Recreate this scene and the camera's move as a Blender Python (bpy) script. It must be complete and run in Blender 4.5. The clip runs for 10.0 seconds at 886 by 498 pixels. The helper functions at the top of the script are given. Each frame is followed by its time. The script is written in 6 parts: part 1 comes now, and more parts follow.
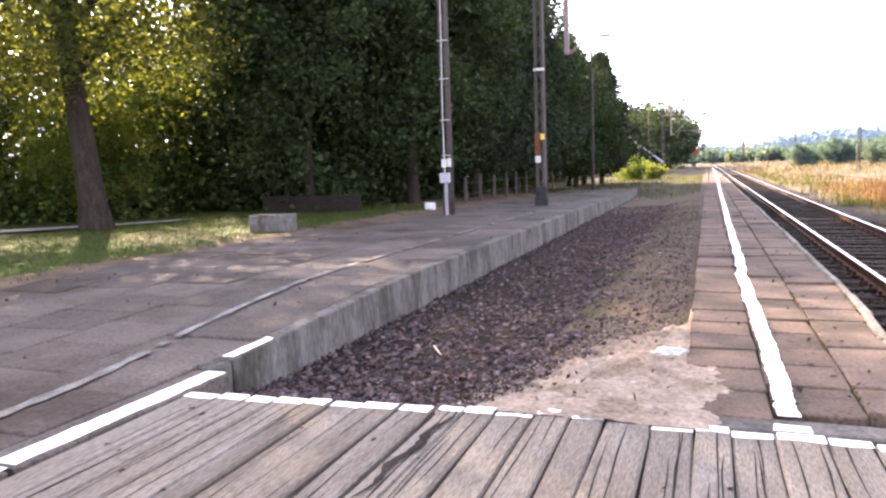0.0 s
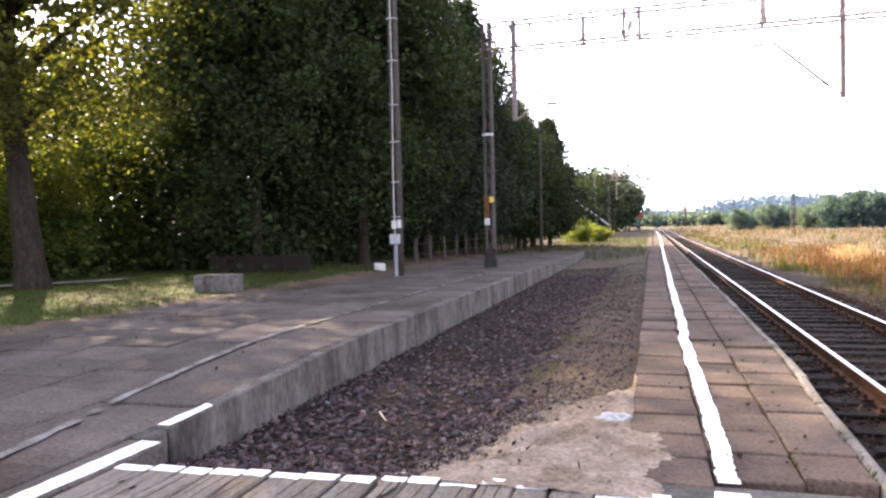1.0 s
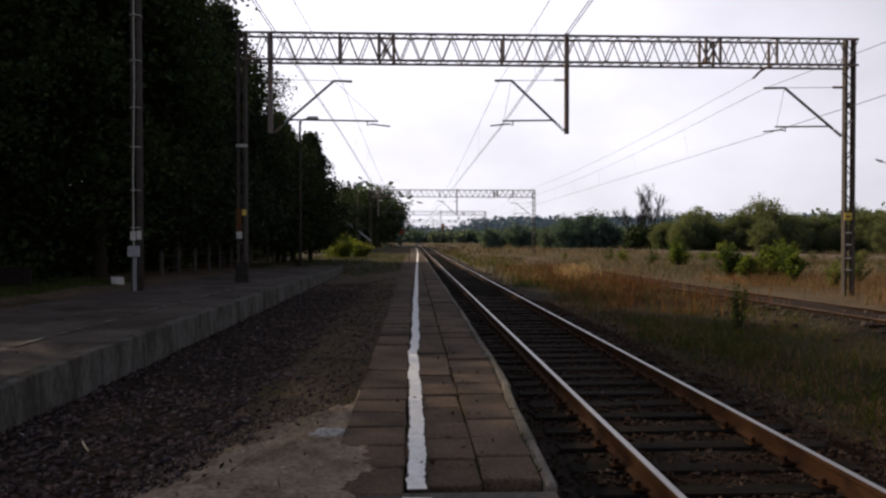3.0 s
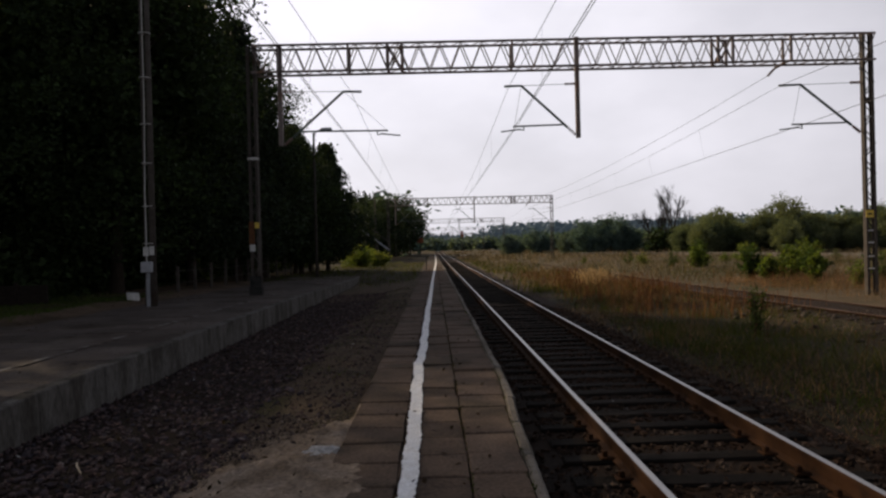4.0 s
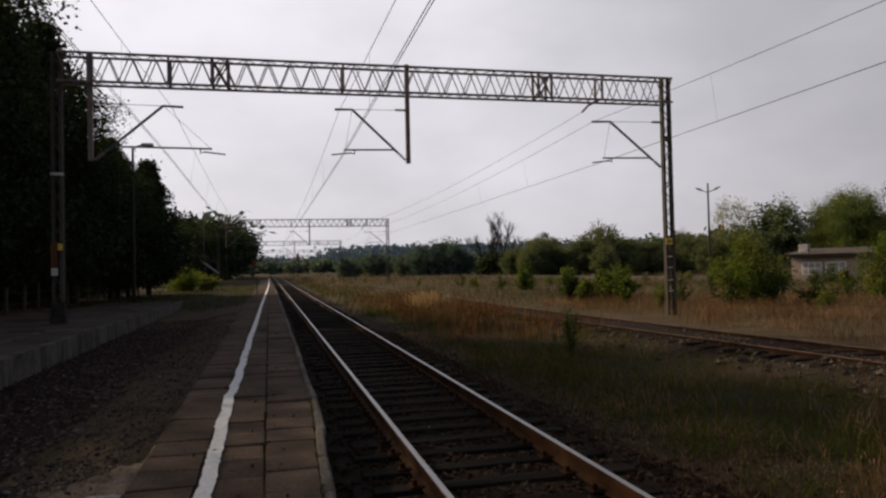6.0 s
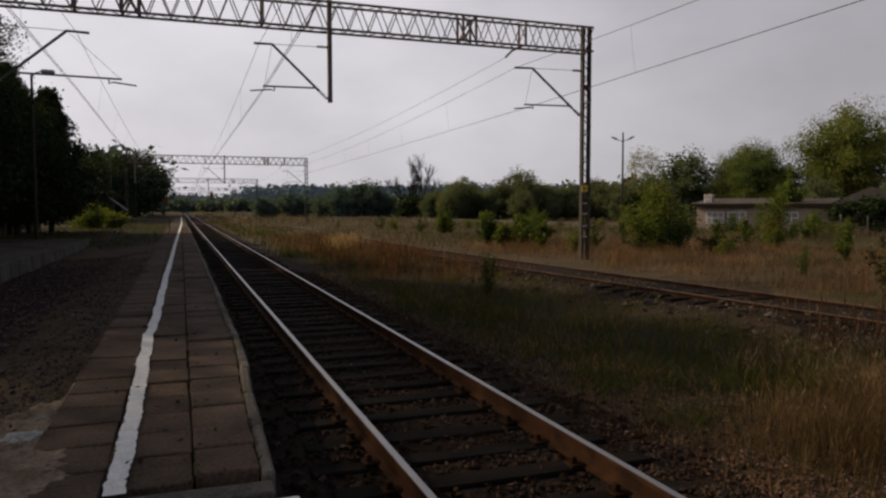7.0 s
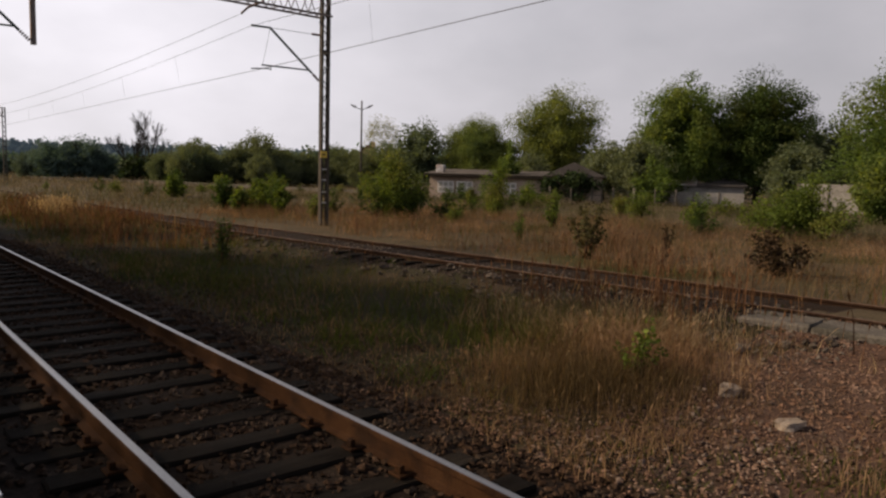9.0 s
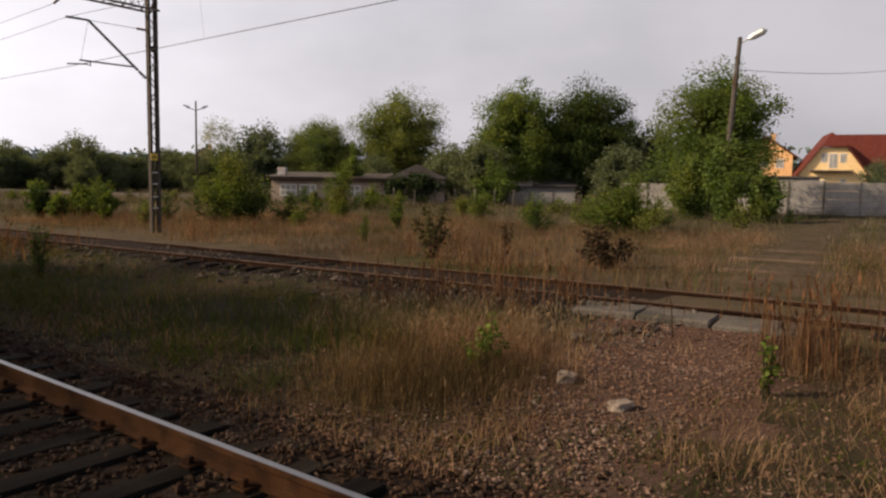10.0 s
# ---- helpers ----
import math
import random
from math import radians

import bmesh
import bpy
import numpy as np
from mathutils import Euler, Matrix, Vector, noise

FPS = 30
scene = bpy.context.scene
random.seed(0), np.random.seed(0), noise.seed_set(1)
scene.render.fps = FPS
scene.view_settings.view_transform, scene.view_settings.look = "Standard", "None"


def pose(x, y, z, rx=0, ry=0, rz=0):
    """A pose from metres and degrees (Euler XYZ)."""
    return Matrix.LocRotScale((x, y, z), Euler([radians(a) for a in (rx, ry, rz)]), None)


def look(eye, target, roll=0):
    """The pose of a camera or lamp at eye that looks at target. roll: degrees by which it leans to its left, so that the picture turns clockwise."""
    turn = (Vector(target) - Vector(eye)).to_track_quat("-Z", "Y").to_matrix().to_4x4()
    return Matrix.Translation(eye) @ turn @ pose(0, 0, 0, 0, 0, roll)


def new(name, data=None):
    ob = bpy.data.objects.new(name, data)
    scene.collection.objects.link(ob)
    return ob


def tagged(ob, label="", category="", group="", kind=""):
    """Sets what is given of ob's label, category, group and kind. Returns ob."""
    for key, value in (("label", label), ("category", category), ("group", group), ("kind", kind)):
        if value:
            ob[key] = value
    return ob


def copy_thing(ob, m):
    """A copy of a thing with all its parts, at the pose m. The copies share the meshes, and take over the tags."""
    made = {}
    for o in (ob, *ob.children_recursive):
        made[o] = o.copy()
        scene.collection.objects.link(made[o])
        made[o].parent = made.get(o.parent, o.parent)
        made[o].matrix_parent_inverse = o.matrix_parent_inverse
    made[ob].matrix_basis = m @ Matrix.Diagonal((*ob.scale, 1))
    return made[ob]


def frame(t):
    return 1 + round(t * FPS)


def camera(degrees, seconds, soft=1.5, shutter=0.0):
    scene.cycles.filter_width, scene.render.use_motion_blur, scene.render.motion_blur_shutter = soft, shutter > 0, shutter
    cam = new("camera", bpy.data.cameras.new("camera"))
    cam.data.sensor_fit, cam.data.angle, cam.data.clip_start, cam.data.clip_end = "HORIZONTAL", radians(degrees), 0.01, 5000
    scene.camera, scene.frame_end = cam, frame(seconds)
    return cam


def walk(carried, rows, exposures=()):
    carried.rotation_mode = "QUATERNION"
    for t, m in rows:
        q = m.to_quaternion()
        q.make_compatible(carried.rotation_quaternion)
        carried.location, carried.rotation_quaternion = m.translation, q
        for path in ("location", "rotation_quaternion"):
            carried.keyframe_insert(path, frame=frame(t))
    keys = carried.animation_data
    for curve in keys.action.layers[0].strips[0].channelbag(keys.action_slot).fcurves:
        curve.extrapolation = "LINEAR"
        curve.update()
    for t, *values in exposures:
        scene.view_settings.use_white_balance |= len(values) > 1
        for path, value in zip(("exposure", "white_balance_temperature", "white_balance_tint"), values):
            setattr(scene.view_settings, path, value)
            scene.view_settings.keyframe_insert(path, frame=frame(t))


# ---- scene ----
cam = camera(63.3, 10.0, soft=2.4)
PATH = [
    (0, (-0.256, 0.062, 1.448), (-0.945, 1.927, 1.23), -2.1),
    (0.5, (-0.248, 0.064, 1.463), (-0.889, 1.953, 1.318), -1.3),
    (1, (-0.22, 0.067, 1.485), (-0.778, 1.987, 1.429), -1.4),
    (1.5, (-0.194, 0.018, 1.513), (-0.603, 1.975, 1.564), -0.4),
    (2, (-0.154, -0.028, 1.528), (-0.334, 1.964, 1.527), -0.4),
    (2.5, (-0.016, -0.064, 1.542), (0.014, 1.936, 1.555), -1.3),
    (3, (0.162, 0.001, 1.528), (0.244, 1.999, 1.503), -0.0),
    (3.2, (0.195, 0.022, 1.523), (0.261, 2.021, 1.493), -0.2),
    (4.5, (0.515, 0.209, 1.555), (0.54, 2.209, 1.565), -1.7),
    (5, (0.589, 0.219, 1.549), (0.681, 2.217, 1.508), -1.6),
    (5.5, (0.615, 0.158, 1.555), (0.809, 2.149, 1.583), -1.6),
    (6, (0.66, 0.254, 1.574), (1.132, 2.197, 1.624), -1.3),
    (6.2, (0.686, 0.151, 1.568), (1.241, 2.071, 1.626), -0.7),
    (7.3, (0.531, 0.106, 1.595), (1.223, 1.975, 1.429), 0.1),
    (7.5, (0.543, 0.119, 1.602), (1.233, 1.988, 1.428), 0.3),
    (8, (0.549, 0.126, 1.591), (1.261, 1.985, 1.401), 0.1),
    (8.4, (0.572, 0.066, 1.54), (1.485, 1.831, 1.306), 0.6),
    (8.5, (0.575, 0.072, 1.542), (1.558, 1.796, 1.293), 1.1),
    (9, (0.566, 0.069, 1.568), (1.862, 1.579, 1.371), 1.5),
    (9.5, (0.547, 0.07, 1.576), (2.021, 1.413, 1.416), 1.4),
    (10, (0.617, 0.077, 1.543), (2.205, 1.279, 1.362), 0.9),
]
EXPOSURES = [(0.0, 3.62, 6120, 20), (0.5, 3.4, 6100, 19), (1.0, 3.12, 6100, 18), (1.5, 2.42, 6200, 17), (2.0, 1.55, 6250, 14), (2.5, 0.84, 6300, 13), (3.0, 0.16, 6350, 12), (4.5, -0.12, 6500, 11), (6.0, -0.3, 6550, 11), (7.5, -0.47, 6600, 11), (8.5, -0.15, 6600, 11), (9.5, 0.16, 6650, 12), (10.0, 0.24, 6650, 12)]
CLOUD = (14.7, 14.4, 15.5, 1)
SUN_POWER = 5.0
walk(cam, [(t, look(eye, target, roll)) for t, eye, target, roll in PATH], EXPOSURES)

# ---- world, sun ----
SUN_AZ, SUN_EL = -47.0, 30.0
sun_dir = Vector((math.sin(radians(SUN_AZ)) * math.cos(radians(SUN_EL)), math.cos(radians(SUN_AZ)) * math.cos(radians(SUN_EL)), math.sin(radians(SUN_EL))))
world = bpy.data.worlds.new("world")
scene.world = world
world.use_nodes = True
wn, wl = world.node_tree.nodes, world.node_tree.links
sky = wn.new("ShaderNodeTexSky")
sky.sky_type, sky.sun_disc = "NISHITA", False
sky.sun_elevation, sky.sun_rotation = radians(SUN_EL), radians(SUN_AZ % 360)
sky.air_density, sky.dust_density, sky.ozone_density = 1.0, 4.0, 1.0
wtc = wn.new("ShaderNodeTexCoord")
wmap = wn.new("ShaderNodeMapping")
wmap.inputs["Scale"].default_value = (1.0, 1.0, 2.0)
wl.new(wtc.outputs["Generated"], wmap.inputs["Vector"])
cloud = wn.new("ShaderNodeTexNoise")
cloud.inputs["Scale"].default_value, cloud.inputs["Detail"].default_value = 2.3, 6.0
wl.new(wmap.outputs[0], cloud.inputs["Vector"])
sep = wn.new("ShaderNodeSeparateXYZ")
wl.new(wtc.outputs["Generated"], sep.inputs[0])
cramp = wn.new("ShaderNodeMapRange")
cramp.inputs["From Min"].default_value, cramp.inputs["From Max"].default_value = 0.36, 0.58
cramp.inputs["To Min"].default_value, cramp.inputs["To Max"].default_value = 0.97, 0.06
wl.new(sep.outputs["Z"], cramp.inputs["Value"])
thin = wn.new("ShaderNodeMapRange")
thin.inputs["From Min"].default_value, thin.inputs["From Max"].default_value = 0.35, 0.62
thin.inputs["To Min"].default_value, thin.inputs["To Max"].default_value = 0.84, 1.0
wl.new(cloud.outputs["Fac"], thin.inputs["Value"])
haze = wn.new("ShaderNodeMath")
haze.operation = "MULTIPLY"
wl.new(cramp.outputs[0], haze.inputs[0])
wl.new(thin.outputs[0], haze.inputs[1])
cmix = wn.new("ShaderNodeMix")
cmix.data_type = "RGBA"
wl.new(haze.outputs[0], cmix.inputs["Factor"])
wl.new(sky.outputs[0], cmix.inputs["A"])
glow = wn.new("ShaderNodeVectorMath")
glow.operation = "DOT_PRODUCT"
wl.new(wtc.outputs["Generated"], glow.inputs[0])
glow.inputs[1].default_value = sun_dir
gmap = wn.new("ShaderNodeMapRange")
gmap.interpolation_type = "SMOOTHSTEP"
gmap.inputs["From Min"].default_value, gmap.inputs["From Max"].default_value = -0.5, 1.0
gmap.inputs["To Min"].default_value, gmap.inputs["To Max"].default_value = 0.54, 1.28
wl.new(glow.outputs["Value"], gmap.inputs["Value"])
gcol = wn.new("ShaderNodeMix")
gcol.data_type, gcol.blend_type = "RGBA", "MULTIPLY"
gcol.inputs["Factor"].default_value = 1.0
csoft = wn.new("ShaderNodeMapRange")
csoft.inputs["From Min"].default_value, csoft.inputs["From Max"].default_value = 0.3, 0.7
csoft.inputs["To Min"].default_value, csoft.inputs["To Max"].default_value = 0.88, 1.08
wl.new(cloud.outputs["Fac"], csoft.inputs["Value"])
cvar = wn.new("ShaderNodeMix")
cvar.data_type, cvar.blend_type = "RGBA", "MULTIPLY"
cvar.inputs["Factor"].default_value = 1.0
cvar.inputs["A"].default_value = CLOUD
wl.new(csoft.outputs[0], cvar.inputs["B"])
wl.new(cvar.outputs["Result"], gcol.inputs["A"])
wl.new(gmap.outputs[0], gcol.inputs["B"])
wl.new(gcol.outputs["Result"], cmix.inputs["B"])
wl.new(cmix.outputs["Result"], wn["Background"].inputs["Color"])
wn["Background"].inputs["Strength"].default_value = 0.06
sun = new("sun", bpy.data.lights.new("sun", "SUN"))
sun.data.energy, sun.data.angle, sun.data.color = SUN_POWER, radians(0.8), (1.0, 0.80, 0.55)
sun.matrix_world = look(sun_dir * 80, (0, 0, 0))


# ---- materials ----
def material(name, c1, c2, c3=None, scale=6.0, fine=60.0, rough=0.9, bump=0.3, rand="", spread=0.35, metal=0.0, stretch=(1, 1, 1), leaf=0.0, spec=0.05, coarse=0.5, cut=(0.5, 0.65), glow=None):
    m = bpy.data.materials.new(name)
    m.use_nodes = True
    n, l = m.node_tree.nodes, m.node_tree.links
    bsdf = n["Principled BSDF"]
    geo = n.new("ShaderNodeNewGeometry")
    mp = n.new("ShaderNodeMapping")
    mp.inputs["Scale"].default_value = stretch
    l.new(geo.outputs["Position"], mp.inputs["Vector"])

    def noise_tex(s, detail=4.0):
        t = n.new("ShaderNodeTexNoise")
        t.inputs["Scale"].default_value, t.inputs["Detail"].default_value, t.inputs["Roughness"].default_value = s, detail, 0.6
        l.new(mp.outputs[0], t.inputs["Vector"])
        return t.outputs["Fac"]

    def blend(fac, a, b, kind="MIX"):
        x = n.new("ShaderNodeMix")
        x.data_type, x.blend_type = "RGBA", kind
        for sock, v in (("Factor", fac), ("A", a), ("B", b)):
            if isinstance(v, (tuple, list)):
                x.inputs[sock].default_value = (*v, 1) if len(v) == 3 else v
            elif isinstance(v, (int, float)):
                x.inputs[sock].default_value = v
            else:
                l.new(v, x.inputs[sock])
        return x.outputs["Result"]

    def ramp(v, a, b, lo=0.0, hi=1.0):
        r = n.new("ShaderNodeMapRange")
        for k, q in (("From Min", a), ("From Max", b), ("To Min", lo), ("To Max", hi)):
            r.inputs[k].default_value = q
        l.new(v, r.inputs["Value"])
        return r.outputs[0]

    col = blend(ramp(noise_tex(scale), 0.35, 0.65), c1, c2)
    if c3:
        col = blend(ramp(noise_tex(coarse), *cut), col, c3)
    fine_fac = noise_tex(fine, 3.0)
    grey = n.new("ShaderNodeCombineColor")
    v = ramp(fine_fac, 0.3, 0.7, 0.62, 1.34)
    for k in range(3):
        l.new(v, grey.inputs[k])
    col = blend(1.0, col, grey.outputs[0], "MULTIPLY")
    if rand:
        src = n.new("ShaderNodeObjectInfo").outputs["Random"] if rand == "object" else geo.outputs["Random Per Island"]
        g2 = n.new("ShaderNodeCombineColor")
        v2 = ramp(src, 0, 1, 1 - spread, 1 + spread)
        for k in range(3):
            l.new(v2, g2.inputs[k])
        col = blend(1.0, col, g2.outputs[0], "MULTIPLY")
    l.new(col, bsdf.inputs["Base Color"])
    bsdf.inputs["Metallic"].default_value = metal
    bsdf.inputs["Specular IOR Level"].default_value = spec
    l.new(ramp(fine_fac, 0.3, 0.7, max(rough - 0.1, 0.05), min(rough + 0.1, 1.0)), bsdf.inputs["Roughness"])
    # faint emission, part of the far pine wood's painted haze
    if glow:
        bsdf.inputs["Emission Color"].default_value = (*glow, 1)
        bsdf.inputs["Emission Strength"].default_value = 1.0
    if bump:
        b = n.new("ShaderNodeBump")
        b.inputs["Strength"].default_value, b.inputs["Distance"].default_value = bump, 0.02
        l.new(fine_fac, b.inputs["Height"])
        l.new(b.outputs[0], bsdf.inputs["Normal"])
    if leaf:
        tr = n.new("ShaderNodeBsdfTranslucent")
        l.new(blend(1.0, col, (1.4, 1.2, 0.7) if "grass" in name else (1.5, 1.45, 0.55), "MULTIPLY"), tr.inputs["Color"])
        mx = n.new("ShaderNodeMixShader")
        mx.inputs[0].default_value = leaf
        l.new(bsdf.outputs[0], mx.inputs[1])
        l.new(tr.outputs[0], mx.inputs[2])
        l.new(mx.outputs[0], n["Material Output"].inputs["Surface"])
    return m


CONCRETE = material("old_concrete", (0.0909, 0.0808, 0.0727), (0.129, 0.116, 0.103), (0.0592, 0.0539, 0.0458), 3.0, 28, 0.92, 0.5, coarse=1.1)
SLAB = material("platform_slab", (0.08305, 0.0594, 0.04422), (0.1221, 0.08723, 0.06479), (0.05456, 0.04224, 0.03124), 2.2, 36, 0.9, 0.5, rand="object", spread=0.22, coarse=0.8)
SLAB_L = material("grey_platform_slab", (0.0761, 0.063, 0.0553), (0.105, 0.0875, 0.0745), (0.0571, 0.0449, 0.0362), 1.6, 30, 0.92, 0.5, rand="object", spread=0.2, coarse=0.5)
SLAB_FAR = material("far_slab", (0.0866, 0.0691, 0.0548), (0.126, 0.103, 0.0809), (0.0599, 0.0503, 0.0376), 2.2, 90, 0.9, 0.4, rand="island", spread=0.2, coarse=0.8)
WALL = material("wall_concrete", (0.088, 0.081, 0.072), (0.125, 0.117, 0.106), (0.058, 0.052, 0.044), 3.2, 26, 0.93, 0.6, stretch=(1, 1, 0.35), coarse=2.2, cut=(0.46, 0.6))
KERB = material("kerb_concrete", (0.142, 0.122, 0.103), (0.206, 0.187, 0.161), (0.0902, 0.0805, 0.0644), 7, 90, 0.95, 0.7, rand="object", spread=0.2)
PAINT = material("white_line_paint", (0.88, 0.88, 0.88), (0.77, 0.759, 0.737), (0.682, 0.649, 0.605), 9, 110, 0.75, 0.25, coarse=4.0, cut=(0.6, 0.75))
OLD_PAINT = material("worn_line_paint", (0.2428, 0.2312, 0.2139), (0.1503, 0.1358, 0.1214), (0.1098, 0.09537, 0.08092), 6, 70, 0.85, 0.3, coarse=2.5, cut=(0.45, 0.6))
PLANK = material("grey_plank", (0.150, 0.127, 0.103), (0.188, 0.162, 0.135), (0.120, 0.096, 0.074), 2.6, 44, 0.9, 0.5, rand="object", spread=0.13, stretch=(2.4, 0.4, 2.4), coarse=0.7)
CRACK = material("plank_crack", (0.016, 0.013, 0.011), (0.03, 0.024, 0.02), None, 10, 60, 0.95, 0.3)
BALLAST = material("ballast_stone", (0.044, 0.040, 0.046), (0.092, 0.057, 0.047), (0.145, 0.118, 0.105), 13, 60, 0.9, 0.4, rand="island", spread=0.6, coarse=11.0, cut=(0.56, 0.68))
BALLAST_RED = material("rusty_ballast_stone", (0.02959, 0.01714, 0.0108), (0.04687, 0.02851, 0.01951), (0.06401, 0.04774, 0.03686), 9, 60, 0.9, 0.4, rand="island", spread=0.55, coarse=3.0)
RUBBLE = material("pale_rubble", (0.08457, 0.06919, 0.05958), (0.1192, 0.09994, 0.08649), (0.05382, 0.04228, 0.0346), 6, 50, 0.95, 0.6, rand="island", spread=0.35, coarse=2.0)
CONCRETE_LUMP = material("weathered_concrete_lump", (0.21, 0.17, 0.14), (0.29, 0.24, 0.2), (0.12, 0.09, 0.075), 6, 50, 0.95, 0.6, coarse=2.0)
CHIPPINGS = material("path_chippings", (0.108, 0.0756, 0.0612), (0.1728, 0.1332, 0.1116), (0.0576, 0.0396, 0.0324), 7, 55, 0.92, 0.5, rand="island", spread=0.45, coarse=2.0)
GRAVEL = material("gravel_stone", (0.1099, 0.06061, 0.04174), (0.1558, 0.09672, 0.07057), (0.1927, 0.1287, 0.0999), 9, 60, 0.9, 0.4, rand="island", spread=0.32, coarse=3.0)
SOIL_BALLAST = material("ballast_bed", (0.0155, 0.0116, 0.00937), (0.0339, 0.0239, 0.0187), (0.0225, 0.0139, 0.00888), 14, 45, 0.95, 1.0, coarse=0.7)
SOIL = material("bank_soil", (0.0636, 0.04425, 0.02873), (0.0975, 0.07245, 0.04868), (0.04395, 0.0396, 0.0177), 4, 24, 0.95, 0.8, coarse=1.0)
SAND = material("spilt_sand", (0.2204, 0.1681, 0.1251), (0.2801, 0.2209, 0.1687), (0.1618, 0.1211, 0.08638), 6, 26, 0.95, 1.0, coarse=1.9, cut=(0.45, 0.62))
FIELD = material("field_soil", (0.060, 0.046, 0.029), (0.092, 0.071, 0.045), (0.0386, 0.0408, 0.0134), 1.3, 30, 0.95, 0.8, coarse=0.16)
WEED_SOIL = material("weedy_soil", (0.02304, 0.02112, 0.01056), (0.04032, 0.0336, 0.0192), (0.0528, 0.03744, 0.024), 3, 40, 0.95, 0.8, coarse=0.7)
RED_EARTH = material("red_gravel_earth", (0.07459, 0.04373, 0.03298), (0.1004, 0.064, 0.05022), (0.0595, 0.04041, 0.02961), 5, 50, 0.95, 0.9, coarse=0.9)
LAWN = material("lawn_soil", (0.03332, 0.04665, 0.009996), (0.04998, 0.06009, 0.01666), (0.04332, 0.03332, 0.01999), 1.5, 40, 0.95, 0.7, coarse=0.5)
LEAF_MOULD = material("leaf_litter", (0.096, 0.068, 0.048), (0.144, 0.104, 0.072), (0.064, 0.048, 0.032), 3, 45, 0.95, 0.8)
RAIL_TOP = material("polished_rail_head", (0.372, 0.36, 0.348), (0.3, 0.288, 0.276), None, 3, 60, 0.42, 0.04, metal=1.0, stretch=(8, 0.2, 8), spec=0.5)
# lighter rust than the sides: the lit top edge is put into colour
OLD_RAIL_TOP = material("lit_rusty_rail_head", (0.09, 0.0562, 0.0405), (0.124, 0.0818, 0.0591), (0.0619, 0.0366, 0.0253), 5, 60, 0.6, 0.3, coarse=2)
RAIL_SIDE = material("rusty_rail", (0.03587, 0.01588, 0.007375), (0.05063, 0.02425, 0.01162), (0.02112, 0.01059, 0.0063), 6, 70, 0.8, 0.4, coarse=2)
OLD_RAIL = material("disused_rail", (0.0248, 0.0124, 0.0074), (0.0331, 0.0181, 0.0116), (0.0166, 0.00915, 0.00661), 5, 60, 0.85, 0.4, coarse=2)
SLEEPER = material("tarred_sleeper", (0.01057, 0.008175, 0.006525), (0.01725, 0.01387, 0.01118), (0.02498, 0.0201, 0.01635), 5, 50, 0.9, 0.8, rand="object", spread=0.35, stretch=(0.4, 3, 3), coarse=1.6)
STEEL = material("weathered_gantry_steel", (0.151, 0.128, 0.121), (0.222, 0.18, 0.163), (0.186, 0.0989, 0.0604), 5, 60, 0.75, 0.25, metal=0.15, coarse=1.5, cut=(0.55, 0.7), spec=0.3)
MAST_GREY = material("grey_mast_paint", (0.0595, 0.0517, 0.0452), (0.0801, 0.0712, 0.0636), (0.049, 0.031, 0.022), 4, 60, 0.8, 0.3, coarse=1.2, cut=(0.58, 0.7))
GREEN_TUBE = material("green_bracket_paint", (0.06, 0.085, 0.075), (0.09, 0.11, 0.10), None, 6, 60, 0.6, 0.15, spec=0.4)
BLACK = material("black_base_paint", (0.02, 0.02, 0.02), (0.04, 0.038, 0.035), None, 6, 60, 0.7, 0.3)
WHITE_BAND = material("white_band_paint", (0.51, 0.51, 0.493), (0.425, 0.416, 0.391), None, 9, 60, 0.7, 0.2, spec=0.3)
YELLOW = material("yellow_plate_paint", (0.66, 0.47, 0.06), (0.58, 0.40, 0.06), None, 9, 60, 0.6, 0.1, spec=0.4)
RED_PLATE = material("faded_red_paint", (0.34, 0.10, 0.05), (0.25, 0.09, 0.06), None, 9, 60, 0.7, 0.2)
RUST = material("flaking_rust", (0.15, 0.066, 0.03), (0.084, 0.042, 0.024), None, 14, 80, 0.9, 0.6)
WIRE = material("wire_copper", (0.07, 0.065, 0.06), (0.10, 0.09, 0.085), None, 3, 40, 0.6, 0.0, metal=0.4)
INSULATOR = material("brown_insulator", (0.10, 0.05, 0.035), (0.14, 0.07, 0.05), None, 8, 50, 0.35, 0.0, spec=0.6)
ALU = material("lamp_aluminium", (0.55, 0.56, 0.57), (0.45, 0.46, 0.47), None, 6, 60, 0.4, 0.05, metal=0.5, spec=0.5)
BOX_GREY = material("pale_plastic_box", (0.31, 0.322, 0.341), (0.26, 0.273, 0.291), None, 6, 60, 0.55, 0.1, spec=0.4)
BARK = material("bark", (0.0234, 0.0181, 0.014), (0.0406, 0.0328, 0.0256), (0.0281, 0.0265, 0.0187), 8, 30, 0.95, 1.0, stretch=(1, 1, 0.25), coarse=1.0)
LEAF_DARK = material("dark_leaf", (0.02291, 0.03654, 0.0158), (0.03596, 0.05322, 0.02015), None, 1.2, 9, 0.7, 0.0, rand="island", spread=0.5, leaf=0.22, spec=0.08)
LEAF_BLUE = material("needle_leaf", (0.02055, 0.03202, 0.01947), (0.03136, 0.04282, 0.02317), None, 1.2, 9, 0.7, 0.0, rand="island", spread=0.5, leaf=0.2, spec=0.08)
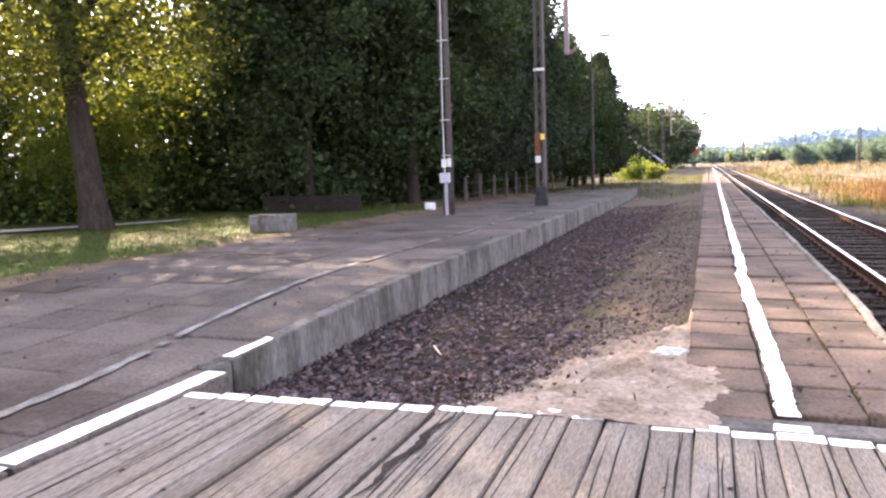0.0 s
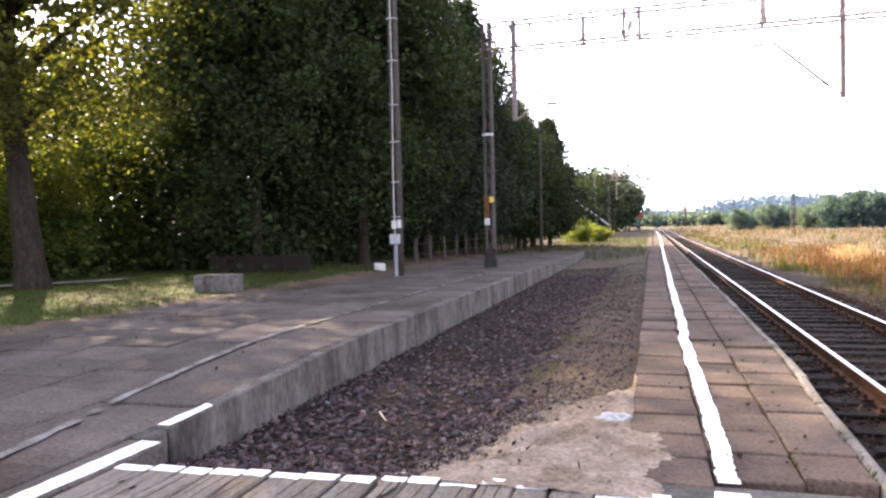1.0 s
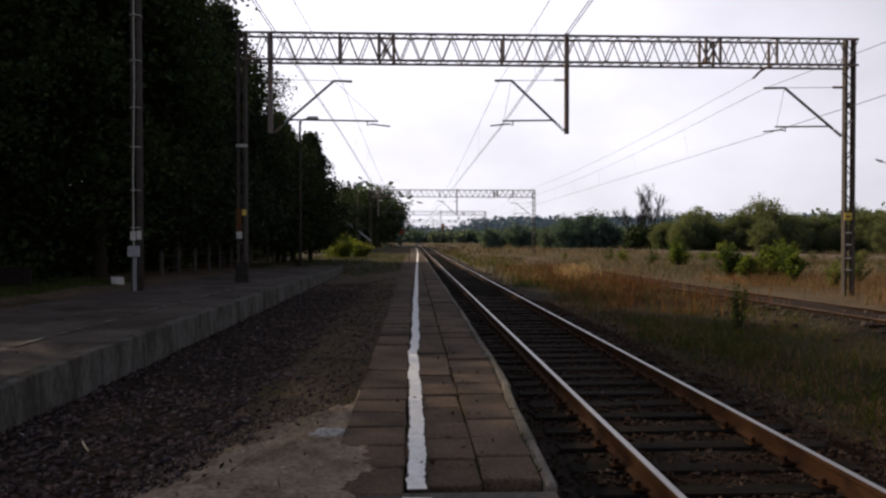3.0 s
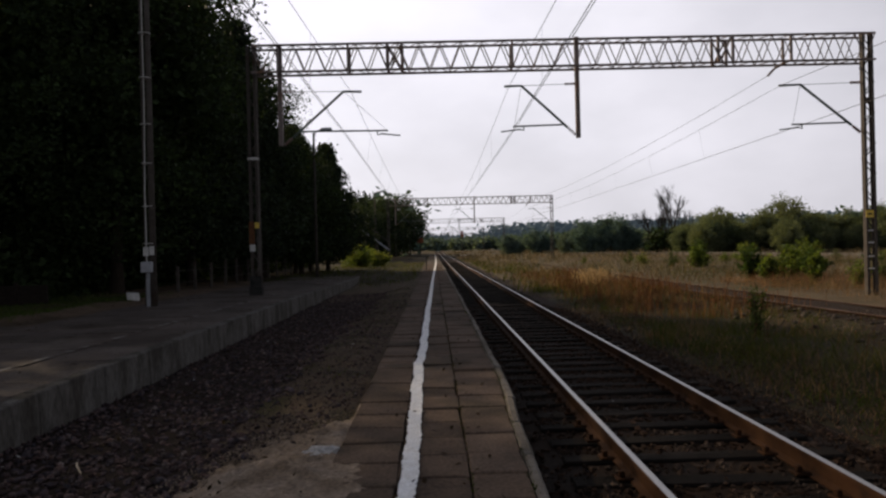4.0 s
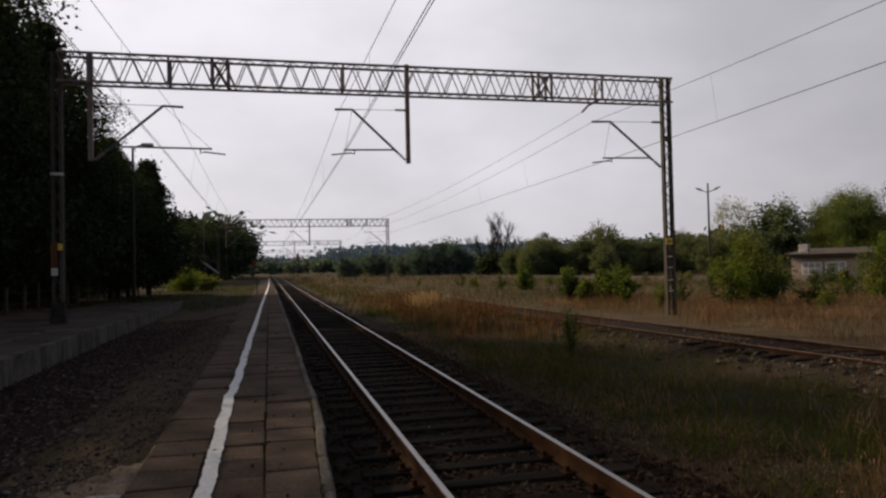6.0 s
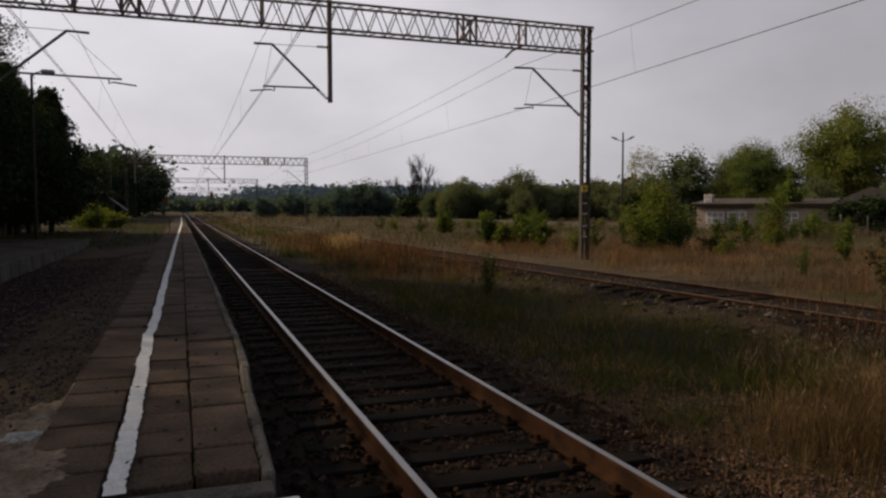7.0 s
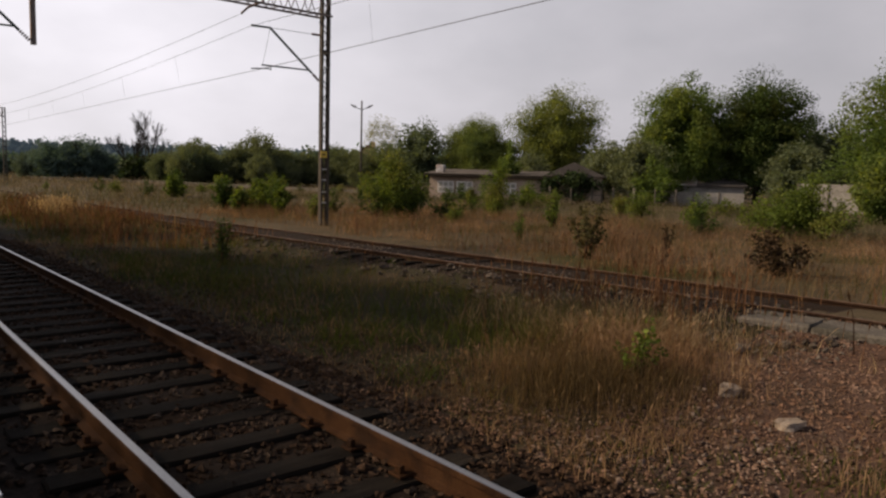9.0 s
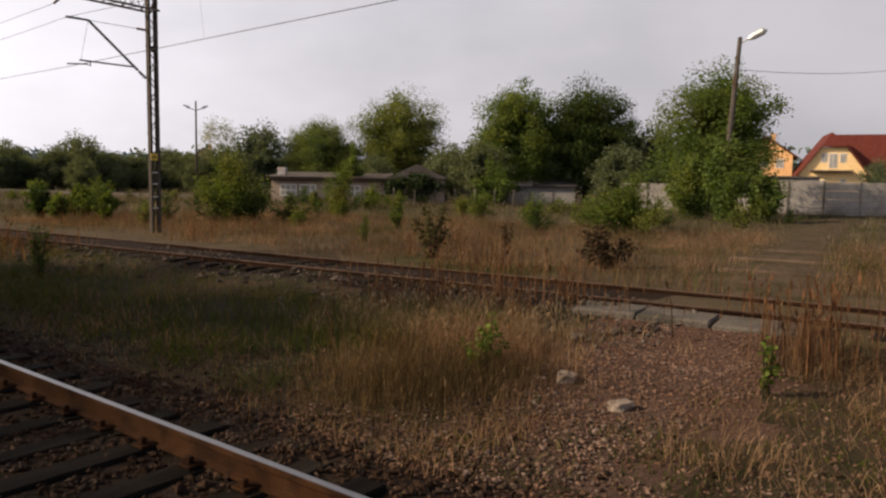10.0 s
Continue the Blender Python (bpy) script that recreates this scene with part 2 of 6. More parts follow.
# sunlight is put into this paler, yellower leaf colour
LEAF_LIT = material("sunlit_leaf", (0.0684, 0.096, 0.02052), (0.1093, 0.1296, 0.02736), (0.1368, 0.1368, 0.0342), 0.8, 9, 0.6, 0.0, rand="island", spread=0.45, leaf=0.5, coarse=0.3)
LEAF_MID = material("mid_leaf", (0.0339, 0.0566, 0.016), (0.0523, 0.0769, 0.0221), (0.0677, 0.0799, 0.0246), 0.7, 9, 0.65, 0.0, rand="island", spread=0.45, leaf=0.32, coarse=0.25)
# light coming through the big crown is put into this brighter olive
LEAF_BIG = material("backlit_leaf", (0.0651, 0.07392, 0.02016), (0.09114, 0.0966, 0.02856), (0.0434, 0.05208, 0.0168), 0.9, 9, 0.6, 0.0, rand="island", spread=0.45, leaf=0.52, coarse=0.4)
LEAF_LINE = material("line_tree_leaf", (0.02434, 0.03744, 0.02059), (0.03557, 0.05054, 0.02714), None, 0.4, 9, 0.7, 0.0, rand="island", spread=0.4, leaf=0.22)
LEAF_BUSH = material("bush_leaf", (0.06636, 0.09922, 0.02134), (0.09922, 0.1273, 0.02808), (0.1338, 0.1338, 0.04006), 1.5, 9, 0.6, 0.0, rand="island", spread=0.45, leaf=0.4, coarse=0.6)
LEAF_FIELD = material("field_tree_leaf", (0.07066, 0.1084, 0.03301), (0.1055, 0.1481, 0.04249), (0.1355, 0.1587, 0.04715), 0.5, 9, 0.65, 0.0, rand="island", spread=0.45, leaf=0.5, coarse=0.2)
LEAF_OLIVE = material("olive_leaf", (0.1055, 0.1318, 0.04726), (0.147, 0.1633, 0.0579), (0.07888, 0.1105, 0.04726), 0.4, 9, 0.65, 0.0, rand="island", spread=0.4, leaf=0.5, coarse=0.1)
LAWN_GRASS = material("lawn_grass", (0.04032, 0.0672, 0.01254), (0.05824, 0.08512, 0.01792), (0.0672, 0.0672, 0.02688), 0.8, 12, 0.8, 0.0, rand="island", spread=0.4, leaf=0.35, coarse=0.5)
LEAF_PALE = material("poplar_leaf", (0.192, 0.204, 0.096), (0.24, 0.228, 0.12), None, 0.8, 9, 0.7, 0.0, rand="island", spread=0.35, leaf=0.4)
# far foliage: haze is mixed into the leaf colour as blue-grey
LEAF_FAR = material("hazed_far_leaf", (0.06721, 0.1053, 0.1028), (0.0893, 0.1277, 0.1238), (0.1123, 0.1404, 0.1201), 0.05, 1.0, 0.8, 0.0, rand="island", spread=0.4, leaf=0.25, coarse=0.02)
# distance haze is painted in: bluish leaf colour plus a faint glow
LEAF_HAZE = material("hazed_pine_wood", (0.0884, 0.1189, 0.118), (0.1096, 0.1386, 0.1331), None, 0.02, 0.5, 0.9, 0.0, rand="island", spread=0.15, glow=(0.02, 0.027, 0.037))
LEAF_DOCK = material("dock_leaf", (0.05, 0.05, 0.022), (0.078, 0.062, 0.03), None, 4, 20, 0.8, 0.0, rand="island", spread=0.4, leaf=0.25)
LEAF_HEDGE = material("hedge_leaf", (0.1, 0.1187, 0.0702), (0.135, 0.1525, 0.0891), (0.0825, 0.105, 0.0675), 0.4, 9, 0.7, 0.0, rand="island", spread=0.4, leaf=0.36, coarse=0.1)
LEAF_BROWN = material("withered_leaf", (0.03326, 0.02177, 0.01323), (0.04838, 0.03266, 0.0189), None, 4, 20, 0.8, 0.0, rand="island", spread=0.4, leaf=0.2)
GRASS_DRY = material("dry_grass", (0.148, 0.0872, 0.054), (0.271, 0.179, 0.113), (0.088, 0.062, 0.032), 0.9, 12, 0.8, 0.0, rand="island", spread=0.55, leaf=0.35, coarse=0.35, cut=(0.46, 0.62))
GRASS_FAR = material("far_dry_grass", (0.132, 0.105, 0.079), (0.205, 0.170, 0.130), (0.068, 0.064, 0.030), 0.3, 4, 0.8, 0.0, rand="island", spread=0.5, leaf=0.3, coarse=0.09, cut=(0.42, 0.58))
GRASS_RED = material("sorrel_grass", (0.09766, 0.04649, 0.02665), (0.1244, 0.06642, 0.03634), (0.1332, 0.09742, 0.04845), 0.9, 12, 0.8, 0.0, rand="island", spread=0.45, leaf=0.3, coarse=0.3)
GRASS_GREEN = material("weed_grass", (0.03812, 0.05611, 0.00956), (0.05943, 0.07498, 0.01427), (0.08474, 0.07957, 0.02238), 0.8, 12, 0.8, 0.0, rand="island", spread=0.45, leaf=0.35, coarse=0.4)
GRASS_PALE = material("pale_feather_grass", (0.288, 0.215, 0.132), (0.336, 0.262, 0.174), None, 0.8, 12, 0.8, 0.0, rand="island", spread=0.3, leaf=0.35)
RENDER_PINK = material("faded_render", (0.3, 0.2325, 0.1875), (0.36, 0.2925, 0.24), (0.24, 0.18, 0.1425), 0.8, 12, 0.9, 0.2, coarse=0.3)
RENDER_YELLOW = material("yellow_render", (0.78, 0.55, 0.27), (0.82, 0.60, 0.32), None, 0.6, 12, 0.9, 0.1)
RENDER_ORANGE = material("orange_render", (0.72, 0.42, 0.20), (0.76, 0.47, 0.24), None, 0.6, 12, 0.9, 0.1)
ROOF_RED = material("red_tile_roof", (0.0972, 0.0256, 0.0196), (0.12, 0.034, 0.0249), None, 2, 12, 0.75, 0.4)
ROOF_GREY = material("asbestos_roof", (0.08, 0.07, 0.065), (0.115, 0.1, 0.0925), None, 1, 12, 0.9, 0.3)
ROOF_TIN = material("tin_roof", (0.5, 0.5, 0.5), (0.42, 0.38, 0.35), (0.33, 0.2, 0.15), 0.6, 12, 0.5, 0.1, metal=0.3, spec=0.4)
WALL_PALE = material("precast_fence_panel", (0.249, 0.233, 0.223), (0.29, 0.275, 0.259), (0.186, 0.171, 0.156), 1.0, 14, 0.9, 0.3, rand="object", spread=0.08, coarse=0.5)
WINDOW_WHITE = material("white_window_frame", (0.72, 0.70, 0.68), (0.65, 0.63, 0.6), None, 2, 20, 0.7, 0.0, spec=0.3)
GLASS_DARK = material("window_glass", (0.26, 0.25, 0.235), (0.36, 0.345, 0.32), None, 2, 20, 0.2, 0.0, spec=0.5)
FENCE_WOOD = material("dark_board_fence", (0.018, 0.015, 0.0126), (0.03, 0.024, 0.0204), None, 5, 40, 0.9, 0.4, stretch=(1, 1, 3))
ROAD_GREY = material("pale_track_surface", (0.198, 0.1815, 0.165), (0.242, 0.2255, 0.209), None, 1.5, 40, 0.95, 0.4)
PLASTIC = material("crumpled_white_plastic", (0.3844, 0.372, 0.3534), (0.31, 0.2976, 0.279), None, 20, 60, 0.6, 0.4, spec=0.3)
STRAW = material("dry_stick", (0.5, 0.42, 0.31), (0.4, 0.32, 0.22), None, 20, 60, 0.8, 0.2)


# ---- building helpers ----
rng = np.random.default_rng(7)


def raw_mesh(name, verts, faces, mats, index=None, smooth=False):
    me = bpy.data.meshes.new(name)
    me.from_pydata([tuple(v) for v in np.asarray(verts, float).tolist()], [], np.asarray(faces).tolist() if isinstance(faces, np.ndarray) else faces)
    for m in mats if isinstance(mats, (list, tuple)) else [mats]:
        me.materials.append(m)
    if index is not None:
        me.polygons.foreach_set("material_index", np.asarray(index, dtype=np.int32))
    if smooth:
        me.polygons.foreach_set("use_smooth", np.ones(len(me.polygons), dtype=bool))
    me.update()
    return me


def thing(name, at=(0, 0, 0), label="", category="", group="", kind="", turn=0.0):
    ob = new(name)
    ob.matrix_basis = pose(*at, 0, 0, turn)
    return tagged(ob, label, category, group, kind)


def part(name, bm, mat, parent=None, label="", smooth=False):
    me = bpy.data.meshes.new(name)
    bm.to_mesh(me)
    bm.free()
    me.materials.append(mat)
    if smooth:
        me.polygons.foreach_set("use_smooth", np.ones(len(me.polygons), dtype=bool))
    return piece(name, me, parent, label)


def piece(name, me, parent=None, label="", m=None):
    ob = new(name, me)
    if parent:
        ob.parent = parent
    if m is not None:
        ob.matrix_basis = m
    if label:
        ob["label"] = label
    return ob


def add_box(bm, lo, hi, bevel=0.0, jitter=0.0):
    r = bmesh.ops.create_cube(bm, size=1.0)
    vs = r["verts"]
    for v in vs:
        for k in range(3):
            v.co[k] = lo[k] + (v.co[k] + 0.5) * (hi[k] - lo[k]) + random.uniform(-jitter, jitter)
    if bevel:
        es = list({e for v in vs for e in v.link_edges})
        bmesh.ops.bevel(bm, geom=es, offset=bevel, segments=1, affect="EDGES")
    return bm


def box(lo, hi, bevel=0.0, jitter=0.0):
    return add_box(bmesh.new(), lo, hi, bevel, jitter)


def add_tube(bm, pts, radii, sides=8, cap=True):
    pts = [Vector(p) for p in pts]
    if isinstance(radii, (int, float)):
        radii = [radii] * len(pts)
    rings, side = [], None
    for i, p in enumerate(pts):
        d = (pts[min(i + 1, len(pts) - 1)] - pts[max(i - 1, 0)]).normalized()
        if side is None:
            side = d.cross(Vector((0, 0, 1)) if abs(d.z) < 0.9 else Vector((1, 0, 0))).normalized()
        side = (side - d * side.dot(d)).normalized()
        up = d.cross(side)
        rings.append([bm.verts.new(p + (side * math.cos(2 * math.pi * k / sides) + up * math.sin(2 * math.pi * k / sides)) * radii[i]) for k in range(sides)])
    for a, b in zip(rings, rings[1:]):
        for k in range(sides):
            bm.faces.new((a[k], a[(k + 1) % sides], b[(k + 1) % sides], b[k]))
    if cap:
        bm.faces.new(rings[0][::-1])
        bm.faces.new(rings[-1])
    return bm


def tube(pts, radii, sides=8):
    return add_tube(bmesh.new(), pts, radii, sides)


def extrude_profile(profile, path, closed_caps=True):
    """A profile of (x, z) carried along a path of (x, y, z) that runs mostly along y."""
    n = len(profile)
    verts = [(px + a, py, pz + b) for px, py, pz in path for a, b in profile]
    faces = [[i * n + k, i * n + (k + 1) % n, (i + 1) * n + (k + 1) % n, (i + 1) * n + k] for i in range(len(path) - 1) for k in range(n)]
    faces += [list(range(n))[::-1], [(len(path) - 1) * n + k for k in range(n)]]
    return verts, faces


def scatter_stones(name, pts, sizes, mat, flat=0.65, cheap=False):
    """Many small crushed stones as one mesh."""
    t = (1 + 5 ** 0.5) / 2
    base = np.array([(-1, t, 0), (1, t, 0), (-1, -t, 0), (1, -t, 0), (0, -1, t), (0, 1, t), (0, -1, -t), (0, 1, -t), (t, 0, -1), (t, 0, 1), (-t, 0, -1), (-t, 0, 1)]) / 1.9
    tri = np.array([(0, 11, 5), (0, 5, 1), (0, 1, 7), (0, 7, 10), (0, 10, 11), (1, 5, 9), (5, 11, 4), (11, 10, 2), (10, 7, 6), (7, 1, 8), (3, 9, 4), (3, 4, 2), (3, 2, 6), (3, 6, 8), (3, 8, 9), (4, 9, 5), (2, 4, 11), (6, 2, 10), (8, 6, 7), (9, 8, 1)])
    if cheap:
        base = np.array([(1, 0.2, 0), (-1, -0.2, 0), (0.2, 1, 0.1), (-0.2, -1, -0.1), (0.1, 0, 1), (0, 0.1, -1)]) * 1.1
        tri = np.array([(0, 2, 4), (2, 1, 4), (1, 3, 4), (3, 0, 4), (2, 0, 5), (1, 2, 5), (3, 1, 5), (0, 3, 5)])
    n, k = len(pts), len(base)
    v = base[None] * rng.uniform(0.6, 1.25, (n, k, 1)) * rng.uniform(0.65, 1.3, (n, 1, 3))
    a, b = rng.uniform(0, 6.28, n), rng.uniform(-0.6, 0.6, n)
    ca, sa, cb, sb = np.cos(a), np.sin(a), np.cos(b), np.sin(b)
    x, y, z = v[..., 0], v[..., 1], v[..., 2] * flat
    y, z = y * cb[:, None] - z * sb[:, None], y * sb[:, None] + z * cb[:, None]
    x, y = x * ca[:, None] - y * sa[:, None], x * sa[:, None] + y * ca[:, None]
    v = np.stack([x, y, z], -1) * np.asarray(sizes)[:, None, None] * 0.5 + np.asarray(pts)[:, None, :]
    f = tri[None] + k * np.arange(n)[:, None, None]
    return raw_mesh(name, v.reshape(-1, 3), f.reshape(-1, 3), mat)


def leaves_mesh(name, centres, size, mat, droop=0.0, up=0.4):
    """One pointed blade-shaped quad for each centre."""
    n = len(centres)
    d = rng.normal(size=(n, 3))
    d[:, 2] = d[:, 2] * 0.6 - droop
    d /= np.linalg.norm(d, axis=1)[:, None]
    o = rng.normal(size=(n, 3))
    o[:, 2] += up
    s = np.cross(d, o)
    s /= np.linalg.norm(s, axis=1)[:, None] + 1e-9
    L = (np.asarray(size) * rng.uniform(0.6, 1.4, n))[:, None]
    c = np.asarray(centres)
    v = np.stack([c - d * L * 0.5, c + s * L * 0.32, c + d * L * 0.5, c - s * L * 0.32], 1)
    return raw_mesh(name, v.reshape(-1, 3), np.arange(4 * n).reshape(n, 4), mat)


def crown_points(n, radii, centre, clumps, clump_r, shell=0.45, flat=0.7):
    """Leaf places in clumps inside an uneven ellipsoid."""
    d = rng.normal(size=(clumps, 3))
    d /= np.linalg.norm(d, axis=1)[:, None]
    r = rng.uniform(shell, 1.0, clumps) ** 0.6 * rng.uniform(0.78, 1.12, clumps)
    cc = d * r[:, None] * np.asarray(radii) + np.asarray(centre)
    k = rng.integers(0, clumps, n)
    p = rng.normal(size=(n, 3))
    p /= np.linalg.norm(p, axis=1)[:, None]
    p *= (rng.uniform(0, 1, n) ** 0.5)[:, None] * np.array([1, 1, flat]) * clump_r * 1.75 * rng.uniform(0.6, 1.3, clumps)[k][:, None]
    return cc[k] + p, cc


def tree(name, at, height, radius, trunk_r, leaf_mat, label, seed, n=9000, leaf=0.3, low=0.25, lean=(0, 0), clumps=70, group="", category="tree", droop=0.2, limbs=7, top_taper=1.0, clump_scale=0.2, core=0, core_leaf=0.8, skirt=0.0):
    global rng
    rng = np.random.default_rng(seed)
    ob = thing(name, at, label, category, group)
    base_z = height * low
    cz, rz = (height + base_z) / 2, (height - base_z) / 2
    lean = Vector((lean[0], lean[1], 0))
    bm = bmesh.new()
    tip = Vector((lean.x, lean.y, height * 0.8))
    mid = Vector((lean.x * 0.5 + rng.uniform(-0.1, 0.1), lean.y * 0.5, height * 0.35))
    add_tube(bm, [(0, 0, -0.3), (0, 0, 0.05), (lean.x * 0.08, lean.y * 0.08, height * 0.06), mid, tip], [trunk_r * 1.5, trunk_r * 1.35, trunk_r, trunk_r * 0.72, trunk_r * 0.15], 9)
    for i in range(limbs):
        a = 6.28 * i / limbs + rng.uniform(-0.4, 0.4)
        z0 = rng.uniform(max(base_z * 0.8, 0.2 * height), 0.6 * height)
        p0 = Vector((lean.x * z0 / height, lean.y * z0 / height, z0))
        rr = radius * rng.uniform(0.55, 0.9)
        p2 = p0 + Vector((math.cos(a) * rr, math.sin(a) * rr, rr * rng.uniform(0.3, 0.9)))
        p1 = (p0 + p2) / 2 + Vector((0, 0, rr * 0.12))
        add_tube(bm, [p0, p1, p2], [trunk_r * 0.42, trunk_r * 0.25, trunk_r * 0.06], 6)
    part("trunk", bm, BARK, ob, smooth=True)
    pts, cc = crown_points(n, (radius, radius, rz), (lean.x * 0.7, lean.y * 0.7, cz), clumps, radius * clump_scale)
    sizes = np.full(len(pts), leaf)
    if core:
        # larger leaf sprays fill the inside of each clump
        axis_pt = np.array([lean.x * 0.7, lean.y * 0.7, cz])
        k = rng.integers(0, len(cc), core)
        inner = axis_pt + (cc[k] - axis_pt) * rng.uniform(0.1, 0.92, core)[:, None] + rng.normal(size=(core, 3)) * radius * clump_scale * 0.35
        pts, sizes = np.concatenate([pts, inner]), np.concatenate([sizes, np.full(core, core_leaf)])
    if top_taper < 1.0:
        f = np.clip((pts[:, 2] - base_z) / (height - base_z), 0, 1)
        k = 1 - (1 - top_taper) * f
        pts[:, 0] *= k
        pts[:, 1] *= k
    keep = pts[:, 2] > 0.15 + skirt * np.hypot(pts[:, 0], pts[:, 1])
    piece("crown", leaves_mesh("crown", pts[keep], sizes[keep], leaf_mat, droop), ob)
    return ob


def bush(name, at, height, radius, leaf_mat, label, seed, n=2200, leaf=0.12, group="bushes in the field", stems=18):
    global rng
    rng = np.random.default_rng(seed)
    ob = thing(name, at, label, "bush", group)
    tips = []
    for i in range(stems):
        a = rng.uniform(0, 6.28)
        r = radius * rng.uniform(0.05, 1.0)
        tip = (math.cos(a) * r, math.sin(a) * r, height * (1.02 - 0.62 * (r / radius) ** 1.5) * rng.uniform(0.75, 1.05))
        tips.append(tip)
        part("stem", tube([(math.cos(a) * 0.06, math.sin(a) * 0.06, -0.05), (tip[0] * 0.4, tip[1] * 0.4, tip[2] * 0.5), tip], [0.018 * min(height, 1.7), 0.012 * min(height, 1.7), 0.004], 5), BARK, ob)
    k = rng.integers(0, stems, n)
    f = rng.uniform(0.0, 1.06, n) ** 0.85
    t = np.array(tips)[k]
    pts = t * f[:, None] + rng.normal(size=(n, 3)) * radius * 0.13 * np.array([1, 1, 0.9])
    pts[:, 2] = np.abs(pts[:, 2]) + 0.05
    piece("foliage", leaves_mesh("foliage", pts, leaf, leaf_mat, 0.1), ob)
    return ob


def blades(name, pts, heights, width, mat, lean=0.3, heads=0.0):
    """Grass blades: a bent strip of two faces for each root; some carry a seed head."""
    n = len(pts)
    a = rng.uniform(0, 6.28, n)
    w = width * rng.uniform(0.6, 1.4, n)
    side = np.stack([np.cos(a), np.sin(a), np.zeros(n)], 1) * w[:, None] * 0.5
    bend = rng.normal(size=(n, 3)) * lean
    bend[:, 2] = 0
    h = np.asarray(heights)[:, None]
    up = np.array([0, 0, 1.0])
    p0 = np.asarray(pts)
    p1 = p0 + (up * 0.55 + bend * 0.25) * h
    p2 = p0 + (up * 0.97 + bend * 0.85) * h
    v = np.stack([p0 - side, p0 + side, p1 + side * 0.8, p1 - side * 0.8, p2], 1).reshape(-1, 3)
    i = 5 * np.arange(n)
    faces = np.stack([i, i + 1, i + 2, i + 3], 1).tolist() + np.stack([i + 3, i + 2, i + 4], 1).tolist()
    if heads:
        k = np.nonzero(rng.uniform(size=n) < heads)[0]
        s = side[k] * 2.2
        q0, q1 = p2[k] - (p2[k] - p1[k]) * 0.35, p2[k] + (p2[k] - p1[k]) * 0.15
        hv = np.stack([q0, (q0 + q1) / 2 + s, q1, (q0 + q1) / 2 - s], 1).reshape(-1, 3)
        j = len(v) + 4 * np.arange(len(k))
        faces += np.stack([j, j + 1, j + 2, j + 3], 1).tolist()
        v = np.concatenate([v, hv])
    return raw_mesh(name, v, faces, mat)


def smooth_step(a, b, x):
    t = np.clip((x - a) / (b - a), 0, 1)
    return t * t * (3 - 2 * t)


RAIL_Z, LEFT_X = -0.28, -3.72


def left_level(y):
    """The old platform's surface: a ramp down to the crossing."""
    y = np.asarray(y, float)
    return 0.02 + 0.15 * smooth_step(3.6, 9.2, y) - 0.12 * smooth_step(18, 40, y)


def siding_x(y):
    y = np.asarray(y, float)
    return 12.35 - 0.075 * np.clip(y, -20, 28) - 0.012 * np.clip(y - 28, 0, 60) - 0.0004 * np.clip(y - 88, 0, 400)


def wobble(x, y, s=1.0):
    return (np.sin(x * 1.7 * s + 0.6 * y * s) + np.sin(y * 1.3 * s - 0.9 * x * s + 1.7) + np.sin((x + y) * 3.1 * s + 0.4)) / 3


def ground_z(x, y):
    x, y = np.asarray(x, float), np.asarray(y, float)
    z = np.full(np.broadcast(x, y).shape, 0.0)
    left = left_level(y) - 0.09
    left = np.where(x < -8.7, left + 0.075 * smooth_step(-8.7, -9.2, x) + 0.02 * wobble(x, y), left)
    pit = -0.30 + 0.14 * smooth_step(5.2, 3.9, y) + 0.02 * wobble(x, y, 2)
    bank = (0.24 + 0.03 * wobble(x, y, 1.5)) * smooth_step(-2.3, -0.5, x)
    hump = 0.13 * np.exp(-((x + 1.35) / 0.6) ** 2 - ((y - 11.5) / 3.0) ** 2)
    mound = 0.27 * smooth_step(-2.3, -0.55, x) * smooth_step(7.3, 5.4, y)
    pit = np.minimum(pit + np.maximum(bank, mound) + hump, -0.012)
    bed = -0.480 + 0.012 * wobble(x, y, 3)
    right = -0.52 + 0.14 * smooth_step(siding_x(y) - 2.7, siding_x(y) - 1.5, x) + 0.04 * smooth_step(13.2, 16, x) + 0.05 * wobble(x, y, 0.4) * smooth_step(5.5, 8, x)
    right = right + 0.10 * np.exp(-((x - siding_x(y)) / 1.25) ** 4)
    z = np.where(x < LEFT_X - 0.3, left, np.where(x < -0.4, pit, np.where(x < 1.1, -0.12, np.where(x < 4.7, bed, right))))
    z = np.where((x >= 4.0) & (x < 5.0), bed + (right - 0.04 - bed) * smooth_step(3.95, 4.6, x) + 0.04 * smooth_step(4.6, 5.0, x), z)
    deck = (y < 4.0) & (x > -3.7) & (x < 1.15)
    z = np.where(deck, -0.25, z)
    # past the old platform's end the soil falls to one level
    end = smooth_step(36, 44, y)
    z = np.where(x < -0.4, z * (1 - end) + end * np.where(x < -3, 0.02, -0.1), z)
    far = smooth_step(120, 200, np.abs(y)) * (np.abs(x) > 6)
    return z * (1 - far) + far * -0.3


# ---- ground ----
def axis(fine_lo, fine_hi, step, reach, growth=1.22):
    a = list(np.arange(fine_lo, fine_hi, step))
    s, x = step, fine_hi
    hi = []
    while x < reach:
        hi.append(x)
        s *= growth
        x += s
    s, x = step, fine_lo
    lo = []
    while x > -reach:
        s *= growth
        x -= s
        lo.append(x)
    return np.array(lo[::-1] + a + hi)


gx, gy = axis(-10, 15, 0.22, 3000), axis(-2, 40, 0.26, 3000)
X, Y = np.meshgrid(gx, gy, indexing="ij")
Z = ground_z(X, Y)
nx, ny = len(gx), len(gy)
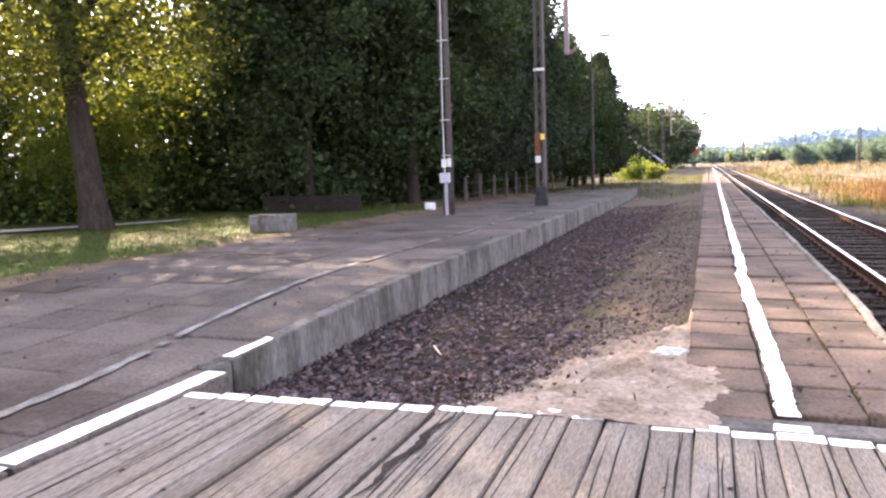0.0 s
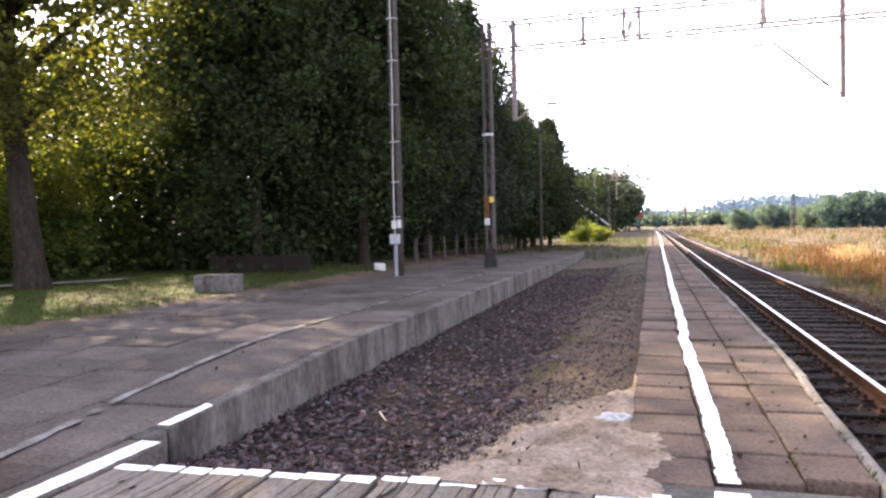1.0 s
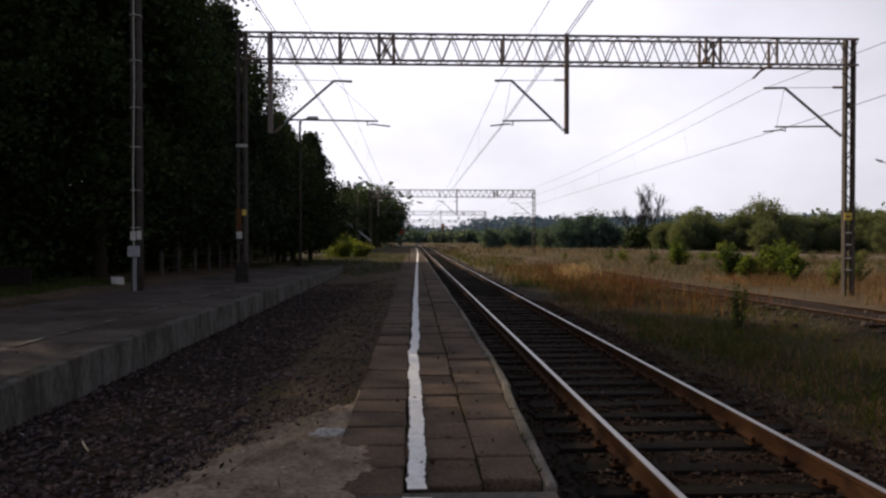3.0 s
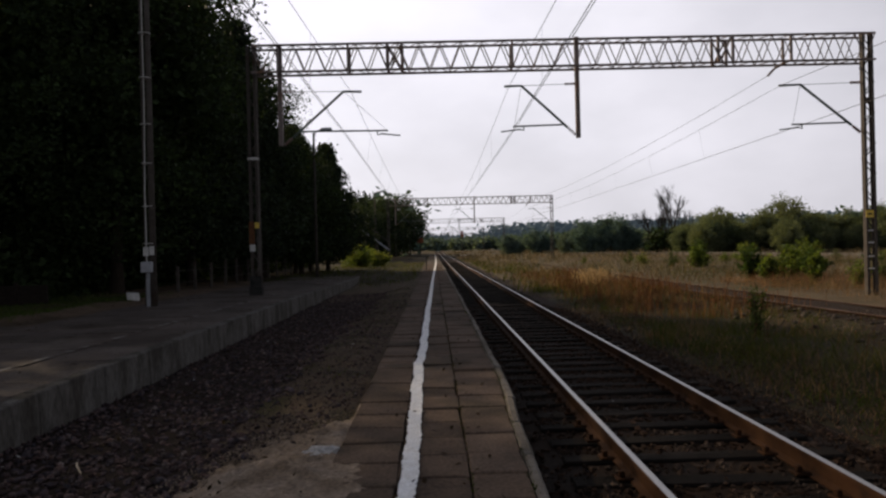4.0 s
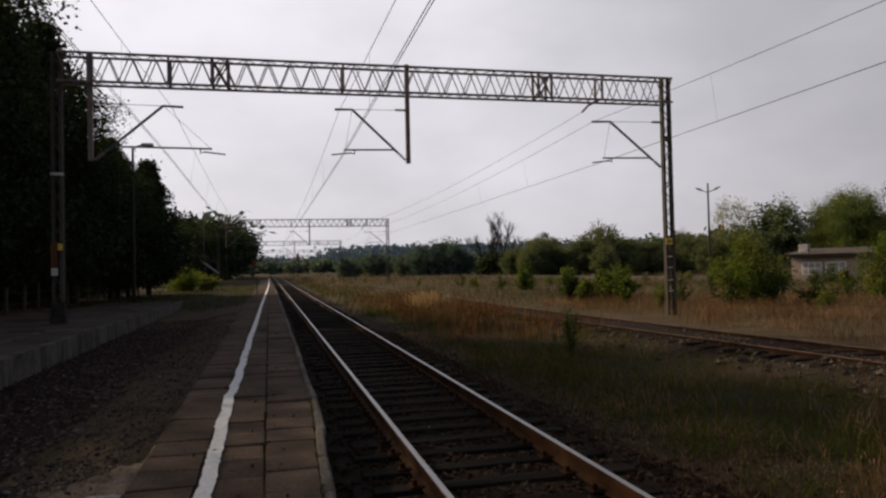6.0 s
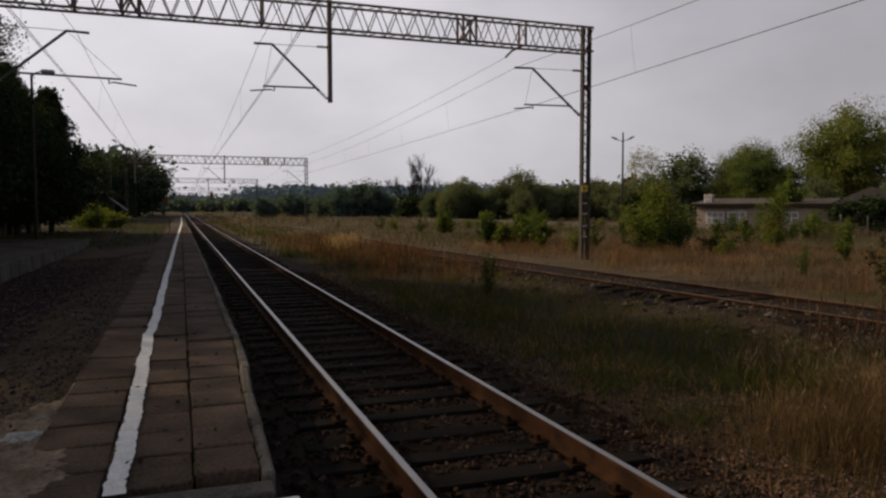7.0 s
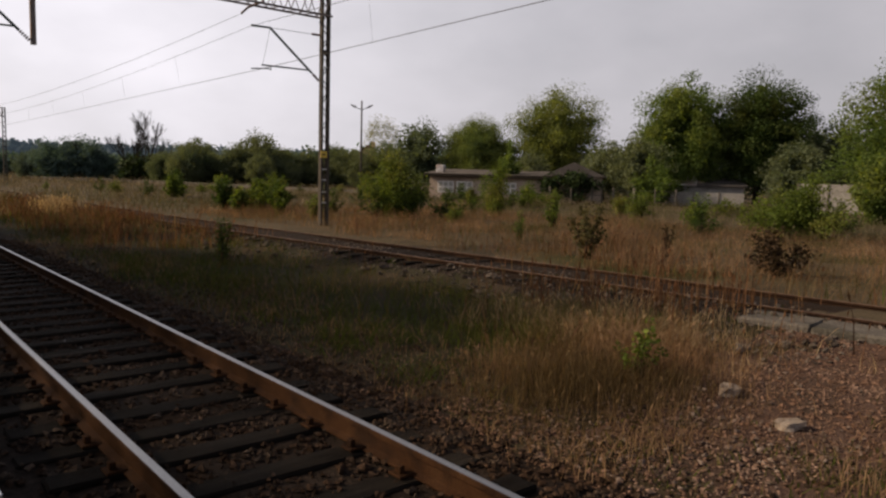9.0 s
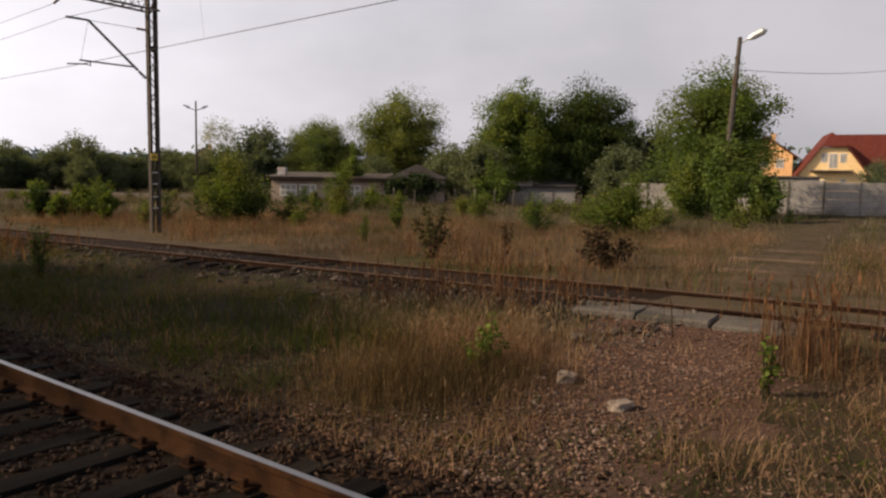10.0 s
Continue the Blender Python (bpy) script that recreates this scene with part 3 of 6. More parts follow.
ids = np.arange(nx * ny).reshape(nx, ny)
quads = np.stack([ids[:-1, :-1], ids[1:, :-1], ids[1:, 1:], ids[:-1, 1:]], -1).reshape(-1, 4)
cx = ((X[:-1, :-1] + X[1:, 1:]) / 2).reshape(-1)
cy = ((Y[:-1, :-1] + Y[1:, 1:]) / 2).reshape(-1)
wob = 0.35 * wobble(cx, cy, 2.3)
kind = np.full(len(cx), 0)
kind[(cx < LEFT_X)] = 1
kind[(cx < LEFT_X) & (cx > -9.6 + wob) | (cx < LEFT_X) & (cy > 26 + wob) & (cx > -13)] = 2
kind[(cx > LEFT_X - 0.2) & (cx < -0.4)] = 3
kind[(cx > -1.7 + wob) & (cx < -0.3) & (cy > 6.4)] = 4
kind[(cx > LEFT_X) & (cx < -0.3) & (cy > 26 + 5 * wob)] = 4
kind[(cx > -1.5 + np.clip(cy - 4.4, 0, 3) * 0.45) & (cx < -0.3) & (cy < 6.4)] = 5
kind[(cx > 1.0) & (cx < 4.75 + 0.5 * wob)] = 3
kind[(cx > 5.0) & (cx < 11.2) & (cy > 1.6 + wob) & (cy < 4.2 + 2 * wob - 0.12 * (cx - 8) ** 2 * (cx < 8))] = 6
kind[(np.abs(cy) > 60) & (cx < -0.4)] = 0
kind[(cx > 4.75 + 0.5 * wob) & (cx < 10.6) & (kind == 0) & (cy > -6) & (cy < 45 + 6 * wob)] = 7
kind[(np.abs(cx - siding_x(cy)) < 1.5 + wob) & (cy > 4.2 + wob) & (cy < 34 + 8 * wob)] = 3
kind[(cx < -0.5) & (cy > 38 + 3 * wob) & (cy < 150) & (cx > -14)] = 7
ground = tagged(new("ground", raw_mesh("ground", np.stack([X, Y, Z], -1).reshape(-1, 3), quads, [FIELD, LAWN, LEAF_MOULD, SOIL_BALLAST, SOIL, SAND, RED_EARTH, WEED_SOIL], kind, True)), "dry field, ballast bed, sand and lawn round the railway", "ground", kind="structure")


# ---- rails and sleepers ----
RAIL = [(-0.065, -0.172), (0.065, -0.172), (0.065, -0.160), (0.012, -0.140), (0.010, -0.050), (0.036, -0.040), (0.036, -0.006), (0.028, 0.0), (-0.028, 0.0), (-0.036, -0.006), (-0.036, -0.040), (-0.010, -0.050), (-0.012, -0.140), (-0.065, -0.160)]


def rail(parent, path, mats, label):
    verts, faces = extrude_profile(RAIL, path)
    n = len(RAIL)
    index = [1 if mats[1] and k % n in ((7,) if mats[1] is RAIL_TOP else (6, 7, 8)) else 0 for k in range((len(path) - 1) * n)] + [0, 0]
    piece("rail", raw_mesh("rail", verts, faces, [m for m in mats if m], index), parent, label)


track = thing("railway_track", (0, 0, 0), "main line with polished rusty rails on tarred wooden sleepers", "railway track", kind="structure")
for x in (2.05, 3.555):
    rail(track, [(x, y, RAIL_Z) for y in (-40, -10, 0, 10, 30, 60, 120, 300, 900)], (RAIL_SIDE, RAIL_TOP), "rusty steel rail with a polished head")
siding = thing("disused_track", (0, 0, 0), "overgrown siding with dull rusty rails", "railway track", kind="structure")
for dx in (-0.7525, 0.7525):
    rail(siding, [(float(siding_x(y)) + dx, y, RAIL_Z + 0.06) for y in list(range(-30, 61, 5)) + [80, 120, 200, 400]], (OLD_RAIL, OLD_RAIL_TOP), "dull brown rail of the siding")

sleeper_meshes = []
for k in range(4):
    bm = box((-1.3, -0.125, -0.16), (1.3, 0.125, 0.0), 0.018, 0.008)
    me = bpy.data.meshes.new("sleeper")
    bm.to_mesh(me)
    bm.free()
    me.materials.append(SLEEPER)
    sleeper_meshes.append(me)
chair = box((-0.17, -0.07, 0.0), (0.17, 0.07, 0.022), 0.006)
for sx in (-0.12, 0.12):
    add_box(chair, (sx - 0.022, -0.03, 0.02), (sx + 0.022, 0.03, 0.075), 0.006)
chair_me = bpy.data.meshes.new("rail_chair")
chair.to_mesh(chair_me)
chair.free()
chair_me.materials.append(RAIL_SIDE)
random.seed(3)
for i in range(170):
    y = -4.6 + 0.6 * i
    piece("sleeper", sleeper_meshes[i % 4], track, m=pose(2.80 + random.uniform(-0.05, 0.05), y + random.uniform(-0.03, 0.03), -0.445 + random.uniform(-0.012, 0.008), 0, random.uniform(-0.3, 0.3), random.uniform(-1.2, 1.2)))
    if y < 32:
        for x in (2.05, 3.555):
            piece("rail_chair", chair_me, track, m=pose(x, y, -0.448, 0, 0, 0))
for i in range(70):
    y = -6 + 0.64 * i
    piece("sleeper", sleeper_meshes[i % 4], siding, m=pose(float(siding_x(y)), y, -0.308 + random.uniform(-0.015, 0.01), 0, 0, random.uniform(-1.5, 1.5)))

# ---- platforms ----
platform = thing("platform", (0, 0, 0), "narrow island platform of brown concrete slabs with a kerb", "platform", kind="structure")
random.seed(5)


def slab_mesh(name, w, d, h, mat, bevel=0.008, jitter=0.004):
    me = bpy.data.meshes.new(name)
    bm = box((-w / 2, -d / 2, -h), (w / 2, d / 2, 0), bevel, jitter)
    bm.to_mesh(me)
    bm.free()
    me.materials.append(mat)
    return me


wide = [slab_mesh("slab", 0.487, 0.505, 0.1, SLAB, 0.009, 0.006) for _ in range(4)]
narrow = [slab_mesh("slab", 0.46, 0.505, 0.1, SLAB, 0.009, 0.006) for _ in range(4)]
kerb_me = [slab_mesh("kerbstone", 0.085, 0.985, 0.3, KERB, 0.02, 0.011) for _ in range(4)]
PITCH = 0.521


def kerb_x(y):
    """The kerb line bends in slightly towards the crossing."""
    return float(np.interp(y, [4.4, 5.3, 6.4, 7.4, 8.4, 11, 15, 22, 80], [1.04, 1.055, 1.085, 1.12, 1.16, 1.17, 1.18, 1.18, 1.17])) + 0.008 * math.sin(y * 0.9)


for i in range(122):
    y = 4.63 + PITCH * i
    for x0, off in ((-0.143, -0.05), (0.352, 0.12)):
        piece("slab", wide[(i + (x0 > 0)) % 4], platform, m=pose(x0 + random.uniform(-0.006, 0.006), y + off + random.uniform(-0.012, 0.012), random.uniform(-0.014, 0.003), random.uniform(-0.8, 0.8), random.uniform(-0.5, 0.5), random.uniform(-0.7, 0.7)))
    piece("slab", narrow[i % 4], platform, m=pose(0.2805 + kerb_x(y) / 2, y + 0.17 + random.uniform(-0.02, 0.02), random.uniform(-0.016, 0.004), random.uniform(-1.0, 1.0), random.uniform(-0.5, 0.9), random.uniform(-0.8, 0.8)) @ Matrix.Diagonal(((kerb_x(y) - 0.655) / 0.46, 1, 1, 1)))
for i in range(60):
    y = 4.95 + i
    piece("kerbstone", kerb_me[i % 4], platform, m=pose(kerb_x(y), y, random.uniform(0.002, 0.016), 0, random.uniform(-2, 2), math.degrees(-(kerb_x(y + 0.5) - kerb_x(y - 0.5))) + random.uniform(-0.6, 0.6)))
far = bmesh.new()
for i in range(165):
    y = 68.2 + PITCH * i
    add_box(far, (-0.38, y - 0.25, -0.1), (0.59, y + 0.25, random.uniform(-0.008, 0.004)))
    add_box(far, (0.605, y - 0.25, -0.1), (1.05, y + 0.25, random.uniform(-0.008, 0.004)))
for i in range(87):
    add_box(far, (1.055, 64.9 + i, -0.3), (1.14, 65.885 + i, 0.01))
ob = part("far_slabs", far, SLAB_FAR, platform, "distant run of the same slabs")
ob["kind"] = "stuff"

# painted safety line, laid on the slabs
LINE = [(4.36, 0.175), (4.8, 0.175), (5.1, 0.19), (5.8, 0.185), (6.2, 0.185), (6.8, 0.185), (7.4, 0.178), (8.05, 0.165), (8.7, 0.168), (9.3, 0.16), (9.8, 0.15), (10.1, 0.17), (10.5, 0.175), (11.3, 0.2), (12.2, 0.19), (13.2, 0.205), (14.2, 0.19), (15.6, 0.215), (17.8, 0.205), (20, 0.23), (26, 0.27), (33, 0.30), (45, 0.39), (60, 0.5), (80, 0.64), (110, 0.68), (150, 0.68)]


def line_x(y):
    return float(np.interp(y, [p[0] for p in LINE], [p[1] for p in LINE]))


safety = thing("safety_line", (0, 0, 0), "fresh white painted safety line on the slabs", "line marking", kind="structure")
y = 4.37
random.seed(8)
verts, faces = [], []
while y < 150:
    nxt = min(y + 0.09, 150) if y < 30 else y + 1.0
    k = len(verts)
    for yy in (y, nxt):
        for s in (-1, 1):
            verts.append((line_x(yy) + s * (0.06 + random.uniform(-0.008, 0.008)) + (0.006 * math.sin(int(yy / PITCH) * 2.4) if yy < 30 else 0.0), yy, 0.011 if yy > 4.5 else 0.009))
    faces.append((k, k + 1, k + 3, k + 2))
    y = nxt
me = raw_mesh("paint", verts, faces, PAINT)
piece("paint", me, safety)

# old platform beyond the empty track bed
old_platform = thing("old_platform", (0, 0, 0), "worn grey concrete slab platform with a cast edge wall", "platform", kind="structure")
slab_l = [slab_mesh("slab", 0.985, 0.735, 0.09, SLAB_L, 0.009, 0.006) for _ in range(4)]
random.seed(9)
far = bmesh.new()
count = 0
for j in range(5):
    for i in range(56):
        x = LEFT_X - 0.18 - 0.5 - 1.0 * j
        y = 0.4 + 0.745 * i + (0.37 if j % 2 else 0)
        z = float(left_level(y))
        slope = math.degrees(math.atan2(float(left_level(y + 0.3) - left_level(y - 0.3)), 0.6))
        if x < -8.2 and y > 15:
            continue
        m = pose(x + random.uniform(-0.008, 0.008), y, z + random.uniform(-0.016, 0.006), slope + random.uniform(-0.8, 0.8), random.uniform(-0.6, 0.6), random.uniform(-0.9, 0.9))
        count += 1
        piece("slab", slab_l[count % 4], old_platform, m=m)
# the edge wall, cast in lengths
random.seed(10)
y = 4.62
while y < 38:
    d = random.uniform(1.35, 1.6)
    z0, z1 = float(left_level(y)), float(left_level(y + d))
    bm = box((-0.17, 0.006, -0.62), (0.0, d - 0.006, 0.0), 0.014, 0.006)
    for v in bm.verts:
        v.co.z += z0 + (z1 - z0) * v.co.y / d + 0.012
        if v.co.z < -0.2:
            v.co.x += 0.02
    ob = part("wall_length", bm, WALL, old_platform)
    ob.matrix_basis = pose(LEFT_X + random.uniform(-0.012, 0.012), y, 0, 0, 0, 0)
    y += d
# white-painted end block of the wall and the low kerb beside the crossing
def painted_strip(parent, x0, x1, y0, y1, z, step=0.1, rag=0.008):
    n = max(2, int((y1 - y0) / step))
    vs, fs = [], []
    for i in range(n + 1):
        yy = y0 + (y1 - y0) * i / n
        vs += [(x0 + random.uniform(-rag, rag), yy, z), (x1 + random.uniform(-rag, rag), yy, z)]
    for i in range(n):
        fs.append((2 * i, 2 * i + 1, 2 * i + 3, 2 * i + 2))
    return piece("paint", raw_mesh("paint", vs, fs, PAINT), parent)


bm = box((-3.90, 4.42, -0.35), (-3.70, 4.60, 0.04), 0.02, 0.008)
part("end_block", bm, WALL, old_platform, "broken end of the edge wall")
for y0 in (-3.0, -1.6, -0.2, 1.2, 2.62):
    bm = box((-3.895, y0, -0.3), (-3.58, y0 + 1.38 if y0 < 2.6 else 4.40, 0.012), 0.012, 0.004)
    part("kerbstone", bm, SLAB_L, old_platform)
painted_strip(old_platform, -3.765, -3.605, -3.0, 2.60, 0.0165)
painted_strip(old_platform, -3.765, -3.605, 2.64, 4.38, 0.0165)
vs, fs = [], []
for i in range(8):
    yy = 4.66 + i * 0.13
    zz = float(left_level(yy)) + 0.0185
    vs += [(-3.85 + random.uniform(-0.02, 0.03), yy, zz), (-3.735 + random.uniform(-0.01, 0.0), yy, zz)]
for i in range(7):
    fs.append((2 * i, 2 * i + 1, 2 * i + 3, 2 * i + 2))
piece("paint", raw_mesh("paint", vs, fs, PAINT), old_platform, "patchy white paint on the wall top")
# worn old line on the old platform
OLD = [(-1.0, -4.2), (3.2, -4.4), (4.0, -4.48), (4.6, -4.6), (5.5, -4.77), (6.4, -4.87), (7.6, -4.96), (8.6, -4.96), (9.5, -4.92), (14, -4.9), (30, -4.8)]
vs, fs = [], []
ys = np.arange(-1, 26, 0.15)
for yy in ys:
    xx = float(np.interp(yy, [p[0] for p in OLD], [p[1] for p in OLD]))
    w = 0.05 + random.uniform(-0.018, 0.014)
    zz = float(left_level(yy)) + 0.0125
    vs += [(xx - w, yy, zz), (xx + w, yy, zz)]
for i in range(len(ys) - 1):
    if random.random() < 0.88 and ys[i] < 9.9 or random.random() < 0.35:
        fs.append((2 * i, 2 * i + 1, 2 * i + 3, 2 * i + 2))
old_line = tagged(new("old_safety_line", raw_mesh("old_safety_line", vs, fs, OLD_PAINT)), "faded patchy white line on the old platform", "line marking", kind="structure")

# ---- timber crossing deck ----
deck = thing("timber_deck", (0, 0, 0), "weathered grey plank crossing with white-painted board ends", "crossing deck", kind="structure")
random.seed(12)
x, k = -3.565, 0
WIDTHS = [0.26, 0.22, 0.19, 0.23, 0.17, 0.21, 0.24, 0.25, 0.16, 0.20, 0.24, 0.21, 0.19, 0.25, 0.23, 0.18, 0.22, 0.24, 0.21, 0.23, 0.2, 0.19]
while x < 1.13:
    w = min(WIDTHS[k % len(WIDTHS)], 1.15 - x)
    gap = 0.05 if k == 7 else random.choice((0.004, 0.006, 0.008, 0.016))
    end = float(np.interp(x + w / 2, [-3.5, -2.9, -1.85, -1.1, 0.0, 1.1], [3.95, 3.98, 4.08, 4.15, 4.11, 4.04])) + random.uniform(-0.025, 0.025)
    rise = random.uniform(-0.008, 0.006)
    n = 14
    bm = bmesh.new()
    rows = []
    ph = random.uniform(0, 6)
    for i in range(n + 1):
        yy = -3.2 + (end + 3.2) * i / n
        wob_l, wob_r = 0.006 * math.sin(yy * 2.1 + ph), 0.006 * math.sin(yy * 1.7 + ph + 2)
        x0, x1 = x + gap / 2 + wob_l, x + w - gap / 2 + wob_r
        zt = rise + 0.004 * math.sin(yy * 1.3 + ph)
        rows.append([bm.verts.new(c) for c in ((x0, yy, -0.09), (x0, yy, zt - 0.014), (x0 + 0.013, yy, zt), (x1 - 0.013, yy, zt), (x1, yy, zt - 0.014), (x1, yy, -0.09))])
    for a, b in zip(rows, rows[1:]):
        for q in range(6):
            bm.faces.new((a[q], b[q], b[(q + 1) % 6], a[(q + 1) % 6]))
    bm.faces.new(rows[0])
    bm.faces.new(rows[-1][::-1])
    bmesh.ops.recalc_face_normals(bm, faces=bm.faces)
    board = part("plank", bm, PLANK, deck)
    # splits along the grain
    for s in range(random.choice((2, 3, 4, 5))):
        y0 = random.uniform(0.8, 3.6)
        ln = random.uniform(0.4, 1.9)
        xc = x + w * random.uniform(0.25, 0.75)
        vs, fs = [], []
        m_ = 9
        drift = random.uniform(-0.03, 0.03)
        for i in range(m_ + 1):
            f = i / m_
            hw = 0.0032 * math.sin(math.pi * f) ** 0.7 * random.uniform(0.6, 1.5) + 0.0008
            xx = xc + drift * f + 0.004 * math.sin(f * 9 + ph)
            yy = min(y0 + ln * f, end - 0.02)
            zt = rise + 0.004 * math.sin(yy * 1.3 + ph) + 0.002
            vs += [(xx - hw, yy, zt), (xx + hw, yy, zt)]
        for i in range(m_):
            fs.append((2 * i, 2 * i + 1, 2 * i + 3, 2 * i + 2))
        piece("split", raw_mesh("split", vs, fs, CRACK), board)
    # painted end
    zt = rise + 0.004 * math.sin(end * 1.3 + ph) + 0.004
    d = random.uniform(0.085, 0.12)
    c = [(x + gap / 2 + 0.004, end - d + random.uniform(-0.015, 0.015), zt), (x + w / 2, end - d + random.uniform(-0.012, 0.012), zt), (x + w - gap / 2 - 0.004, end - d + random.uniform(-0.015, 0.015), zt), (x + w - gap / 2 - 0.004, end - random.uniform(0.002, 0.012), zt), (x + gap / 2 + 0.004, end - random.uniform(0.002, 0.012), zt)]
    if k != 13:
        piece("paint", raw_mesh("paint", c, [(0, 1, 2, 3, 4)], PAINT), board, "white painted board end")
    x += w
    k += 1
# knots, nail heads and a rotten gouge in the worn surface
random.seed(121)
for i in range(46):
    kx, ky = random.uniform(-3.4, 1.05), random.uniform(1.2, 3.85)
    r = random.uniform(0.006, 0.02)
    vs = [(kx + math.cos(q) * r * random.uniform(0.7, 1.2), ky + math.sin(q) * r * random.uniform(1.0, 2.4), 0.0095) for q in np.linspace(0, 6.283, 9)[:-1]]
    piece("knot", raw_mesh("knot", vs, [list(range(8))], CRACK), deck)
vs, fs = [], []
for i in range(40):
    f = i / 39
    gy = 4.0 - 1.7 * f
    gxx = -1.66 - 0.1 * f + 0.018 * math.sin(f * 23)
    hw = 0.03 * math.sin(math.pi * min(f * 1.3 + 0.05, 1)) * random.uniform(0.5, 1.3) + 0.004
    vs += [(gxx - hw, gy, 0.0098), (gxx + hw * 0.7, gy, 0.0098)]
    if i:
        fs.append((2 * i - 2, 2 * i - 1, 2 * i + 1, 2 * i))
piece("rotten_gouge", raw_mesh("rotten_gouge", vs, fs, CRACK), deck, "dark rotten gouge along a board")
for yy in (-2.6, -0.8, 1.0, 2.6, 3.8):
    part("bearer", box((-3.56, yy - 0.1, -0.27), (1.14, yy + 0.1, -0.092), 0.01), SLEEPER, deck)
# the strip of concrete between boards and slabs, and the line's foot
part("filler", box((-0.40, 4.17, -0.2), (1.04, 4.365, -0.014), 0.01, 0.006), CONCRETE, deck, "rough concrete filler strip")
piece("paint", raw_mesh("paint", [(0.085, 4.175, -0.0095), (0.28, 4.175, -0.0095), (0.275, 4.27, -0.0095), (0.095, 4.28, -0.0095)], [(0, 1, 2, 3)], PAINT), deck)

# ---- spilt sand at the crossing ----
sx_, sy_ = np.linspace(-2.6, 0.1, 108), np.linspace(4.05, 7.6, 140)
SX, SY = np.meshgrid(sx_, sy_, indexing="ij")
edge = SX - (-1.95 + np.clip(SY - 4.4, 0, 3) * 0.5 + 0.16 * wobble(SX, SY, 3.1) + 0.09 * wobble(SY, SX, 9.0) + 0.05 * wobble(SX, SY, 23.0))
top = np.clip(edge, -0.4, 0.5) + np.clip(6.6 + 0.3 * wobble(SX, SY, 4) - SY, -0.5, 0) * 1.2
lumps = 0.012 * wobble(SX, SY, 7) + 0.010 * wobble(SY, SX, 15) + 0.008 * wobble(SX, SY, 29) + 0.003 * wobble(SY, SX, 47)
lumps = lumps * 1.5 + np.random.default_rng(12).normal(size=SX.shape) * 0.0035
SZ = ground_z(np.minimum(SX, -0.42), SY) - 0.02 + 0.06 * np.clip(top / 0.5 + 0.35, 0, 1) + lumps
SZ = np.where(top < -0.17, SZ - 0.08, SZ)
cover = -0.004 + 0.35 * lumps + 0.013 * smooth_step(-0.05, -0.4, SX) * smooth_step(6.0, 4.5, SY) - 0.03 * smooth_step(4.9, 6.2, SY + 0.25 * wobble(SX, SY, 1.2)) - 0.03 * smooth_step(-0.28, 0.02, SX + 0.08 * wobble(SY, SX, 2.0))
SZ = np.where(SX > -0.42, cover, np.minimum(SZ, 0.012 + 0.4 * lumps))
si = np.arange(108 * 140).reshape(108, 140)
sq = np.stack([si[:-1, :-1], si[1:, :-1], si[1:, 1:], si[:-1, 1:]], -1).reshape(-1, 4)
tagged(new("sand_spill", raw_mesh("sand_spill", np.stack([SX, SY, SZ], -1).reshape(-1, 3), sq, SAND, None, True)), "heap of pale trodden sand beside the crossing", "sand", kind="structure")

# ---- overhead line gantries ----
def channel_mast(parent, z0, z1, w=0.34, d=0.12, lace=0.5, mat=MAST_GREY):
    for s in (-1, 1):
        xo, t, e, y1 = s * w / 2, s * 0.014, s * 0.085, d / 2 + 0.03
        prof = [(xo, -y1), (xo - e, -y1), (xo - e, -y1 + 0.014), (xo - t, -y1 + 0.014), (xo - t, y1 - 0.014), (xo - e, y1 - 0.014), (xo - e, y1), (xo, y1)]
        bm = bmesh.new()
        lo, hi = [bm.verts.new((px, py, z0)) for px, py in prof], [bm.verts.new((px, py, z1)) for px, py in prof]
        for k in range(8):
            bm.faces.new((lo[k], lo[(k + 1) % 8], hi[(k + 1) % 8], hi[k]))
        bm.faces.new(lo[::-1])
        bm.faces.new(hi)
        bmesh.ops.recalc_face_normals(bm, faces=bm.faces)
        part("channel", bm, mat, parent)
    z, flip = z0 + 0.6, 1
    while z < z1 - lace:
        for yy in (-d / 2 - 0.035, d / 2 + 0.035):
            bm = tube([(-flip * w / 2, yy, z), (flip * w / 2, yy, z + lace)], 0.018, 4)
            part("lacing_bar", bm, mat, parent)
        z += lace
        flip = -flip


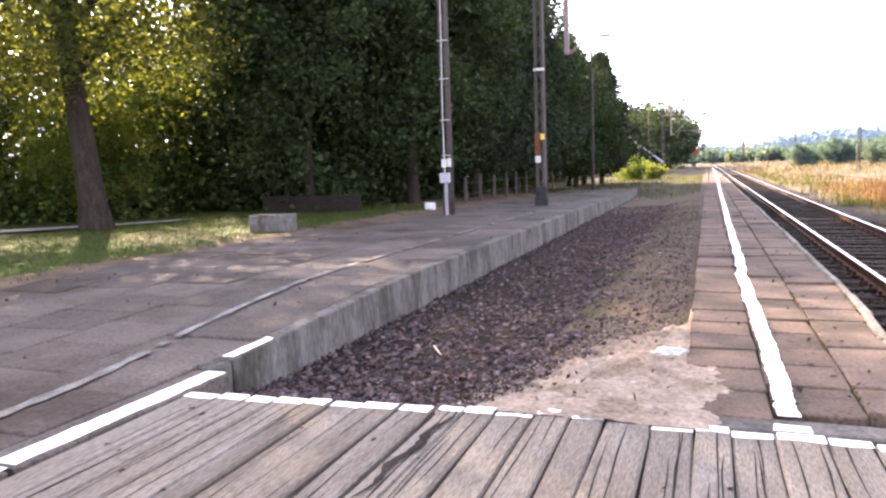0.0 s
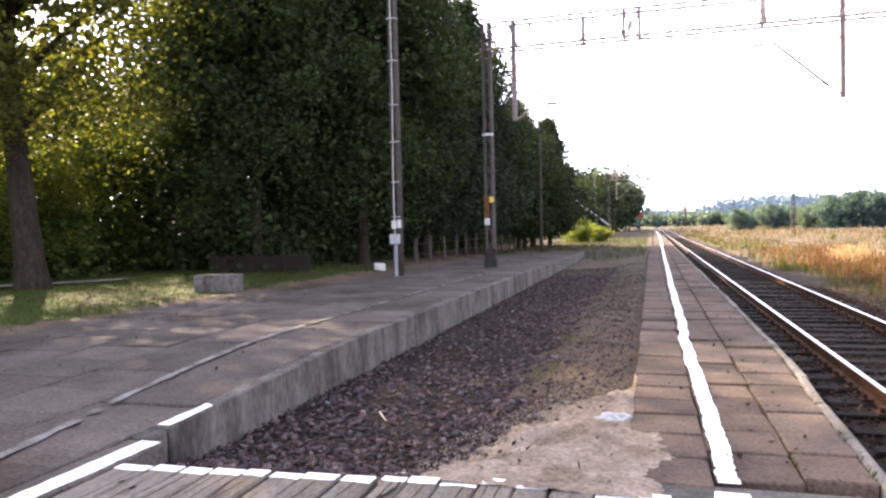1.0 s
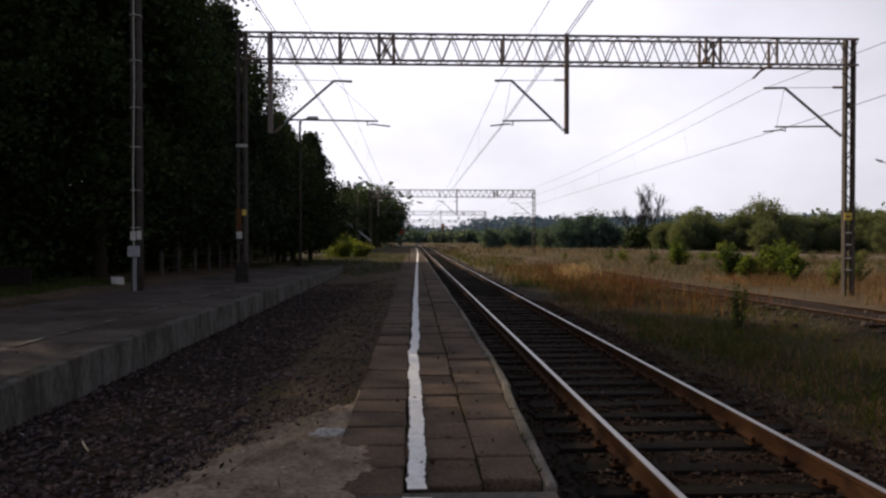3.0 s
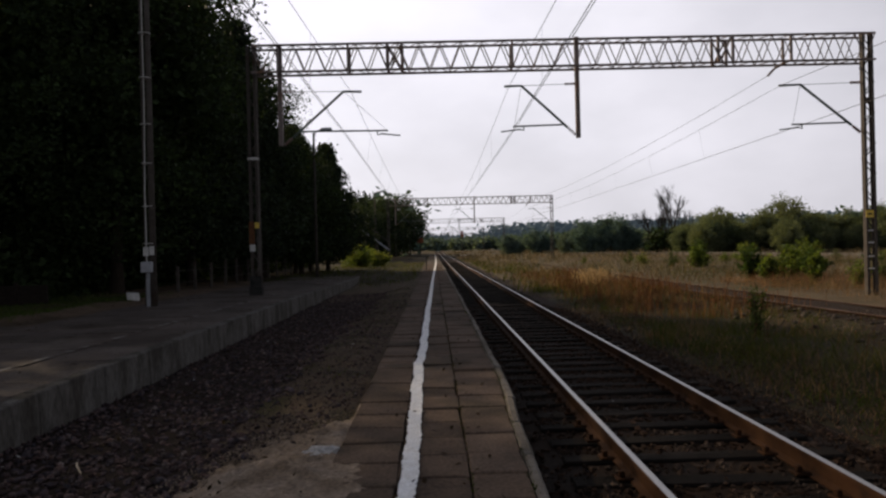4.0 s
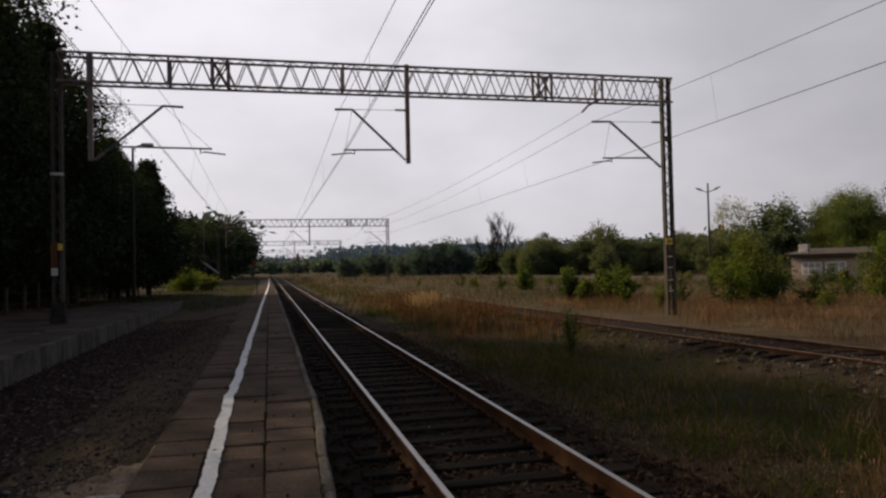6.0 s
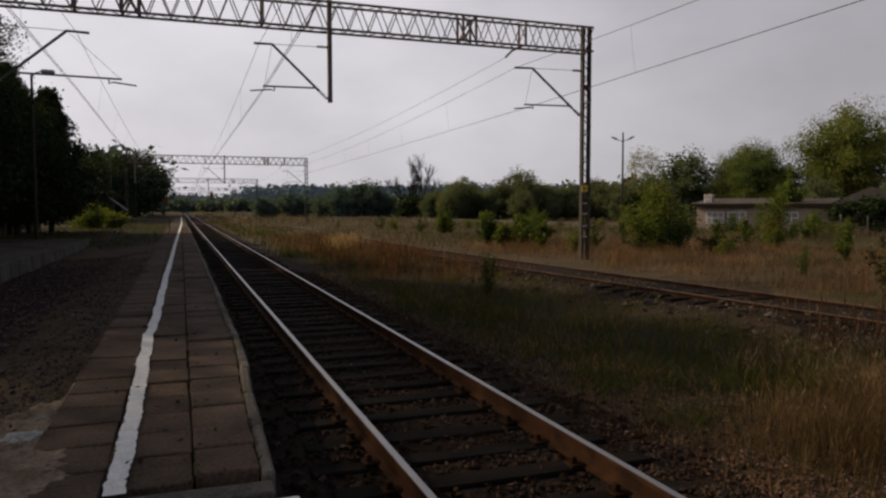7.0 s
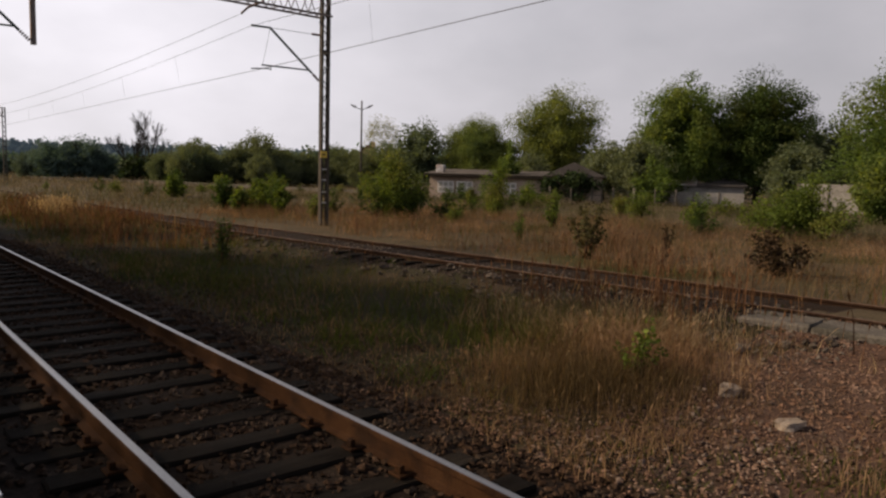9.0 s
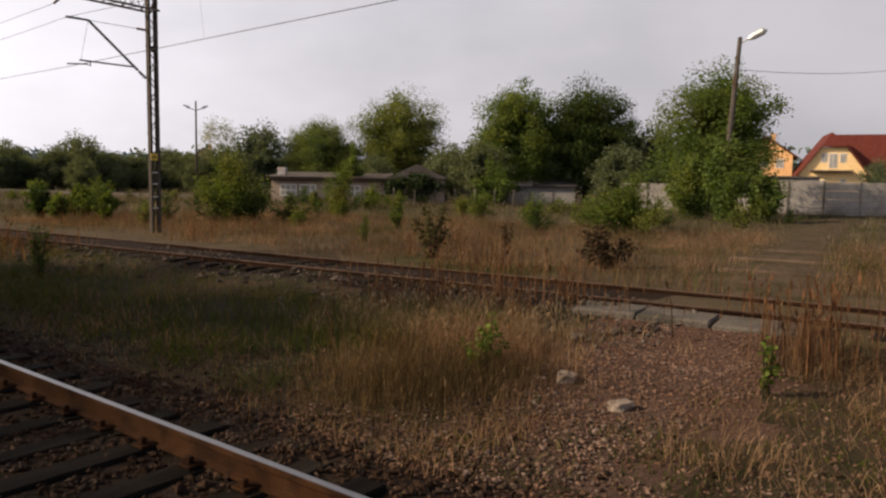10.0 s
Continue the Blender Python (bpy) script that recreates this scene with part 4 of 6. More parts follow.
def truss(parent, x0, x1, zb, zt, depth, pitch, r=0.032, near=False):
    for yy in (-depth / 2, depth / 2):
        for z in (zb, zt):
            part("chord", box((x0, yy - r, z - r), (x1, yy + r, z + r)), STEEL, parent)
    n = int(round((x1 - x0) / pitch))
    step = (x1 - x0) / n
    if near:
        bars = []
        for za, zc in ((zt, zb), (zb, zt)):
            bm = tube([(0, 0, za), (step, 0, zc)], 0.018, 4)
            me = bpy.data.meshes.new("web_bar")
            bm.to_mesh(me)
            bm.free()
            me.materials.append(STEEL)
            bars.append(me)
        flats = []
        for s in (-1, 1):
            bm = tube([(0, s * depth / 2, 0), (step, -s * depth / 2, 0)], 0.014, 4)
            me = bpy.data.meshes.new("cross_bar")
            bm.to_mesh(me)
            bm.free()
            me.materials.append(STEEL)
            flats.append(me)
        for i in range(n):
            for yy, ph in ((-depth / 2, 0), (depth / 2, 0)):
                piece("web_bar", bars[(i + ph) % 2], parent, m=pose(x0 + step * i, yy, 0))
            for z in (zb, zt):
                piece("cross_bar", flats[i % 2], parent, m=pose(x0 + step * i, 0, z))
        return
    bm = bmesh.new()
    for i in range(n):
        xa, xb = x0 + step * i, x0 + step * (i + 1)
        s = 1 if i % 2 else -1
        for yy, ph in ((-depth / 2, 0), (depth / 2, 0)):
            za, zc = (zb, zt) if (i + ph) % 2 else (zt, zb)
            add_tube(bm, [(xa, yy, za), (xb, yy, zc)], 0.018, 4)
        for z in (zb, zt):
            add_tube(bm, [(xa, s * depth / 2, z), (xb, -s * depth / 2, z)], 0.014, 4)
    part("lattice", bm, STEEL, parent, "fine zigzag lattice")["kind"] = "stuff"


def frame_post(parent, x, zb, zt, depth, w=0.05):
    for yy in (-depth / 2, depth / 2):
        part("frame_post", box((x - w, yy - 0.035, zb - 0.03), (x + w, yy + 0.035, zt + 0.03)), STEEL, parent)


def insulator(parent, p, along=(1, 0, 0), n=5, r=0.055):
    bm = bmesh.new()
    p, a = Vector(p), Vector(along).normalized()
    for i in range(n):
        c = p + a * (0.07 * i)
        add_tube(bm, [c, c + a * 0.03, c + a * 0.05], [r, r * 0.8, r * 0.35], 8)
    part("insulator", bm, INSULATOR, parent)


def bracket(parent, foot, knee, tip, reg_z, reg_to, s, stay_x):
    """Slanted tube from foot up to knee, a level head to tip, a stay back to the post and the registration arm."""
    f, k, t = Vector(foot), Vector(knee), Vector(tip)
    part("bracket_tube", add_tube(bmesh.new(), [f + (k - f) * 0.16, k, t], 0.042, 6), GREEN_TUBE, parent, "dark green slanted bracket tube")
    insulator(parent, f + (k - f) * 0.02, k - f, 5, 0.06)
    part("stay_wire", tube([k, (stay_x, f.y, k.z + 0.03)], 0.009, 4), WIRE, parent)
    insulator(parent, (stay_x - s * 0.0, f.y, k.z + 0.03), (-s, 0, 0), 5, 0.05)
    u = (reg_z - f.z) / (k.z - f.z)
    st = f + (k - f) * u
    part("registration_tube", tube([st, (reg_to, f.y, reg_z - 0.03)], 0.03, 5), GREEN_TUBE, parent)
    h = reg_to + s * 0.35
    part("steady_arm", tube([(h, f.y, reg_z - 0.02), (h, f.y, reg_z - 0.17), (h - s * 0.12, f.y, reg_z - 0.13), (h - s * 0.75, f.y, reg_z - 0.2)], 0.024, 5), GREEN_TUBE, parent)
    part("drop_wire", tube([k, (reg_to + s * 0.05, f.y, reg_z)], 0.006, 4), WIRE, parent)


def gantry(name, y, label, base_l, base_r, shift=0.0, fall=0.0):
    g = thing(name, (shift, y, -fall), label, "catenary gantry", "catenary gantries over the tracks")
    zb, zt = 7.36, 8.22
    truss(g, -5.35, 14.98, zb, zt, 0.55, 0.34, near=y < 30)
    for x in (-4.5, -2.23, 3.1, 12.21):
        frame_post(g, x, zb, zt, 0.55, 0.035)
    for x in (-0.72, 10.06):
        for dx in (-0.24, 0.24):
            frame_post(g, x + dx, zb, zt, 0.55, 0.04)
        for yy in (-0.28, 0.28):
            for s in (-1, 1):
                part("splice_bar", tube([(x - 0.24 * s, yy, zb), (x + 0.24 * s, yy, zt)], 0.024, 4), STEEL, g)
    for x, z0 in ((-5.42, base_l), (14.84, base_r)):
        mast = piece("mast", None, g)
        mast.matrix_basis = pose(x, 0, 0)
        channel_mast(mast, z0, zt + 0.05, 0.36 if x > 0 else 0.3)
    # posts hanging from the truss
    part("hanging_post", box((5.17, -0.07, 5.05), (5.31, 0.07, 8.36), 0.008), STEEL, g)
    part("hanging_post", box((-4.57, -0.07, 5.0), (-4.43, 0.07, 8.3), 0.008), STEEL, g)
    bracket(g, (5.18, 0, 5.13), (3.4, 0, 6.80), (2.84, 0, 6.79), 5.50, 3.1, 1, 5.15)
    bracket(g, (-4.42, 0, 5.0), (-2.43, 0, 6.74), (-1.84, 0, 6.72), 5.46, -1.0, -1, -4.4)
    bracket(g, (14.62, 0, 5.0), (12.62, 0, 6.64), (11.91, 0, 6.62), 5.36, 12.3, 1, 14.6)
    part("tension_strut", tube([(12.3, 0, 7.45), (11.8, 0, 7.2), (11.55, 0.0, 6.95)], 0.04, 5), STEEL, g)
    return g


g1 = gantry("catenary_gantry", 23.72, "brown lattice steel gantry with three slanted brackets", 0.05, -0.45)
# dressing of the near gantry's masts
left_mast, right_mast = [c for c in g1.children if c.name.startswith("mast")]
part("base_paint", box((-0.21, -0.14, 0.02), (0.21, 0.14, 0.42), 0.012), BLACK, left_mast, "black painted foot")
part("base_sleeve", box((-0.185, -0.115, 0.42), (0.185, 0.115, 0.78), 0.008), BLACK, left_mast)
for z in (4.55,):
    part("band", box((-0.175, -0.105, z), (0.175, 0.105, z + 0.09), 0.004), WHITE_BAND, left_mast, "white painted band")
part("plate", box((0.02, -0.125, 2.33), (0.16, -0.112, 2.52)), YELLOW, left_mast, "small yellow plate")
part("sign", box((-0.16, -0.122, 1.58), (0.02, -0.108, 1.80)), WHITE_BAND, left_mast, "small white warning plate")
part("rust_patch", box((-0.172, -0.112, 1.8), (0.0, -0.098, 2.55)), RUST, left_mast, "flaking red-brown rust")
part("earth_cable", tube([(0.21, -0.08, 0.1), (0.2, -0.08, 4.0), (0.2, -0.08, 8.2)], 0.014, 5), MAST_GREY, left_mast)
part("plate", box((-0.2, -0.125, 2.2), (0.05, -0.112, 2.44)), YELLOW, right_mast, "yellow number plate")
part("number_bar", box((-0.16, -0.129, 2.29), (0.0, -0.1255, 2.34)), BLACK, right_mast)
part("plate", box((-0.2, -0.125, 5.95), (0.02, -0.112, 6.15)), MAST_GREY, right_mast)
for z in (0.5, 0.9, 1.35, 1.75, 4.3, 5.5):
    part("step_iron", box((-0.15, -0.115, z), (0.05, -0.1, z + 0.045)), WHITE_BAND, right_mast)
for yy, dx in ((89.0, 0.3), (154.5, 0.8), (222.0, 1.1), (290.0, 1.3)):
    gantry("catenary_gantry", yy, "distant lattice steel gantry over the tracks", 0.2, -0.1, dx, 0.5)

# ---- overhead wires ----
def span(parent, a, b, sag=0.0, r=0.008, name="wire", n=14):
    a, b = Vector(a), Vector(b)
    pts = [a.lerp(b, i / n) - Vector((0, 0, sag * 4 * (i / n) * (1 - i / n))) for i in range(n + 1)]
    part(name, tube(pts, r, 4), WIRE, parent)


POSTS = [-42.0, 23.72, 89.0, 154.5, 222.0, 290.0]
# per track: contact height, carrier height, then the sideways place of contact and carrier wire at the first two gantries
for zc, zm, con, car, lab in ((5.26, 6.76, (2.35, 3.02), (2.9, 2.98), "contact and carrier wires over the main line"), (5.2, 6.72, (-2.22, -2.32), (-3.0, -2.18), "contact and carrier wires over the empty track bed"), (5.16, 6.62, (9.6, 12.2), (10.2, 11.95), "contact and carrier wires over the siding")):
    w = thing("overhead_wire", (0, 0, 0), lab, "overhead wire", "overhead wires")
    for i, (ya, yb) in enumerate(zip(POSTS, POSTS[1:])):
        if i:
            z_ = 0.2 if i % 2 else -0.2
            ca, cb = (con[1] if i == 1 else con[1] - 0.2 + z_, con[1] - 0.2 - z_)
            ra, rb = (car[1], car[1])
        else:
            ca, cb, ra, rb = *con, *car
        drop = 0.3 * (i > 0)
        da = 0.3 * (i > 1)
        span(w, (ca, ya, zc - da), (cb, yb, zc - drop), 0.02, 0.009, "contact_wire")
        if car[1] < 10:
            span(w, (ca + 0.05, ya, zc - da), (cb + 0.05, yb, zc - drop), 0.02, 0.009, "contact_wire")
        span(w, (ra, ya, zm - da), (rb, yb, zm - drop), 0.62, 0.008, "carrier_wire", 24)
        for k in range(1, 9):
            f = k / 9
            yy = ya + (yb - ya) * f
            za = zc - da + (da - drop) * f
            part("dropper", tube([(ca + (cb - ca) * f, yy, za), (ra + (rb - ra) * f, yy, za + zm - zc - 0.62 * 4 * f * (1 - f))], 0.003, 3), WIRE, w)
w = thing("feeder_wire", (0, 0, 0), "thin feeder wires tied to the gantry and leading away", "overhead wire", "overhead wires")
span(w, (11.6, 23.72, 6.98), (9.0, 89.0, 6.6), 0.9, 0.008)
span(w, (-5.3, 23.4, 8.3), (-4.5, -30.0, 8.6), 0.4, 0.005)


# ---- lamp posts and small things on the old platform ----
def post_one():
    p = thing("lighting_pole", (-7.24, 19.6, 0.1), "tall grey concrete lighting pole with strapped cables and boxes", "lamp post")
    part("pole", tube([(0.07, 0, -0.1), (0.07, 0, 5), (0.06, 0, 10.5)], [0.10, 0.082, 0.06], 10), MAST_GREY, p, smooth=True)
    part("stub", tube([(-0.12, 0.02, -0.1), (-0.12, 0.02, 6), (-0.1, 0.02, 10.2)], [0.05, 0.045, 0.04], 8), MAST_GREY, p, "slim grey conduit", smooth=True)
    for dx in (-0.06, -0.025, 0.01):
        part("cable", tube([(dx, -0.12, -0.05), (dx, -0.13, 0.6), (dx + 0.01, -0.12, 1.2)], 0.016, 5), BOX_GREY, p)
    part("cable", tube([(-0.05, -0.11, 1.2), (-0.06, -0.11, 3.0), (-0.02, -0.11, 5.5), (-0.04, -0.1, 10.0)], 0.016, 5), WHITE_BAND, p)
    part("switch_box", box((-0.17, -0.26, 0.98), (0.12, -0.11, 1.27), 0.02), BOX_GREY, p, "pale grey switch box")
    part("plate", box((-0.13, -0.15, 1.42), (0.02, -0.13, 1.66), 0.004), WHITE_BAND, p, "white plate")
    part("plate", box((0.04, -0.15, 1.44), (0.16, -0.13, 1.68), 0.004), WHITE_BAND, p, "white plate")
    for z in (1.75, 2.75, 3.9, 4.95, 6.2, 7.4):
        part("strap", tube([(-0.02, 0, z), (-0.02, 0, z + 0.018)], 0.165, 12), WHITE_BAND, p)
    return p


post_one()


def street_lamp(at, h, turn, label):
    p = thing("street_lamp", at, label, "street lamp", "street lamps", turn=turn)
    part("pole", tube([(0, 0, -0.2), (0, 0, h * 0.6), (0, 0, h)], [0.09, 0.075, 0.06], 8), MAST_GREY, p, smooth=True)
    part("arm", tube([(0, 0, h - 0.15), (0.2, 0, h + 0.1), (0.5, 0, h + 0.18)], 0.03, 6), MAST_GREY, p)
    bm = box((0.4, -0.13, h + 0.08), (1.05, 0.13, h + 0.27), 0.06)
    part("lamp_head", bm, ALU, p, "grey metal lamp head")
    return p


street_lamp((-6.25, 41, 0.0), 8.25, 0, "grey platform lamp post with a single head")
street_lamp((-6.7, 89, -0.1), 8.6, 0, "distant platform lamp post with a single head")
street_lamp((-6.4, 130, -0.1), 8.6, 0, "distant platform lamp post with a single head")

block = thing("concrete_block", (-9.98, 14.75, 0.15), "low weathered concrete block standing on the lawn edge", "concrete block", turn=17)
part("body", box((-0.53, -0.2, -0.05), (0.53, 0.2, 0.40), 0.02, 0.008), WALL, block)
bm = box((-0.15, -0.2, 0), (0.2, 0.15, 0.24), 0.03, 0.03)
st = part("white_stone", bm, WHITE_BAND)
st.matrix_basis = pose(-9.17, 23.0, 0.12, 0, 0, 20)
tagged(st, "small white painted stone on the leaf litter", "stone")

# crumpled bag, stick, leaves and scraps
random.seed(14)
bm = bmesh.new()
bmesh.ops.create_icosphere(bm, subdivisions=3, radius=1.0)
for v in bm.verts:
    n_ = noise.noise(v.co * 2.3) * 0.5 + noise.noise(v.co * 5.0) * 0.25
    v.co = Vector((v.co.x * 0.16 * (1 + n_), v.co.y * 0.11 * (1 + n_), max(v.co.z, -0.3) * 0.055 * (1 + n_ * 1.3)))
bag = part("plastic_bag", bm, PLASTIC)
bag.matrix_basis = pose(-0.5, 5.76, float(ground_z(-0.5, 5.76)) + 0.02, 0, 0, 25)
tagged(bag, "crumpled dirty white plastic bag on the sand", "plastic bag")
stick = part("stick", tube([(-2.68, 6.28, -0.20), (-2.6, 6.12, -0.185), (-2.5, 5.98, -0.20)], [0.007, 0.009, 0.006], 5), STRAW)
tagged(stick, "pale dry stick lying on the ballast", "stick")


# ---- fence and path behind the lawn ----
fence = thing("board_fence", (-15.2, 22.2, 0.1), "low dark board fence under the trees", "fence", turn=-4)
for i in range(4):
    x0 = 1.0 * i
    part("board", box((x0, -0.03, 0.0), (x0 + 0.96, 0.03, 0.62), 0.01, 0.012), FENCE_WOOD, fence)
    part("post", box((x0 - 0.06, -0.06, -0.2), (x0 + 0.02, 0.06, 0.72), 0.01), FENCE_WOOD, fence)
wire_fence = thing("post_fence", (0, 0, 0), "row of slim dark fence posts under the trees", "fence")
random.seed(15)
for i in range(16):
    y = 27.5 + i * 2.1
    x = -9.4 + 0.02 * i + random.uniform(-0.08, 0.08)
    part("post", box((x - 0.055, y - 0.05, 0.0), (x + 0.055, y + 0.05, 1.25 + random.uniform(-0.15, 0.15)), 0.01, 0.01), MAST_GREY, wire_fence)
part("wire", tube([(-9.4, 27.5, 0.9), (-9.1, 59, 0.9)], 0.008, 4), WIRE, wire_fence)
part("wire", tube([(-9.4, 27.5, 0.45), (-9.1, 59, 0.45)], 0.008, 4), WIRE, wire_fence)
path_strip = tagged(new("gravel_path", raw_mesh("gravel_path", [(-30, 4.5, 0.2), (-30, 6.5, 0.2), (-17.0, 16.8, 0.21), (-17.6, 14.6, 0.21), (-15.6, 19.0, 0.21), (-15.4, 17.6, 0.21)], [(0, 3, 2, 1), (3, 5, 4, 2)], ROAD_GREY)), "pale dusty path beyond the lawn", "path", kind="structure")

# ---- trees of the left wood ----
def layered_tree(name, at, height, radius, trunk_r, leaf_mat, label, seed, n=16000, leaf=0.2, low=0.04, group="", tiers=17, arms=8):
    """A feathery tree: tiers of drooping boughs set with hanging sprays."""
    global rng
    rng = np.random.default_rng(seed)
    ob = thing(name, at, label, "tree", group)
    part("trunk", tube([(0, 0, -0.3), (0, 0, 0.1), (0.1, 0, height * 0.5), (0.05, 0, height * 0.97)], [trunk_r * 1.4, trunk_r * 1.2, trunk_r * 0.7, 0.02], 8), BARK, ob, smooth=True)
    tip, root = [], []
    for i in range(tiers):
        f = (i + rng.uniform(-0.3, 0.3)) / (tiers - 1)
        z = height * (low + (0.97 - low) * np.clip(f, 0, 1))
        reach = radius * (1 - np.clip(f, 0, 1) ** 2.1) * rng.uniform(0.8, 1.15) + 0.2
        for k in range(arms):
            a = 6.283 * (k + rng.uniform(-0.4, 0.4)) / arms + i * 0.7
            r = reach * (0.42 + 0.85 * rng.uniform() ** 1.3)
            root.append((0, 0, z))
            tip.append((math.cos(a) * r, math.sin(a) * r, z + r * rng.uniform(-0.05, 0.3)))
    root, tip = np.array(root), np.array(tip)
    k = rng.integers(0, len(tip), n)
    f = rng.uniform(0.12, 1.0, n) ** 0.6
    p = root[k] + (tip[k] - root[k]) * f[:, None]
    p += rng.normal(size=(n, 3)) * np.array([0.15, 0.15, 0.11]) * radius * (0.4 + 0.6 * (1 - f))[:, None] * 0.7
    p[:, 2] -= np.abs(rng.normal(size=n)) * 0.16 * radius * f
    keep = p[:, 2] > 0.3 + 0.42 * np.hypot(p[:, 0], p[:, 1])
    piece("crown", leaves_mesh("crown", p[keep], leaf, leaf_mat, 0.9), ob)
    return ob


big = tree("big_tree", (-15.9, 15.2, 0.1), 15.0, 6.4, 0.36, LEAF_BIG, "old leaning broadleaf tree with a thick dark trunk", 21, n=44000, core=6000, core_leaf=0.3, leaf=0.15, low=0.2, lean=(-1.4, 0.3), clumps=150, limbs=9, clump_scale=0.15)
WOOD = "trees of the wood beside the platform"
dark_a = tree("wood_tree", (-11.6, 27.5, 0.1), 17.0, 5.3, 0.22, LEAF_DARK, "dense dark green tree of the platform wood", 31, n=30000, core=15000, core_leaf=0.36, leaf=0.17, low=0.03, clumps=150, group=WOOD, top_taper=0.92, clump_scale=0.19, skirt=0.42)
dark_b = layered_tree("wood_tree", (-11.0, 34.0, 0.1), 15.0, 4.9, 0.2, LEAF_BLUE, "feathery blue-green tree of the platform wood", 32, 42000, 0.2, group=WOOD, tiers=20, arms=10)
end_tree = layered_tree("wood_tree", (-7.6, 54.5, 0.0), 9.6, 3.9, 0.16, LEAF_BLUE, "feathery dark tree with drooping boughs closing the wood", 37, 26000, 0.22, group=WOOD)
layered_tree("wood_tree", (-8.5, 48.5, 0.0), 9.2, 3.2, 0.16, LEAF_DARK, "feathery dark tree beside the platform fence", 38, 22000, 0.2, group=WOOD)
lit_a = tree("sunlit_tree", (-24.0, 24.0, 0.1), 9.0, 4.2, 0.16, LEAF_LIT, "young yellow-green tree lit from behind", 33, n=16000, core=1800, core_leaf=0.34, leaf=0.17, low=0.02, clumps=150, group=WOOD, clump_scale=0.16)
random.seed(16)
for src, x, y, s in ((dark_b, -10.4, 40, 0.98), (dark_a, -10.1, 44.5, 0.76), (dark_b, -9.2, 50.0, 0.7), (dark_a, -9.4, 57, 0.42), (dark_a, -8.4, 51.6, 0.5), (dark_a, -16.6, 26.5, 0.82), (dark_a, -18.0, 32, 0.9), (dark_b, -17.0, 41, 0.9), (dark_a, -15.5, 50, 0.72), (dark_b, -13.0, 57, 0.6), (dark_a, -22, 40, 0.9), (dark_a, -14.2, 33, 0.9), (dark_a, -12.8, 42, 0.74), (dark_a, -13.8, 23.0, 0.84)):
    copy_thing(src, pose(x, y, 0.05, 0, 0, random.uniform(0, 360)) @ Matrix.Diagonal((s, s, s, 1)))
for x, y, s in ((-21.5, 30, 0.85), (-26.5, 20, 0.45)):
    copy_thing(dark_b, pose(x, y, 0.05, 0, 0, random.uniform(0, 360)) @ Matrix.Diagonal((s, s, s, 1)))
for x, y, s in ((-27, 15, 1.05), (-23.0, 30.5, 0.9), (-31, 24, 1.3), (-29, 33, 1.35), (-34, 12, 1.2), (-20.5, 19.5, 0.55), (-27, 6, 1.2)):
    copy_thing(lit_a, pose(x, y, 0.05, 0, 0, random.uniform(0, 360)) @ Matrix.Diagonal((s, s, s, 1)))
for x, y, s in ((-5.9, 63, 1), (-6.6, 68, 1.2), (-4.7, 66, 0.85)):
    bush("light_bush", (x, y, -0.05), 1.7 * s, 1.6 * s, LEAF_BUSH, "bright green bush at the end of the wood", int(y), 3600, 0.16, "bushes at the wood's end", 14)
mid_a = tree("line_tree", (-9.0, 118.0, -0.2), 10.4, 4.6, 0.25, LEAF_LINE, "round green tree beyond the platform", 34, n=9000, core=2500, core_leaf=0.7, leaf=0.36, low=0.04, clumps=110, group="trees along the line")
for x, y, s in ((-11, 100, 0.9), (-8.6, 136, 1.15), (-15, 92, 0.9), (-8.2, 158, 1.3), (-13, 112, 1.0), (-8.6, 182, 1.45), (-12.5, 150, 1.2)):
    copy_thing(mid_a, pose(x, y, -0.2, 0, 0, random.uniform(0, 360)) @ Matrix.Diagonal((s, s, s, 1)))

# dark undergrowth below the wood
def undergrowth(name, label, spots, h, mat, leaf, per, seed):
    global rng
    rng = np.random.default_rng(seed)
    allp = []
    for x, y in spots:
        hh = h * rng.uniform(0.7, 1.3)
        p = rng.normal(size=(per, 3)) * np.array([0.9, 0.9, 0.32 * hh])
        p[:, 2] = np.abs(p[:, 2] + hh * 0.35) + 0.05
        allp.append(p + np.array([x, y, 0.05]))
    return tagged(new(name, leaves_mesh(name, np.concatenate(allp), leaf, mat, 0.1)), label, "undergrowth", kind="stuff")


random.seed(18)
spots = [(-12.6 - 0.5 * (k % 9) + (y - 24) * 0.03, y) for k in range(3) for y in np.arange(24.0, 70.0, 1.6)]
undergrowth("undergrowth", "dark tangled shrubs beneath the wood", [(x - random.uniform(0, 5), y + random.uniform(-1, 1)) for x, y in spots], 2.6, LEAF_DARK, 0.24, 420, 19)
# lower shrubs take a duller leaf for shade, taller ones the sunlit leaf
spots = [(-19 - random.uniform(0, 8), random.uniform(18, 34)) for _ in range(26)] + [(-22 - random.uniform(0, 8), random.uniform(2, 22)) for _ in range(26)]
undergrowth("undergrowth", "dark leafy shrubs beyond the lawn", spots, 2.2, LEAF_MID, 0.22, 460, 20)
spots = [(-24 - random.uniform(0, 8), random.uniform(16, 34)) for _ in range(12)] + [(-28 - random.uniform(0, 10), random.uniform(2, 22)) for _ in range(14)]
undergrowth("undergrowth", "shrubs in a sunlit leaf colour, seen through gaps", spots, 3.2, LEAF_LIT, 0.22, 420, 23)

# dark leaf masses added so that no bright gaps show through the wood
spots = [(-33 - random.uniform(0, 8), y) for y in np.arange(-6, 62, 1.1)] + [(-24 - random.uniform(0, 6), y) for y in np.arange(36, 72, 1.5)]
